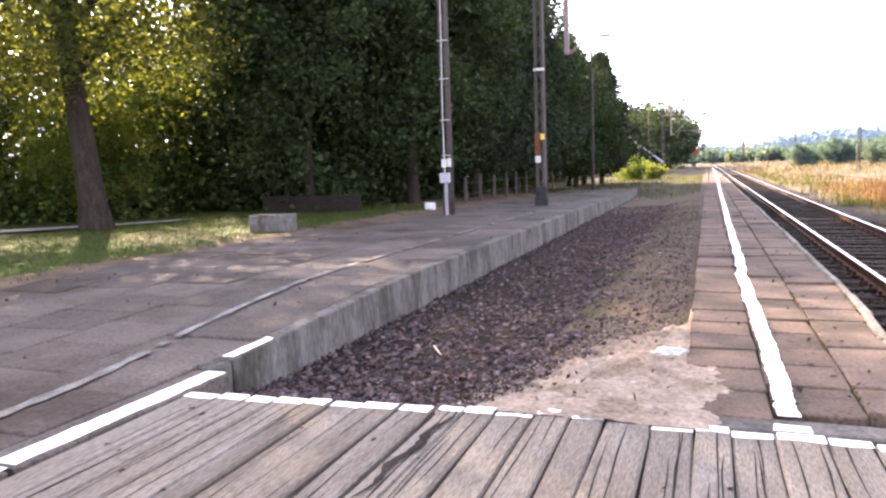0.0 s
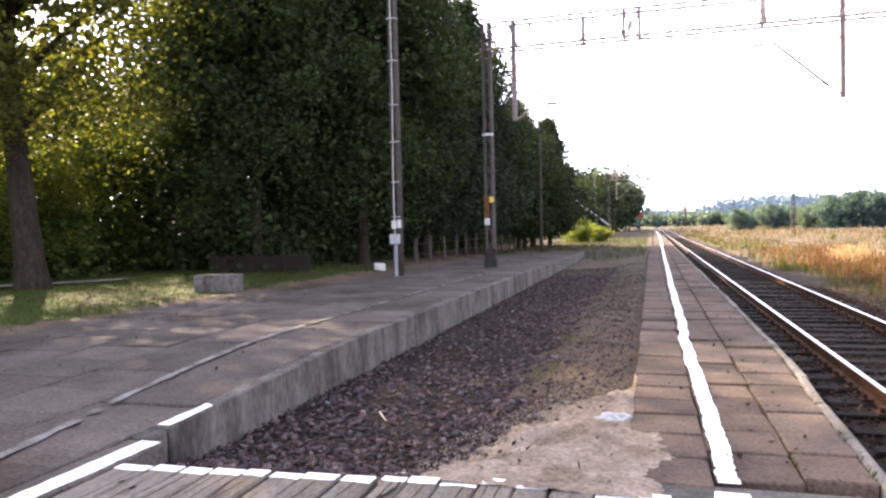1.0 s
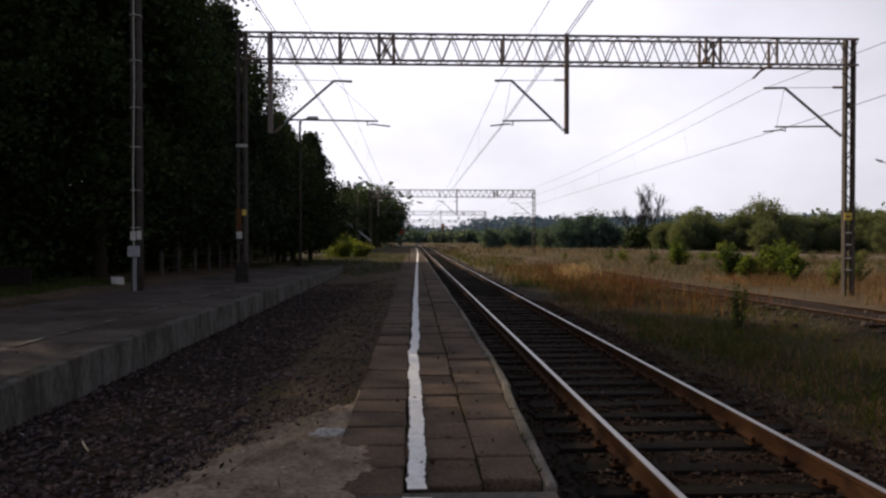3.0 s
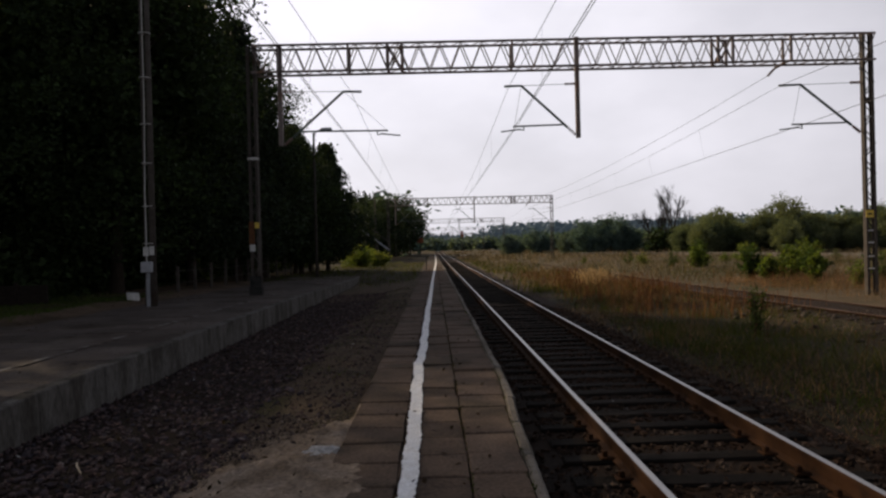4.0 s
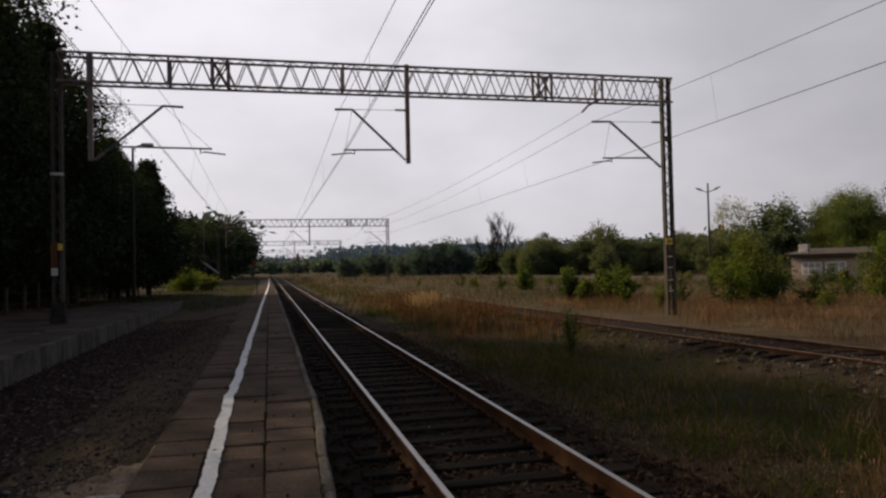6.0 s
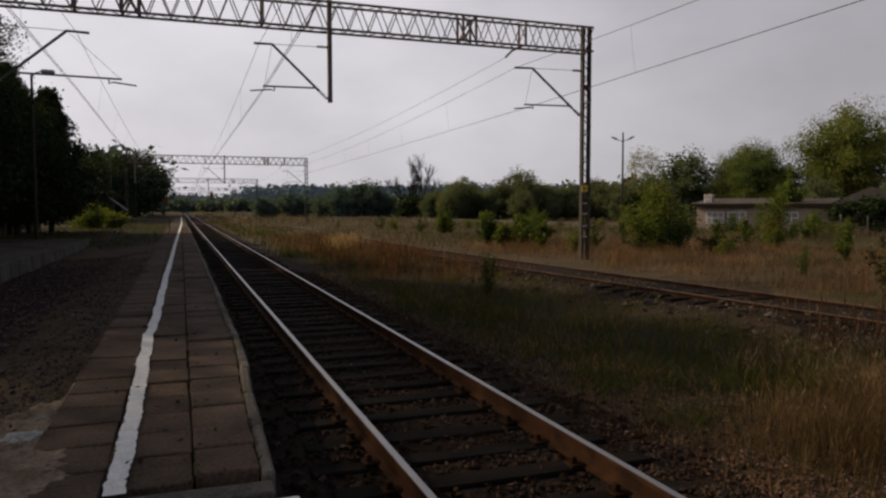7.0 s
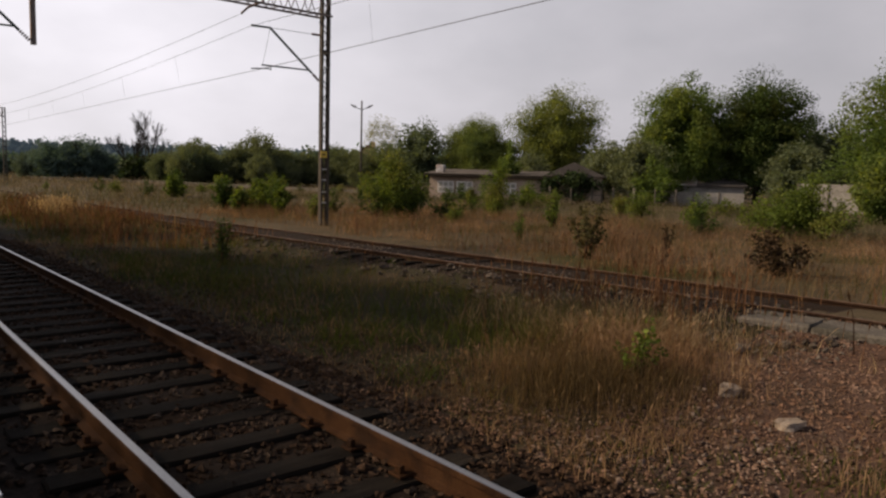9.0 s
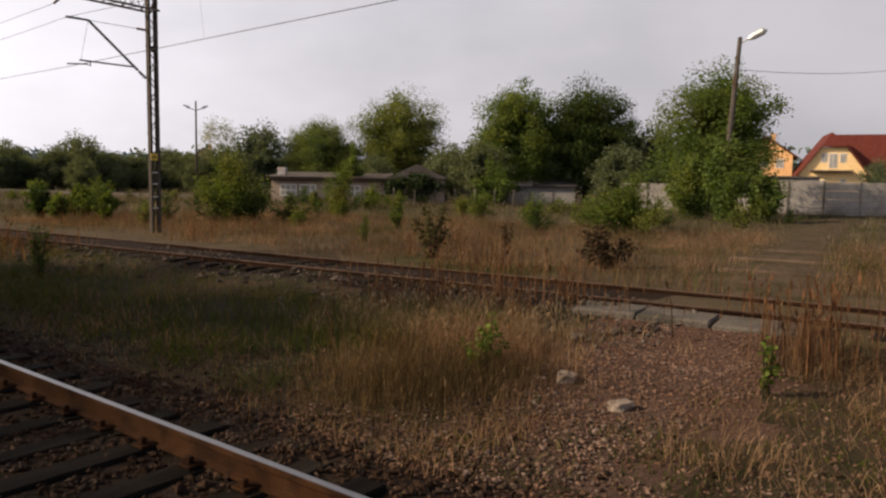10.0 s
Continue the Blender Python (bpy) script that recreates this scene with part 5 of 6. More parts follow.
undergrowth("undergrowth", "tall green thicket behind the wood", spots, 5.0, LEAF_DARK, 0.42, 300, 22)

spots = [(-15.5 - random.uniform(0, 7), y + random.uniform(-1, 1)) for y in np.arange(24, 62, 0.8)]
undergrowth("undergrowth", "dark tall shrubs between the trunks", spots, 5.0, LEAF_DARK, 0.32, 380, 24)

# ---- right-hand field: trees ----
FIELD_TREES = "trees beyond the field"
rt_a = tree("field_tree", (62.5, 37.5, -0.4), 12.2, 4.4, 0.25, LEAF_FIELD, "tall full green tree behind the panel fence", 51, n=42000, core=13000, core_leaf=0.42, clump_scale=0.17, leaf=0.165, low=0.05, clumps=170, group=FIELD_TREES)
rt_b = tree("field_tree", (67.5, 32.8, -0.4), 12.4, 4.8, 0.25, LEAF_MID, "tall dark green tree behind the panel fence", 52, n=42000, core=13000, core_leaf=0.42, clump_scale=0.17, leaf=0.165, low=0.06, clumps=170, group=FIELD_TREES)
rt_c = tree("field_tree", (66.0, 56.5, -0.4), 12.2, 5.8, 0.22, LEAF_OLIVE, "broad rounded green tree behind the low building", 53, n=42000, core=13000, core_leaf=0.42, clump_scale=0.17, leaf=0.165, low=0.05, clumps=170, group=FIELD_TREES)
near_tree = tree("roadside_tree", (50.8, 15.2, -0.4), 10.0, 4.6, 0.2, LEAF_FIELD, "bushy green tree around a lamp post", 54, n=42000, core=11000, core_leaf=0.32, clump_scale=0.16, leaf=0.15, low=0.02, clumps=170, group=FIELD_TREES, top_taper=0.85)
hedge_a = tree("hedge_tree", (50.0, 100.0, -0.4), 8.0, 3.6, 0.16, LEAF_HEDGE, "olive green tree of the hedge across the field", 57, n=8000, core=3000, core_leaf=0.5, leaf=0.24, low=0.02, clumps=80, group="trees of the hedge")
hedge_b = tree("hedge_tree", (45.0, 112.0, -0.4), 7.0, 3.4, 0.16, LEAF_HEDGE, "green tree of the hedge across the field", 58, n=8000, core=3000, core_leaf=0.5, leaf=0.24, low=0.02, clumps=80, group="trees of the hedge")
for src, x, y, s in ((rt_c, 60.0, 62, 0.72), (hedge_a, 56, 70, 1.08), (hedge_b, 71.0, 28.0, 1.10), (hedge_b, 74, 24.5, 1.03), (hedge_a, 60, 26, 0.70), (hedge_b, 57.0, 42.5, 0.81), (rt_c, 63, 68, 0.74), (hedge_a, 52, 47, 0.57), (hedge_a, 56.5, 38.5, 0.76), (hedge_a, 70, 46, 1.08), (hedge_b, 112, 32, 1.42), (hedge_a, 112, 11.5, 0.76), (hedge_a, 100, 26, 0.68), (hedge_b, 95, 55, 1.42), (hedge_a, 46, 92, 0.57), (hedge_a, 61, 90, 0.55), (hedge_a, 77, 33, 1.07)):
    copy_thing(src, pose(x, y, -0.4, 0, 0, random.uniform(0, 360)) @ Matrix.Diagonal((s, s, s, 1)))
# hedge line across the field's far side, two uneven rows
for i in range(34):
    f = i / 33
    x, y = 66 - 27 * f + random.uniform(-1.6, 1.6), 94 + 12 * f + random.uniform(-5, 7)
    s = random.uniform(0.42, 0.76) * (1.0 if f > 0.2 else 1.12)
    copy_thing(random.choice((hedge_a, hedge_b)), pose(x, y, -0.4, 0, 0, random.uniform(0, 360)) @ Matrix.Diagonal((s * 1.05, s * 1.05, s, 1)))
for x, y, s in ((40.2, 101, 0.84), (37.8, 98, 0.7), (45.5, 99, 0.86), (60.5, 96, 0.88), (57.5, 98, 0.82), (65.5, 90, 1.0)):
    copy_thing(hedge_b, pose(x, y, -0.4, 0, 0, random.uniform(0, 360)) @ Matrix.Diagonal((s, s, s, 1)))
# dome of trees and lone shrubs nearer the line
# the blue-grey leaf carries painted haze here too
far_a = tree("far_tree", (33.0, 132, -0.5), 7.0, 4.4, 0.2, LEAF_FAR, "rounded haze-tinted green tree far across the field", 59, n=8000, core=3000, core_leaf=0.7, leaf=0.34, low=0.02, clumps=110, group="far trees nearer the line")
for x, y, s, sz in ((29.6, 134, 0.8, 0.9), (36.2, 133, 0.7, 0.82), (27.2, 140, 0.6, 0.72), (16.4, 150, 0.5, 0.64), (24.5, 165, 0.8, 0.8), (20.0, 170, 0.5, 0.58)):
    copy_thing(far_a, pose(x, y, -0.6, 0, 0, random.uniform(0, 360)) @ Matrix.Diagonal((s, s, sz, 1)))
for x, y, h, r in ((42.6, 11.9, 4.6, 1.9), (43.4, 14.0, 3.6, 2.0), (42.9, 10.2, 2.6, 1.6), (49.4, 16.0, 2.2, 2.0), (55.0, 35.5, 4.2, 1.9), (46.0, 44.5, 5.0, 1.3)):
    bush("shrub", (x, y, -0.42), h, r, LEAF_FIELD, "dense green shrub at the foot of the trees", int(x * 10), 5000, 0.2, "shrubs along the fence", 9)
pop = tree("poplar", (69.2, 98.2, -0.3), 11.8, 1.5, 0.14, LEAF_PALE, "thin pale poplar with see-through crown", 55, n=2400, leaf=0.2, low=0.3, clump_scale=0.5, clumps=60, group="pale poplars", limbs=9)
copy_thing(pop, pose(71.4, 97.0, -0.3, 0, 0, 80) @ Matrix.Diagonal((1.0, 1.0, 0.98, 1)))
# bare tree
rng = np.random.default_rng(61)
dead = thing("bare_tree", (41.0, 123.5, -0.3), "leafless grey tree above dark shrubs", "tree")
bm = bmesh.new()
random.seed(61)


def twig(bm, p, d, ln, r, depth):
    q = p + d * ln
    add_tube(bm, [p, (p + q) / 2 + Vector((random.uniform(-1, 1), random.uniform(-1, 1), 0)) * ln * 0.06, q], [r, r * 0.8, r * 0.55], 5)
    if depth:
        for _ in range(3):
            e = (d + Vector((random.uniform(-0.45, 0.45), random.uniform(-0.45, 0.45), random.uniform(-0.1, 0.4)))).normalized()
            twig(bm, q if random.random() < 0.7 else (p + q) / 2, e, ln * random.uniform(0.6, 0.8), r * 0.64, depth - 1)


for dx, dz in ((0.25, 1.0), (-0.5, 0.84), (0.6, 0.76), (-1.1, 0.72), (-0.1, 0.8)):
    twig(bm, Vector((dx * 1.5, 0, 0)), Vector((dx * 0.28, 0, dz)).normalized(), 3.7 * dz, 0.2 * dz, 5)
part("crown", bm, BARK, dead)
pts, _ = crown_points(2200, (4.2, 3, 2.4), (0, 0, 2.0), 40, 0.9)
piece("undergrowth", leaves_mesh("undergrowth", pts[pts[:, 2] > 0], 0.6, LEAF_DARK), dead)

# ---- bushes and weeds ----
BL = "yellow-green bush standing in dry grass"
for k, (x, y, h, r, n_) in enumerate(((20.3, 26.6, 2.7, 1.9, 6500), (20.9, 26.6, 2.2, 1.5, 3600), (27.3, 27.0, 2.9, 1.3, 3600), (27.6, 11.5, 2.2, 1.9, 7500), (15.6, 34.5, 1.7, 0.65, 620), (17.2, 33.8, 1.5, 0.8, 640), (19.2, 35.5, 1.5, 0.75, 620), (20.6, 55, 2.0, 1.2, 1800), (27.5, 62, 1.6, 1.2, 1400), (18.0, 36, 1.3, 0.7, 1000), (19.5, 52, 1.6, 0.9, 1200), (31, 33, 1.2, 0.7, 900), (30.0, 20.0, 1.5, 1.1, 1600), (34, 24, 1.3, 0.8, 1000), (16.6, 30.5, 1.4, 0.5, 700), (15.8, 33.0, 1.1, 0.6, 700), (24.5, 33, 1.9, 0.9, 1300), (29.5, 39, 2.2, 1.1, 1300), (23.2, 19.5, 1.5, 0.45, 600), (27.5, 15.5, 1.5, 0.8, 900), (31.5, 15.0, 1.3, 1.0, 900), (26.0, 49, 2.0, 1.2, 1200), (33, 47, 2.2, 1.3, 1200), (37, 34, 1.8, 1.2, 1000), (35, 9.0, 1.2, 0.8, 900))):
    m = LEAF_MID if k in (7, 6, 4, 1) else LEAF_BUSH
    bush("bush", (x, y, float(ground_z(x, y)) - 0.03), h, r, m, BL if m == LEAF_BUSH else "dark green bush standing in dry grass", 70 + k, int(n_ * 1.5), 0.10 if y < 30 else 0.16)
for k, (x, y, h, r, n_, m, lab) in enumerate(((6.95, 4.35, 0.75, 0.28, 260, LEAF_BUSH, "leafy green weed in the gravel grass"), (7.3, 15.5, 1.0, 0.4, 420, LEAF_MID, "dark green shrub between the tracks"), (14.8, 11.2, 1.55, 0.6, 620, LEAF_DOCK, "tall withered dock plant beside the siding"), (16.2, 7.1, 1.1, 0.75, 620, LEAF_BROWN, "withered brown dock plant beside the siding"), (8.2, 1.75, 0.6, 0.14, 90, LEAF_BUSH, "small yellow-green mullein in the grass"), (16.8, 10.2, 1.0, 0.25, 160, LEAF_BROWN, "thin withered stalks by the siding"), (17.5, 16.0, 1.1, 0.3, 240, LEAF_BUSH, "small yellow-green sapling in the grass"))):
    bush("weed", (x, y, float(ground_z(x, y)) - 0.02), h, r, m, lab, 100 + k, int(n_ * 1.8), 0.09 if r > 0.5 else 0.06, "weeds by the tracks", 7)


# low scattered shrubs that break up the dry field
random.seed(77)
low_a = bush("low_shrub", (17.2, 28.5, -0.4), 0.95, 0.7, LEAF_BUSH, "low straggling green shrub in the dry field", 131, 900, 0.09, "low shrubs of the field", 9)
low_b = bush("low_shrub", (19.8, 31.0, -0.4), 1.2, 0.6, LEAF_MID, "low straggling dark shrub in the dry field", 132, 900, 0.09, "low shrubs of the field", 9)
for i in range(58):
    f = random.random() ** 0.8
    x = 15.0 + 34 * f + random.uniform(-1.5, 1.5)
    y = random.uniform(7.5, 70) if x > 22 else random.uniform(22, 75)
    q = random.uniform(0.5, 1.25)
    copy_thing(random.choice((low_a, low_b)), pose(x, y, -0.42, 0, 0, random.uniform(0, 360)) @ Matrix.Diagonal((q * random.uniform(0.8, 1.5), q * random.uniform(0.8, 1.5), q, 1)))


# ---- buildings and walls beyond the field ----
def window(parent, x, z, w, h, y, bars=1, cross=1):
    fr = part("window", box((x, y - 0.04, z), (x + w, y + 0.1, z + h), 0.0), WINDOW_WHITE, parent, "white framed window")
    nx_, nz_ = bars + 1, cross + 1
    t = 0.07
    for i in range(nx_):
        for j in range(nz_):
            x0, x1 = x + t + i * (w - t) / nx_, x + (i + 1) * (w - t) / nx_
            z0, z1 = z + t + j * (h - t) / nz_, z + (j + 1) * (h - t) / nz_
            part("pane", box((x0, y - 0.055, z0), (x1, y - 0.044, z1)), GLASS_DARK, fr)


def face(a, b):
    """Pose whose x runs from a to b on the ground, its y pointing away from the camera's side."""
    return math.degrees(math.atan2(b[1] - a[1], b[0] - a[0]))


low = thing("low_building", (41.4, 49.7, -0.45), "long low building with a grey sheet roof and white windows", "building", turn=face((41.2, 49.5), (47.6, 40.6)))
part("wall", box((0, 0, 0), (11.2, 6, 2.25), 0.02), RENDER_PINK, low)
bm = box((-0.4, -0.5, 2.25), (11.6, 6.4, 2.42), 0.02)
for v in bm.verts:
    v.co.z += 0.07 * (v.co.y + 0.5)
part("roof", bm, ROOF_GREY, low)
part("fascia", box((-0.4, -0.53, 2.12), (11.6, -0.5, 2.4)), FENCE_WOOD, low)
for x in (0.75, 2.45, 6.3):
    window(low, x, 0.75, 1.45, 1.0, -0.005, 2, 1)
part("tank", box((0.3, 1.0, 2.5), (1.0, 1.7, 3.2), 0.05), ROOF_TIN, low, "small metal tank on the roof")
# leafy annexe with a pitched roof
annexe = thing("overgrown_annexe", (47.3, 41.2, -0.45), "pitched grey roof annexe covered with creepers", "building", turn=face((47.3, 41.2), (51, 36)))
part("wall", box((0, 0, 0), (4.6, 5, 2.4), 0.02), RENDER_PINK, annexe)
bm = bmesh.new()
vs = [bm.verts.new(c) for c in ((-0.4, -0.3, 2.4), (5.0, -0.3, 2.4), (2.3, -0.3, 3.6), (-0.4, 5.3, 2.4), (5.0, 5.3, 2.4), (2.3, 5.3, 3.6))]
for f in ((0, 1, 2), (5, 4, 3), (0, 2, 5, 3), (2, 1, 4, 5), (1, 0, 3, 4)):
    bm.faces.new([vs[i] for i in f])
part("roof", bm, ROOF_GREY, annexe)
pts, _ = crown_points(2600, (2.6, 0.8, 1.3), (2.2, -0.4, 1.5), 30, 0.5)
piece("creeper", leaves_mesh("creeper", pts[pts[:, 2] > 0], 0.28, LEAF_DARK), annexe)

shed = thing("shed", (59.5, 38.2, -0.45), "shed with a tin roof behind the wall", "building", turn=face((59.5, 38.2), (63.2, 31.6)))
part("wall", box((0, 0, 0), (7.4, 5, 1.9), 0.02), WALL_PALE, shed)
bm = box((-0.3, -0.4, 1.9), (3.4, 5.3, 2.05), 0.02)
for v in bm.verts:
    v.co.z += 0.16 * (v.co.y + 0.4)
part("roof", bm, ROOF_TIN, shed)
bm = box((3.4, -0.4, 1.85), (7.7, 5.3, 2.0), 0.02)
for v in bm.verts:
    v.co.z += 0.12 * (v.co.y + 0.4)
part("roof", bm, ROOF_GREY, shed)

# walls and fences
def panel_wall(name, a, b, h, step, label, mat=WALL_PALE, z=-0.45, category="wall"):
    w = thing(name, (a[0], a[1], z), label, category, turn=face(a, b))
    ln = math.hypot(b[0] - a[0], b[1] - a[1])
    n = max(1, int(round(ln / step)))
    for i in range(n):
        x0, x1 = ln * i / n, ln * (i + 1) / n
        rows = 4 if h > 1.5 else 2
        for r in range(rows):
            part("panel", box((x0 + 0.07, -0.03, h * r / rows), (x1 - 0.07, 0.03, h * (r + 1) / rows - 0.015), 0.008, 0.004), mat, w)
        part("post", box((x0 - 0.07, -0.08, -0.2), (x0 + 0.07, 0.08, h + 0.06), 0.01), KERB, w)
    return w


panel_wall("panel_wall", (57.6, 24.6), (60.4, 14.5), 2.3, 2.2, "pale precast concrete panel wall")
panel_wall("panel_wall", (59.2, 17.0), (64.5, -4.0), 2.55, 2.4, "pale precast concrete panel wall")
panel_wall("low_wall", (55.4, 36.9), (59.6, 29.8), 1.35, 2.0, "low pale concrete wall along the field")
panel_wall("low_wall", (35.5, 108), (42.0, 62.0), 0.55, 3.0, "low weathered concrete wall along the field", CONCRETE)
panel_wall("low_wall", (26, 135), (35.5, 108), 0.5, 3.5, "low weathered concrete wall along the field", CONCRETE)
gate = thing("metal_fence", (44.8, 40.9, -0.45), "light metal tube fence in front of the trees", "fence", turn=face((44.8, 40.9), (54.5, 33.2)))
ln = math.hypot(9.7, 7.7)
for i in range(8):
    x = ln * i / 7
    part("post", tube([(x, 0, -0.2), (x, 0, 1.55)], 0.06 if i not in (3, 5) else 0.11, 6), KERB, gate)
for z in (1.35, 0.9, 0.45):
    part("rail", tube([(0, 0, z), (ln, 0, z)], 0.022, 5), MAST_GREY, gate)


def house(name, at, turn, w, d, eave, ridge, wall_mat, label):
    h = thing(name, at, label, "house", turn=turn)
    bm = bmesh.new()
    prof = ((0, 0), (w, 0), (w, eave), (w / 2, ridge), (0, eave))
    vs = [[bm.verts.new((x, yy, z)) for x, z in prof] for yy in (0, d)]
    bm.faces.new(vs[0])
    bm.faces.new(vs[1][::-1])
    for k in range(5):
        bm.faces.new((vs[0][k], vs[1][k], vs[1][(k + 1) % 5], vs[0][(k + 1) % 5]))
    bmesh.ops.recalc_face_normals(bm, faces=bm.faces)
    part("wall", bm, wall_mat, h)
    bm = bmesh.new()
    sl = (ridge - eave) / (w / 2)
    for s in (-1, 1):
        xo = w / 2 + s * (w / 2 + 0.7)
        zo = eave - 0.7 * sl
        q = [(w / 2, -0.6, ridge + 0.05), (xo, -0.6, zo + 0.05), (xo, d + 0.6, zo + 0.05), (w / 2, d + 0.6, ridge + 0.05)]
        lo = [bm.verts.new(c) for c in q]
        hi = [bm.verts.new((c[0], c[1], c[2] + 0.22)) for c in q]
        bm.faces.new(lo)
        bm.faces.new(hi)
        for k in range(4):
            bm.faces.new((lo[k], lo[(k + 1) % 4], hi[(k + 1) % 4], hi[k]))
    bmesh.ops.recalc_face_normals(bm, faces=bm.faces)
    part("roof", bm, ROOF_RED, h, "red tiled roof")
    part("chimney", box((w * 0.6, d * 0.5, ridge - 1.2), (w * 0.6 + 0.7, d * 0.5 + 0.7, ridge + 1.0), 0.02), RENDER_ORANGE, h)
    return h


hs = thing("yellow_house", (117.2, 22.6, -0.4), "yellow rendered house with a half-hipped red tiled roof", "house", turn=face((117.2, 22.6), (119.8, 14.4)))
W, D, E, C, R = 8.6, 11.0, 4.4, 8.1, 10.2
xc = (C - E) / (R - E) * W / 2
bm = bmesh.new()
prof = ((0, 0), (W, 0), (W, E), (W - xc, C), (xc, C), (0, E))
vs = [[bm.verts.new((x, yy, z)) for x, z in prof] for yy in (0, D)]
bm.faces.new(vs[0])
bm.faces.new(vs[1][::-1])
for k in range(6):
    bm.faces.new((vs[0][k], vs[1][k], vs[1][(k + 1) % 6], vs[0][(k + 1) % 6]))
bmesh.ops.recalc_face_normals(bm, faces=bm.faces)
part("wall", bm, RENDER_YELLOW, hs)


def roof_plate(parent, corners, mat=ROOF_RED, t=0.22):
    bm = bmesh.new()
    lo = [bm.verts.new(c) for c in corners]
    hi = [bm.verts.new((c[0], c[1], c[2] + t)) for c in corners]
    bm.faces.new(lo)
    bm.faces.new(hi)
    n = len(corners)
    for k in range(n):
        bm.faces.new((lo[k], lo[(k + 1) % n], hi[(k + 1) % n], hi[k]))
    bmesh.ops.recalc_face_normals(bm, faces=bm.faces)
    part("roof", bm, mat, parent, "red tiled roof")


sl = (R - E) / (W / 2)
roof_plate(hs, [(W / 2, 2.2, R), (xc - 0.1, -0.6, C), (-0.8, -0.6, E - 0.8 * sl), (-0.8, D, E - 0.8 * sl), (W / 2, D, R)])
roof_plate(hs, [(W / 2, 2.2, R), (W - xc + 0.1, -0.6, C), (W + 0.8, -0.6, E - 0.8 * sl), (W + 0.8, D, E - 0.8 * sl), (W / 2, D, R)])
roof_plate(hs, [(W / 2, 2.2, R), (xc - 0.1, -0.6, C), (W - xc + 0.1, -0.6, C)])
for x in (2.7, 5.1):
    window(hs, x, 5.9, 0.85, 1.3, -0.005, 0, 0)
window(hs, 3.7, 5.1, 1.1, 2.1, -0.005, 1, 0)
window(hs, 1.5, 1.9, 2.0, 1.4, -0.005, 2, 0)
window(hs, 5.3, 2.7, 0.8, 0.8, -0.005, 0, 0)
part("balcony", box((1.4, -1.3, 4.55), (6.8, 0, 4.75), 0.02), ROOF_GREY, hs, "shallow balcony roof")
wing = thing("house_wing", (121.5, 18.3, -0.4), "long wing of the yellow house under a red roof", "house", turn=face((117.2, 22.6), (119.8, 14.4)))
part("wall", box((0, 0, 0), (12, 7, 5.6), 0.02), RENDER_YELLOW, wing)
roof_plate(wing, [(-0.5, -0.8, 5.2), (12.5, -0.8, 5.2), (12.5, 3.5, 10.1), (-0.5, 3.5, 10.1)])
roof_plate(wing, [(-0.5, 7.8, 5.2), (12.5, 7.8, 5.2), (12.5, 3.5, 10.1), (-0.5, 3.5, 10.1)])
part("chimney", box((9.5, 3.0, 9.5), (10.1, 3.6, 11.0), 0.02), ROOF_GREY, wing)
oh = house("orange_house", (121.5, 32.5, -0.4), face((121.5, 32.5), (123.4, 25.0)), 7.8, 10, 7.2, 9.9, RENDER_ORANGE, "orange rendered house half hidden by a tree")
for x in (1.0, 3.2, 5.4):
    window(oh, x, 5.2, 1.2, 1.4, -0.005, 1, 0)
rr = house("red_roofed_house", (126.0, 28.0, -0.4), 40, 12, 9, 4.5, 8.6, RENDER_ORANGE, "house with a dark red roof behind the others")
garage = thing("garage", (94, 21.5, -0.4), "small grey garage behind the panel wall", "building", turn=-75)
part("wall", box((0, 0, 0), (5.5, 5, 3.3), 0.02), WALL_PALE, garage)
part("roof", box((-0.3, -0.3, 3.3), (5.8, 5.3, 3.5), 0.02), ROOF_GREY, garage)
rh = house("red_roofed_house", (83, 127, -0.4), -35, 8, 8, 4.6, 8.2, RENDER_PINK, "far house with a dull red roof among trees")

# street lamps on the right
p = thing("street_lamp", (43.9, 12.3, -0.4), "leaning concrete lamp post with a silver head", "street lamp", "street lamps")
part("pole", tube([(0, 0, -0.2), (0.0, -0.05, 5.0), (0.12, -0.32, 10.5)], [0.2, 0.17, 0.12], 8), MAST_GREY, p, smooth=True)
part("arm", tube([(0.1, -0.3, 10.1), (0.2, -0.7, 10.35), (0.25, -1.0, 10.5)], 0.04, 6), ALU, p)
part("lamp_head", tube([(0.2, -0.75, 10.36), (0.24, -1.0, 10.5), (0.28, -1.5, 10.72), (0.3, -1.7, 10.78)], [0.09, 0.2, 0.2, 0.06], 8), ALU, p, "silver lamp head")
ws = thing("service_wire", (0, 0, 0), "thin service wire from the lamp post to the houses", "overhead wire", "overhead wires")
span(ws, (44.0, 12.1, 8.3), (90.0, 3.0, 15.0), 0.8, 0.016)
p = thing("street_lamp", (45.3, 66.4, -0.4), "slim lamp post with two outstretched heads", "street lamp", "street lamps")
part("pole", tube([(0, 0, -0.2), (0, 0, 5), (0, 0, 10.1)], [0.13, 0.11, 0.08], 8), MAST_GREY, p, smooth=True)
for s in (-1, 1):
    part("arm", tube([(0, 0, 9.1), (s * 0.45, -s * 0.35, 9.35)], 0.04, 6), MAST_GREY, p)
    part("lamp_head", tube([(s * 0.42, -s * 0.33, 9.32), (s * 0.6, -s * 0.47, 9.45), (s * 0.95, -s * 0.75, 9.65)], [0.06, 0.14, 0.07], 6), ALU, p)
p = street_lamp((44.8, 122.3, -0.4), 6.4, 0, "distant lamp post at the field's edge")
p = street_lamp((47, 230, -0.4), 8, 180, "distant lamp post at the field's edge")
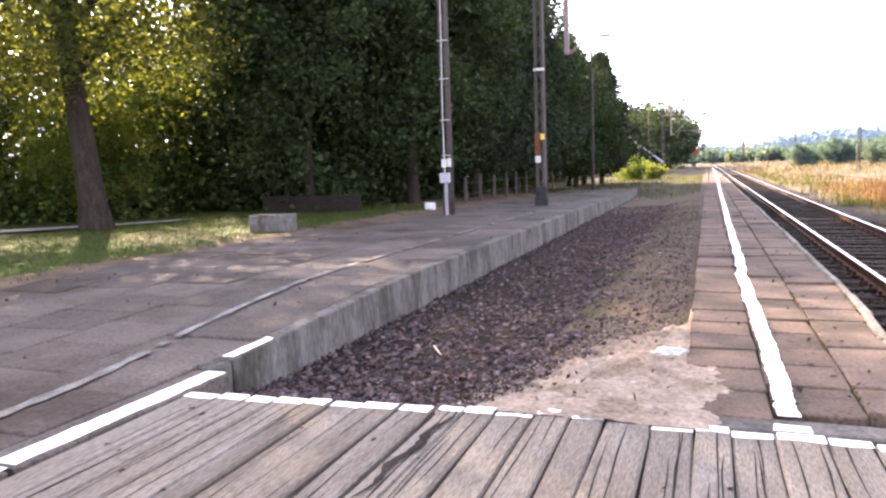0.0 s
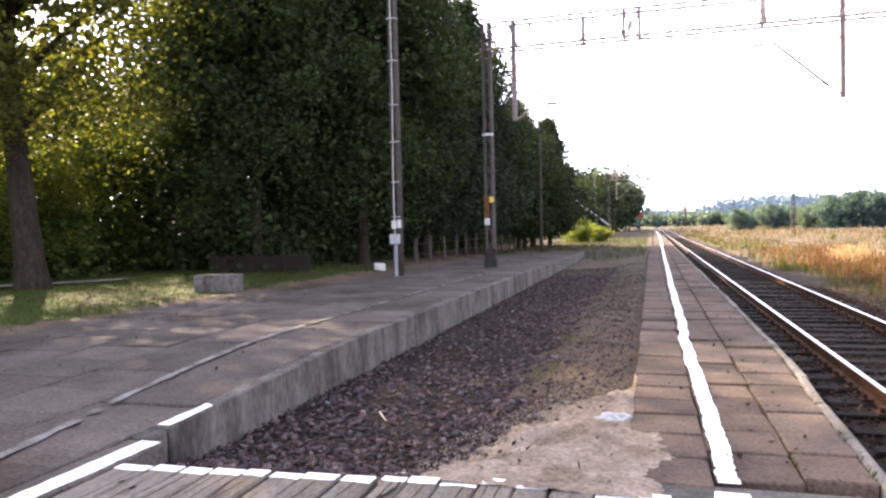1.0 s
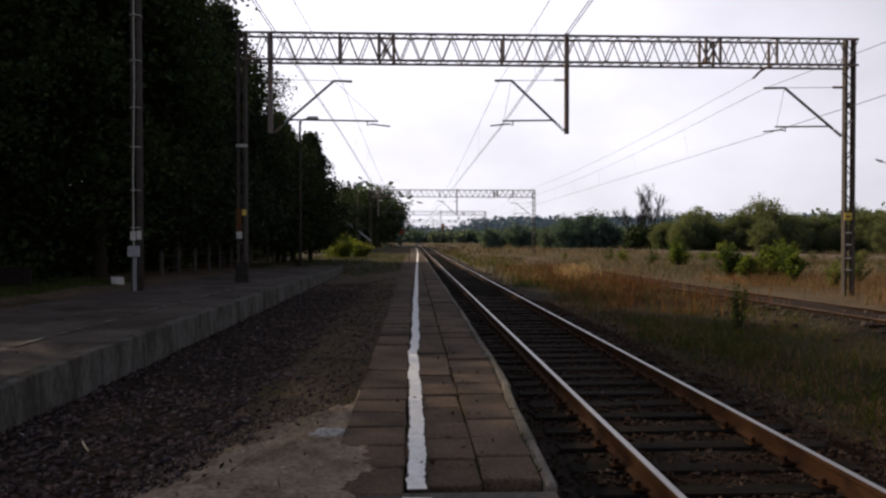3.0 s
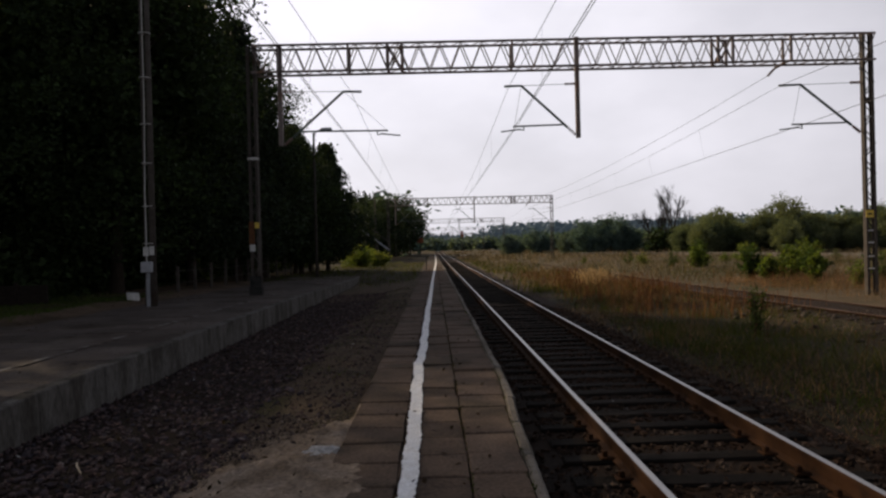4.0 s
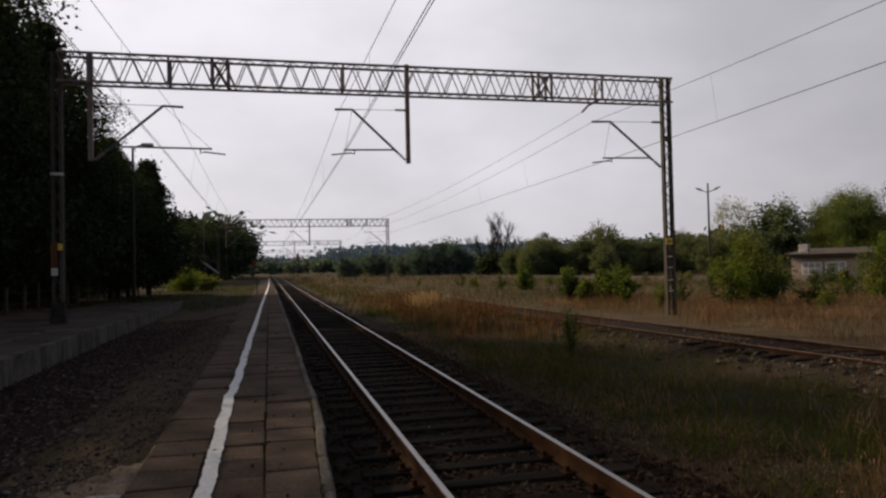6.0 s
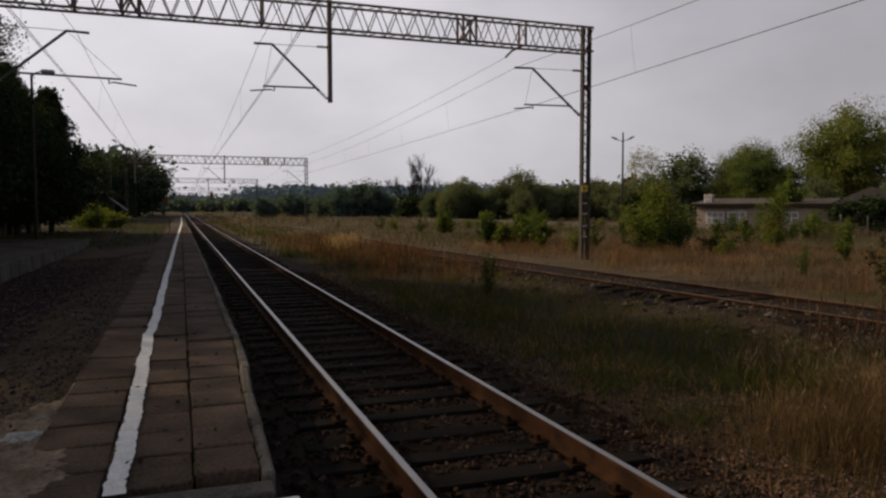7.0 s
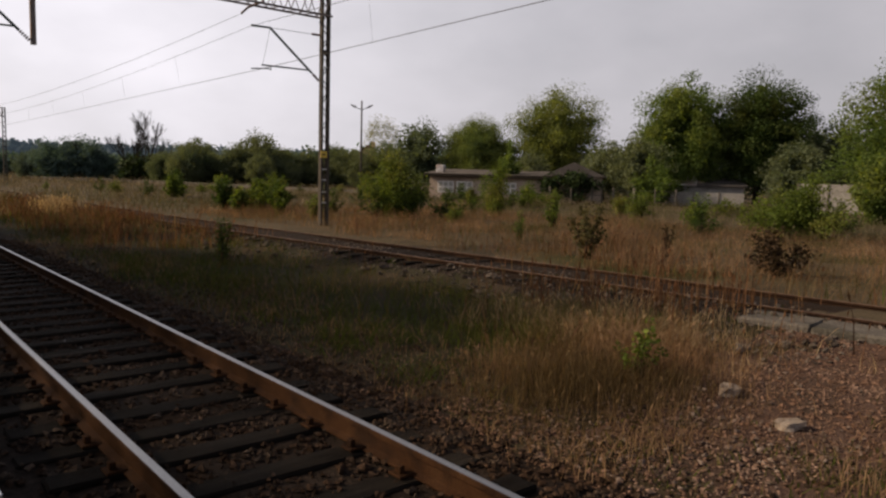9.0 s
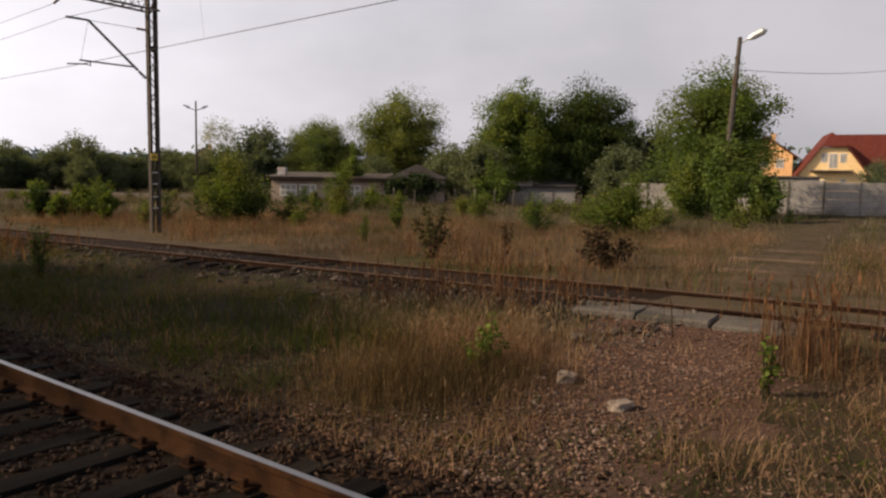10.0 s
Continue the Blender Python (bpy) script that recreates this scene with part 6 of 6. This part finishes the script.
street_lamp((52, 236, -0.4), 8, 0, "distant lamp post at the field's edge")

# signals and works far down the line
sig = thing("signal_post", (-2.6, 165, -0.3), "far signal post with an orange board", "signal")
part("pole", tube([(0, 0, 0), (0, 0, 5)], 0.09, 6), MAST_GREY, sig)
part("board", box((-0.7, -0.1, 3.1), (0.7, 0.05, 4.2), 0.02), RED_PLATE, sig, "faded orange board")
sig2 = thing("signal_post", (8.0, 190, -0.3), "far slim signal post", "signal")
part("pole", tube([(0, 0, 0), (0, 0, 6)], 0.09, 6), MAST_GREY, sig2)
part("board", box((-0.35, -0.1, 4.6), (0.35, 0.05, 6.2), 0.02), RED_PLATE, sig2)
post = thing("marker_post", (-0.15, 52, 0), "thin dark marker post on the platform edge", "post")
part("pole", tube([(0, 0, -0.1), (0, 0, 0.95)], 0.035, 6), BLACK, post)
stair = thing("footbridge_stair", (-6.6, 88, -0.2), "far slanted stair railing beside the line", "stairs")
part("stringer", tube([(-4.0, 0, 6.0), (1.6, 0, 1.6)], 0.10, 5), BOX_GREY, stair)
part("handrail", tube([(-4.0, 0, 7.0), (1.6, 0, 2.6)], 0.05, 5), MAST_GREY, stair)
for i in range(5):
    f = i / 4
    part("post", tube([(-4 + 5.6 * f, 0, 0), (-4 + 5.6 * f, 0, 7.0 - 4.4 * f)], 0.05, 5), MAST_GREY, stair)

# ---- far woods ----
def far_wood(name, label, mat, n_trees, place, h, leaf, per, seed, even=(0.75, 1.15), wide=0.26):
    global rng
    rng = np.random.default_rng(seed)
    allp = []
    for i in range(n_trees):
        x, y = place(i / n_trees, rng)
        hh = h * rng.uniform(*even)
        k = rng.normal(size=(per, 3)) * np.array([wide, wide, 0.22]) * hh
        k[:, 2] += hh * 0.55
        k[:, 2] = np.clip(k[:, 2], 0, hh * 1.05)
        allp.append(k + np.array([x, y, -0.4]))
    ob = new(name, leaves_mesh(name, np.concatenate(allp), leaf, mat, 0.1))
    return tagged(ob, label, "woods", kind="stuff")


# the tree belts use the leaf colour greyed for haze
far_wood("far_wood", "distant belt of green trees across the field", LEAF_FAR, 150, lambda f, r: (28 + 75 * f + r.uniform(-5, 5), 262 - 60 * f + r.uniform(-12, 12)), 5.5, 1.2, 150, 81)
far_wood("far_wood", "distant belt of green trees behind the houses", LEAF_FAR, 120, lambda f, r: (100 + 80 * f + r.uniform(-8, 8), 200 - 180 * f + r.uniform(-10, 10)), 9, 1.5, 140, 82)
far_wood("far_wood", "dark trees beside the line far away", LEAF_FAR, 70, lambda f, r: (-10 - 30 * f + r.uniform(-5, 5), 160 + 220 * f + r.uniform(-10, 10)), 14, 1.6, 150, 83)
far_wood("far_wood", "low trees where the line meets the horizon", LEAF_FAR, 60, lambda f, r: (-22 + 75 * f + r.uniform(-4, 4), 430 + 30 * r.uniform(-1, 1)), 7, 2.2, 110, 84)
# haze over these woods is put into their blue tint and glow
far_wood("distant_hill_wood", "haze-tinted pine wood along the horizon", LEAF_HAZE, 500, lambda f, r: (-160 + 240 * f + r.uniform(-8, 8), 720 + r.uniform(-30, 30)), 14, 4.0, 30, 85, (0.85, 1.1), 0.5)
far_wood("distant_hill_wood", "haze-tinted pine wood on a rise of the horizon", LEAF_HAZE, 900, lambda f, r: (62 + 360 * f ** 0.9 + r.uniform(-10, 10), 700 - 110 * f + r.uniform(-25, 25)), 22, 4.5, 40, 87, (0.93, 1.05), 0.4)
far_wood("distant_hill_wood", "haze-tinted pine wood on the horizon", LEAF_HAZE, 420, lambda f, r: (420 + 200 * f + r.uniform(-8, 8), 560 - 560 * f + r.uniform(-20, 20)), 12, 4.0, 30, 86, (0.9, 1.06), 0.6)

# ---- stones ----
rng = np.random.default_rng(91)


def ground_points(n, x0, x1, y0, y1, power=1.0):
    x = rng.uniform(x0, x1, n)
    y = y0 + (y1 - y0) * rng.uniform(0, 1, n) ** power
    return x, y


def stones(name, x, y, lo, hi, mat, label, sink=0.2, cheap=False):
    s = rng.uniform(lo, hi, len(x)) * rng.choice([0.7, 1.0, 1.0, 1.35], len(x))
    z = ground_z(x, y) + s * sink
    ob = new(name, scatter_stones(name, np.stack([x, y, z], 1), s, mat, 0.65, cheap))
    return tagged(ob, label, "stones", kind="stuff")


x, y = ground_points(13000, -3.78, -0.5, 4.1, 30, 1.9)
lim = -1.7 + np.clip(y - 4.4, 0, 3) * 0.5
keep = ~((x > lim) & (y < 6.7)) & ~((x > -1.45 + 0.3 * wobble(x, y, 2)) & (rng.uniform(size=len(x)) < 0.93))
x, y = x[keep], y[keep]
stones("ballast", x, y, 0.032, 0.066, BALLAST, "loose dark crushed ballast stones in the empty track bed")
x, y = ground_points(9000, -2.0, -0.45, 6.0, 26, 1.5)
stones("bank_gravel", x, y, 0.012, 0.03, BALLAST, "fine gravel on the soil bank", 0.2, True)
x, y = ground_points(5200, -2.3, -0.45, 4.15, 7.2)
d = x - (-1.95 + np.clip(y - 4.4, 0, 3) * 0.5)
keep = (np.abs(d) < 0.4) | (rng.uniform(size=len(x)) < 0.16) & (d > 0)
x, y = x[keep], y[keep]
stones("sand_crumbs", x, y, 0.008, 0.026, SAND, "small lumps and crumbs on the sand", 1.0, True)
x, y = ground_points(26000, 1.2, 4.7, -2.0, 24, 1.6)
off = np.abs((y + 4.6 + 0.3) % 0.6 - 0.3)
k = (off > 0.14) | (x > 4.1) | (rng.uniform(size=len(x)) < 0.16)
x, y = x[k], y[k]
stones("ballast", x, y, 0.03, 0.062, BALLAST_RED, "rust-stained ballast stones between the sleepers", 0.3, True)
x, y = ground_points(23000, 4.5, 11.3, -1.5, 5.0)
keep = (y < 4.3 - 0.12 * (x - 8) ** 2 * (x < 8) + 0.4 * wobble(x, y)) & ((y > 1.9 + 0.3 * wobble(y, x, 2.2)) | (rng.uniform(size=len(x)) < 0.28)) | (x < 5.3)
stones("gravel", x[keep], y[keep], 0.013, 0.045, GRAVEL, "pinkish gravel scattered on the crossing path", 0.15, True)
x, y = ground_points(1300, 4.7, 8.6, 1.7, 4.3)
k = (y > 1.95 + 0.3 * wobble(y, x, 2.2)) & (rng.uniform(size=len(x)) < 0.25 + 0.75 * (x < 7.0))
stones("rubble", x[k], y[k], 0.018, 0.05, CHIPPINGS, "coarse grey and pink chippings strewn over the path", 0.35, True)
x, y = ground_points(2600, 4.2, 6.4, -1.5, 22, 1.3)
stones("ballast", x, y, 0.025, 0.06, BALLAST_RED, "scattered stones at the foot of the ballast", 0.15)
x, y = ground_points(2600, 4.5, 6.8, 3.0, 14, 1.4)
stones("gravel", x, y, 0.012, 0.035, GRAVEL, "loose gravel thinning out into the weeds", 0.2, True)
x, y = ground_points(260, 9.0, 10.9, 3.6, 22, 1.4)
x = x + 0.25 * wobble(y, x, 2.0) - 0.06 * np.clip(y - 5, 0, 20)
stones("rubble", x, y, 0.04, 0.15, RUBBLE, "pale rubble heaped along the siding", 0.25)
x, y = ground_points(1600, 9.3, 11.7, 3.4, 18, 1.4)
stones("rubble", x, y, 0.02, 0.08, RUBBLE, "broken pale stones along the siding", 0.2, True)
for x, y, s, t in ((7.33, 3.5, 0.31, 20), (6.84, 2.69, 0.24, -30)):
    bm = bmesh.new()
    bmesh.ops.create_icosphere(bm, subdivisions=2, radius=1.0)
    for v in bm.verts:
        k = 1 + 0.45 * noise.noise(v.co * 1.6 + Vector((x, y, 0)))
        v.co = Vector((max(-0.75, min(0.75, v.co.x)) * s * 0.65 * k, max(-0.7, min(0.7, v.co.y)) * s * 0.42 * k, max(-0.4, min(0.55, v.co.z)) * s * 0.3 * k))
    ob = part("stone", bm, CONCRETE_LUMP)
    ob.matrix_basis = pose(x, y, float(ground_z(x, y)) + 0.03, random.uniform(-8, 8), random.uniform(-8, 8), t)
    tagged(ob, "broken flat concrete lump on the gravel", "stone")
crossing = thing("crossing_slab", (10.92, 3.65, -0.33), "worn concrete crossing slabs beside the siding rail", "crossing slab", turn=97)
for i, (x0, x1, dz) in enumerate(((-1.75, -0.62, -0.03), (-0.6, 0.42, 0.0), (0.44, 1.4, 0.012))):
    part("slab", box((x0, -0.36, -0.16), (x1, 0.44, 0.05 + dz), 0.03, 0.018), CONCRETE, crossing)
for i, (x, y, ln, t) in enumerate(((17.6, 3.6, 2.6, 98), (20.5, 4.2, 2.6, 100), (24.0, 4.5, 2.4, 98))):
    ob = part("sleeper_step", box((-ln / 2, -0.12, -0.1), (ln / 2, 0.12, 0.05), 0.02, 0.01), SLAB)
    ob.matrix_basis = pose(x, y, float(ground_z(x, y)) + 0.02, 0, 0, t)
    tagged(ob, "old concrete sleeper laid across the path", "sleeper", "sleepers across the path")
px_ = np.linspace(13.4, 58, 90)
pc = np.interp(px_, [13, 20, 28, 58], [2.8, 4.2, 5.1, 8.1])
vs, fs = [], []
for i, (xx, yc) in enumerate(zip(px_, pc)):
    hw = 1.0 + 0.22 * wobble(xx, 0.0, 1.6) + random.uniform(-0.12, 0.12)
    for q in np.linspace(-1, 1, 7):
        yy = yc + q * hw
        vs.append((xx, yy, float(ground_z(xx, yy)) + 0.02 - 0.035 * abs(q) ** 3))
for i in range(len(px_) - 1):
    for q in range(6):
        fs.append((7 * i + q, 7 * i + 7 + q, 7 * i + 8 + q, 7 * i + 1 + q))
tagged(new("dirt_path", raw_mesh("dirt_path", vs, fs, SOIL, None, True)), "trodden dirt path across the field", "path", kind="structure")

# fallen leaves and scraps
x, y = ground_points(900, -8.6, -3.9, 3, 24)
keep = rng.uniform(size=len(x)) < 0.15 + 0.8 * smooth_step(-6.5, -8.5, x)
x, y = x[keep], y[keep]
tagged(new("fallen_leaves", leaves_mesh("fallen_leaves", np.stack([x, y, left_level(y) + 0.02], 1), 0.045, LEAF_BROWN, 0.0, 3.0)), "dry brown leaves lying on the old platform", "leaves", kind="stuff")
x, y = ground_points(420, -3.6, 1.0, 4.4, 22, 1.4)
z = np.where(x > -0.4, 0.012, ground_z(x, y) + 0.05)
tagged(new("fallen_leaves", leaves_mesh("fallen_leaves", np.stack([x, y, z], 1), 0.05, LEAF_BROWN, 0.0, 3.0)), "dry leaves and bits on ballast and slabs", "leaves", kind="stuff")
x, y = ground_points(36, -3.5, 4.4, 4.5, 16, 1.5)
keep = (x < -0.6) | (x > 1.3) & (y > 8)
x, y = x[keep], y[keep]
tagged(new("litter_scraps", leaves_mesh("litter_scraps", np.stack([x, y, ground_z(x, y) + 0.05], 1), 0.04, PLASTIC, 0.0, 3.0)), "tiny pale scraps of paper on the ballast", "litter", kind="stuff")

# ---- grass ----
def grass(name, x, y, lo, hi, width, mat, label, lean=0.3, heads=0.0, clump=0.0):
    if clump:
        k = rng.integers(0, len(x), len(x))
        k = k - k % 9
        x, y = x[k] + rng.normal(size=len(x)) * clump, y[k] + rng.normal(size=len(x)) * clump
    z = ground_z(x, y) - 0.01
    ob = new(name, blades(name, np.stack([x, y, z], 1), rng.uniform(lo, hi, len(x)) * (0.85 + 0.3 * wobble(x, y, 0.8)), width, mat, lean, heads))
    return tagged(ob, label, "grass", kind="stuff")


def open_ground(x, y):
    path = (y > 2.1 + 0.3 * wobble(y, x, 2.2)) & (y < 4.2 + 0.5 * wobble(x, y) - 0.12 * (x - 8) ** 2 * (x < 8)) & (x < 11.4)
    far_path = np.abs(y - np.interp(x, [13, 20, 28, 55], [2.8, 4.2, 5.1, 7.8])) < 1.1 + 0.2 * wobble(x, y)
    return ~(path | far_path & (x > 11)) & ~(np.abs(x - siding_x(y)) < 0.6)


def field(n, x0, x1, y0, y1, py=1.0):
    x, y = ground_points(n, x0, x1, y0, y1, py)
    patch = 0.5 + 0.5 * wobble(x * 0.9, y * 0.9, 0.5) + 0.25 * wobble(y, x, 1.7)
    k = open_ground(x, y) & (rng.uniform(size=len(x)) < 0.12 + 1.0 * np.clip(patch, 0, 2) ** 1.4)
    return x[k], y[k]


grass("weed_grass", *field(26000, 4.9, 9.3, 5.6, 34, 1.6), 0.08, 0.42, 0.009, GRASS_GREEN, "dull green weeds between the tracks", 0.9, 0, 0.16)
grass("dry_grass", *field(5200, 5.4, 9.4, 3.4, 30, 1.4), 0.12, 0.45, 0.006, GRASS_DRY, "dry brown grass between the tracks", 0.7, 0.15, 0.2)
grass("dry_stalks", *field(420, 5.6, 9.6, 4.5, 22, 1.4), 0.45, 0.85, 0.008, GRASS_RED, "thin withered stalks between the tracks", 0.2, 0.6)
grass("weed_grass", *field(3200, 8.8, 11.2, 4.0, 34, 1.2), 0.05, 0.18, 0.009, GRASS_GREEN, "low weeds beside the siding", 0.8, 0, 0.15)
grass("sorrel_grass", *field(8000, 5.8, 10.2, 19, 48, 1.2), 0.3, 0.7, 0.02, GRASS_RED, "reddish sorrel stalks between the tracks", 0.2, 0.4, 0.3)
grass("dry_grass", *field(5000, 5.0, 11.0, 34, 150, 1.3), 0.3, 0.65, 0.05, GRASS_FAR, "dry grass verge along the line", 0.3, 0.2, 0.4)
grass("weed_grass", *field(3500, 4.9, 9, 30, 120, 1.3), 0.2, 0.5, 0.05, GRASS_GREEN, "green weeds along the line", 0.3, 0, 0.4)
grass("dry_grass", *field(95000, 13.5, 30, -4, 34), 0.12, 0.62, 0.0075, GRASS_DRY, "tall dry grass beyond the siding", 0.8, 0.12, 0.3)
grass("sorrel_grass", *field(2200, 13.6, 19, -2, 40), 0.4, 0.9, 0.014, GRASS_RED, "withered reddish stalks beyond the siding", 0.25, 0.4, 0.25)
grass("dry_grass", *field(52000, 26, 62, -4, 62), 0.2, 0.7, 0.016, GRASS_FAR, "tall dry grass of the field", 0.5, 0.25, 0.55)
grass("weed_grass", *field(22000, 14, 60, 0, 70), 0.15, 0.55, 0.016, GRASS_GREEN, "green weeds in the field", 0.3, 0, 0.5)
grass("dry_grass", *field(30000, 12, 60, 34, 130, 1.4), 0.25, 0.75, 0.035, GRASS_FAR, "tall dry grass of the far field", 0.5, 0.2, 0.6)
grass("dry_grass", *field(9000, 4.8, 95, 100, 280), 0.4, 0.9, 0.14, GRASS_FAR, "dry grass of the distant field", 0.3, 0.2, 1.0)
x, y = 8.3 + rng.normal(size=420) * 0.45, 36 + rng.normal(size=420) * 0.9
grass("feather_grass", x, y, 0.45, 0.85, 0.022, GRASS_PALE, "clump of pale feathery grass", 0.25, 0.8)
x, y = ground_points(1500, 9.6, 11.2, -1.0, 7.0)
grass("dry_stalks", x[y < 0.9][::2], y[y < 0.9][::2], 0.25, 0.8, 0.007, GRASS_DRY, "tall dry stalks beside the crossing slab", 0.6, 0.3, 0.14)
x, y = 6.7 + rng.normal(size=7500) * 0.75, 4.6 + rng.normal(size=7500) * 0.6
grass("dry_grass", x, y, 0.08, 0.48, 0.005, GRASS_DRY, "dry grass tuft at the gravel edge", 0.35, 0.2)
x, y = 8.7 + rng.normal(size=2600) * 0.8, 5.9 + rng.normal(size=2600) * 0.9
grass("dry_grass", x, y, 0.12, 0.42, 0.006, GRASS_PALE, "bleached feathery grass at the gravel edge", 0.5, 0.3, 0.1)
x, y = 7.4 + rng.normal(size=2200) * 0.7, 5.1 + rng.normal(size=2200) * 0.45
grass("dry_grass", x, y, 0.15, 0.55, 0.006, GRASS_DRY, "dry grass closing in on the gravel", 0.4, 0.25, 0.1)
x, y = 10.4 + rng.normal(size=260) * 0.9, 6.5 + rng.normal(size=260) * 1.6
grass("dry_stalks", x, y, 0.5, 0.95, 0.014, GRASS_RED, "withered upright stalks near the siding", 0.12, 0.6)
for cx, cy, n, top in ((9.4, 6.8, 34, 0.85), (8.7, 7.3, 30, 0.7), (11.0, 5.45, 36, 0.85), (10.3, 6.2, 24, 0.7), (11.5, 2.6, 30, 0.9), (10.5, 2.15, 24, 0.9), (9.75, 1.55, 30, 0.95)):
    x, y = cx + rng.normal(size=n) * 0.14, cy + rng.normal(size=n) * 0.14
    grass("sorrel", x, y, 0.5 * top, top, 0.015, GRASS_RED, "upright clump of withered russet sorrel", 0.1, 0.9)
x, y = ground_points(30000, 4.9, 11.2, -3.0, 2.4)
k = (x > 5.7 + 0.3 * wobble(x, y, 3)) & (y < 2.15 + 0.3 * wobble(y, x, 2.2)) & (rng.uniform(size=len(x)) < 0.35 + 0.6 * wobble(x, y, 1.9))
grass("dry_grass", x[k], y[k], 0.06, 0.38, 0.005, GRASS_DRY, "dry grass beside the gravel path", 0.9, 0.08, 0.16)
x, y = ground_points(7000, 4.8, 8.5, -3.0, 2.4)
k = (y < 2.3 + 0.3 * wobble(y, x, 2.2)) & (rng.uniform(size=len(x)) < 0.4 + 0.7 * wobble(x, y, 2.3))
grass("weed_grass", x[k], y[k], 0.03, 0.16, 0.008, GRASS_GREEN, "short green grass beside the gravel path", 0.7, 0, 0.12)
x, y = 9.4 + rng.normal(size=90) * 0.35, 1.5 + rng.normal(size=90) * 0.3
grass("dry_stalks", x, y, 0.6, 1.15, 0.014, GRASS_RED, "tall withered stalks beside the path", 0.12, 0.6)
grass("dry_grass", *ground_points(6500, 4.6, 6.4, 3, 26, 1.5), 0.04, 0.2, 0.008, GRASS_DRY, "short dry grass at the ballast edge", 0.7, 0, 0.14)
grass("weed_grass", *ground_points(1600, 4.8, 6.6, -1, 6), 0.03, 0.12, 0.008, GRASS_GREEN, "short green grass at the ballast edge", 0.6, 0, 0.12)
# lawn on the left
x, y = ground_points(16000, -16.5, -8.9, 5, 27)
k = x < -9.2 + 0.5 * wobble(x, y, 2)
grass("lawn_grass", x[k], y[k], 0.04, 0.13, 0.014, LAWN_GRASS, "short green lawn beside the old platform", 0.5)
x, y = ground_points(3600, -8.6, -0.6, 36, 80)
grass("verge_grass", x, y, 0.08, 0.3, 0.03, GRASS_GREEN, "sparse grass at the platform's end", 0.5)
x, y = ground_points(700, -1.6, -0.55, 8, 30)
grass("bank_grass", x, y, 0.03, 0.12, 0.008, GRASS_GREEN, "thin grass on the soil bank", 0.6)
x, y = ground_points(380, 0.585, 0.625, 4.6, 22, 1.5)
moss = blades("joint_moss", np.stack([x, y, np.full(len(x), -0.012)], 1), rng.uniform(0.008, 0.02, len(x)), 0.008, GRASS_GREEN, 0.9)
tagged(new("joint_moss", moss), "dull green moss in the joint between the slabs", "moss", kind="stuff")
x, y = ground_points(420, 1.0, 1.06, 4.6, 22, 1.5)
moss = blades("joint_moss", np.stack([x + np.interp(y, [4.4, 7.4, 8.4, 30], [-0.03, 0.05, 0.09, 0.1]), y, np.full(len(x), -0.012)], 1), rng.uniform(0.012, 0.04, len(x)), 0.008, GRASS_GREEN, 0.9)
tagged(new("joint_moss", moss), "dull green moss along the kerb", "moss", kind="stuff")
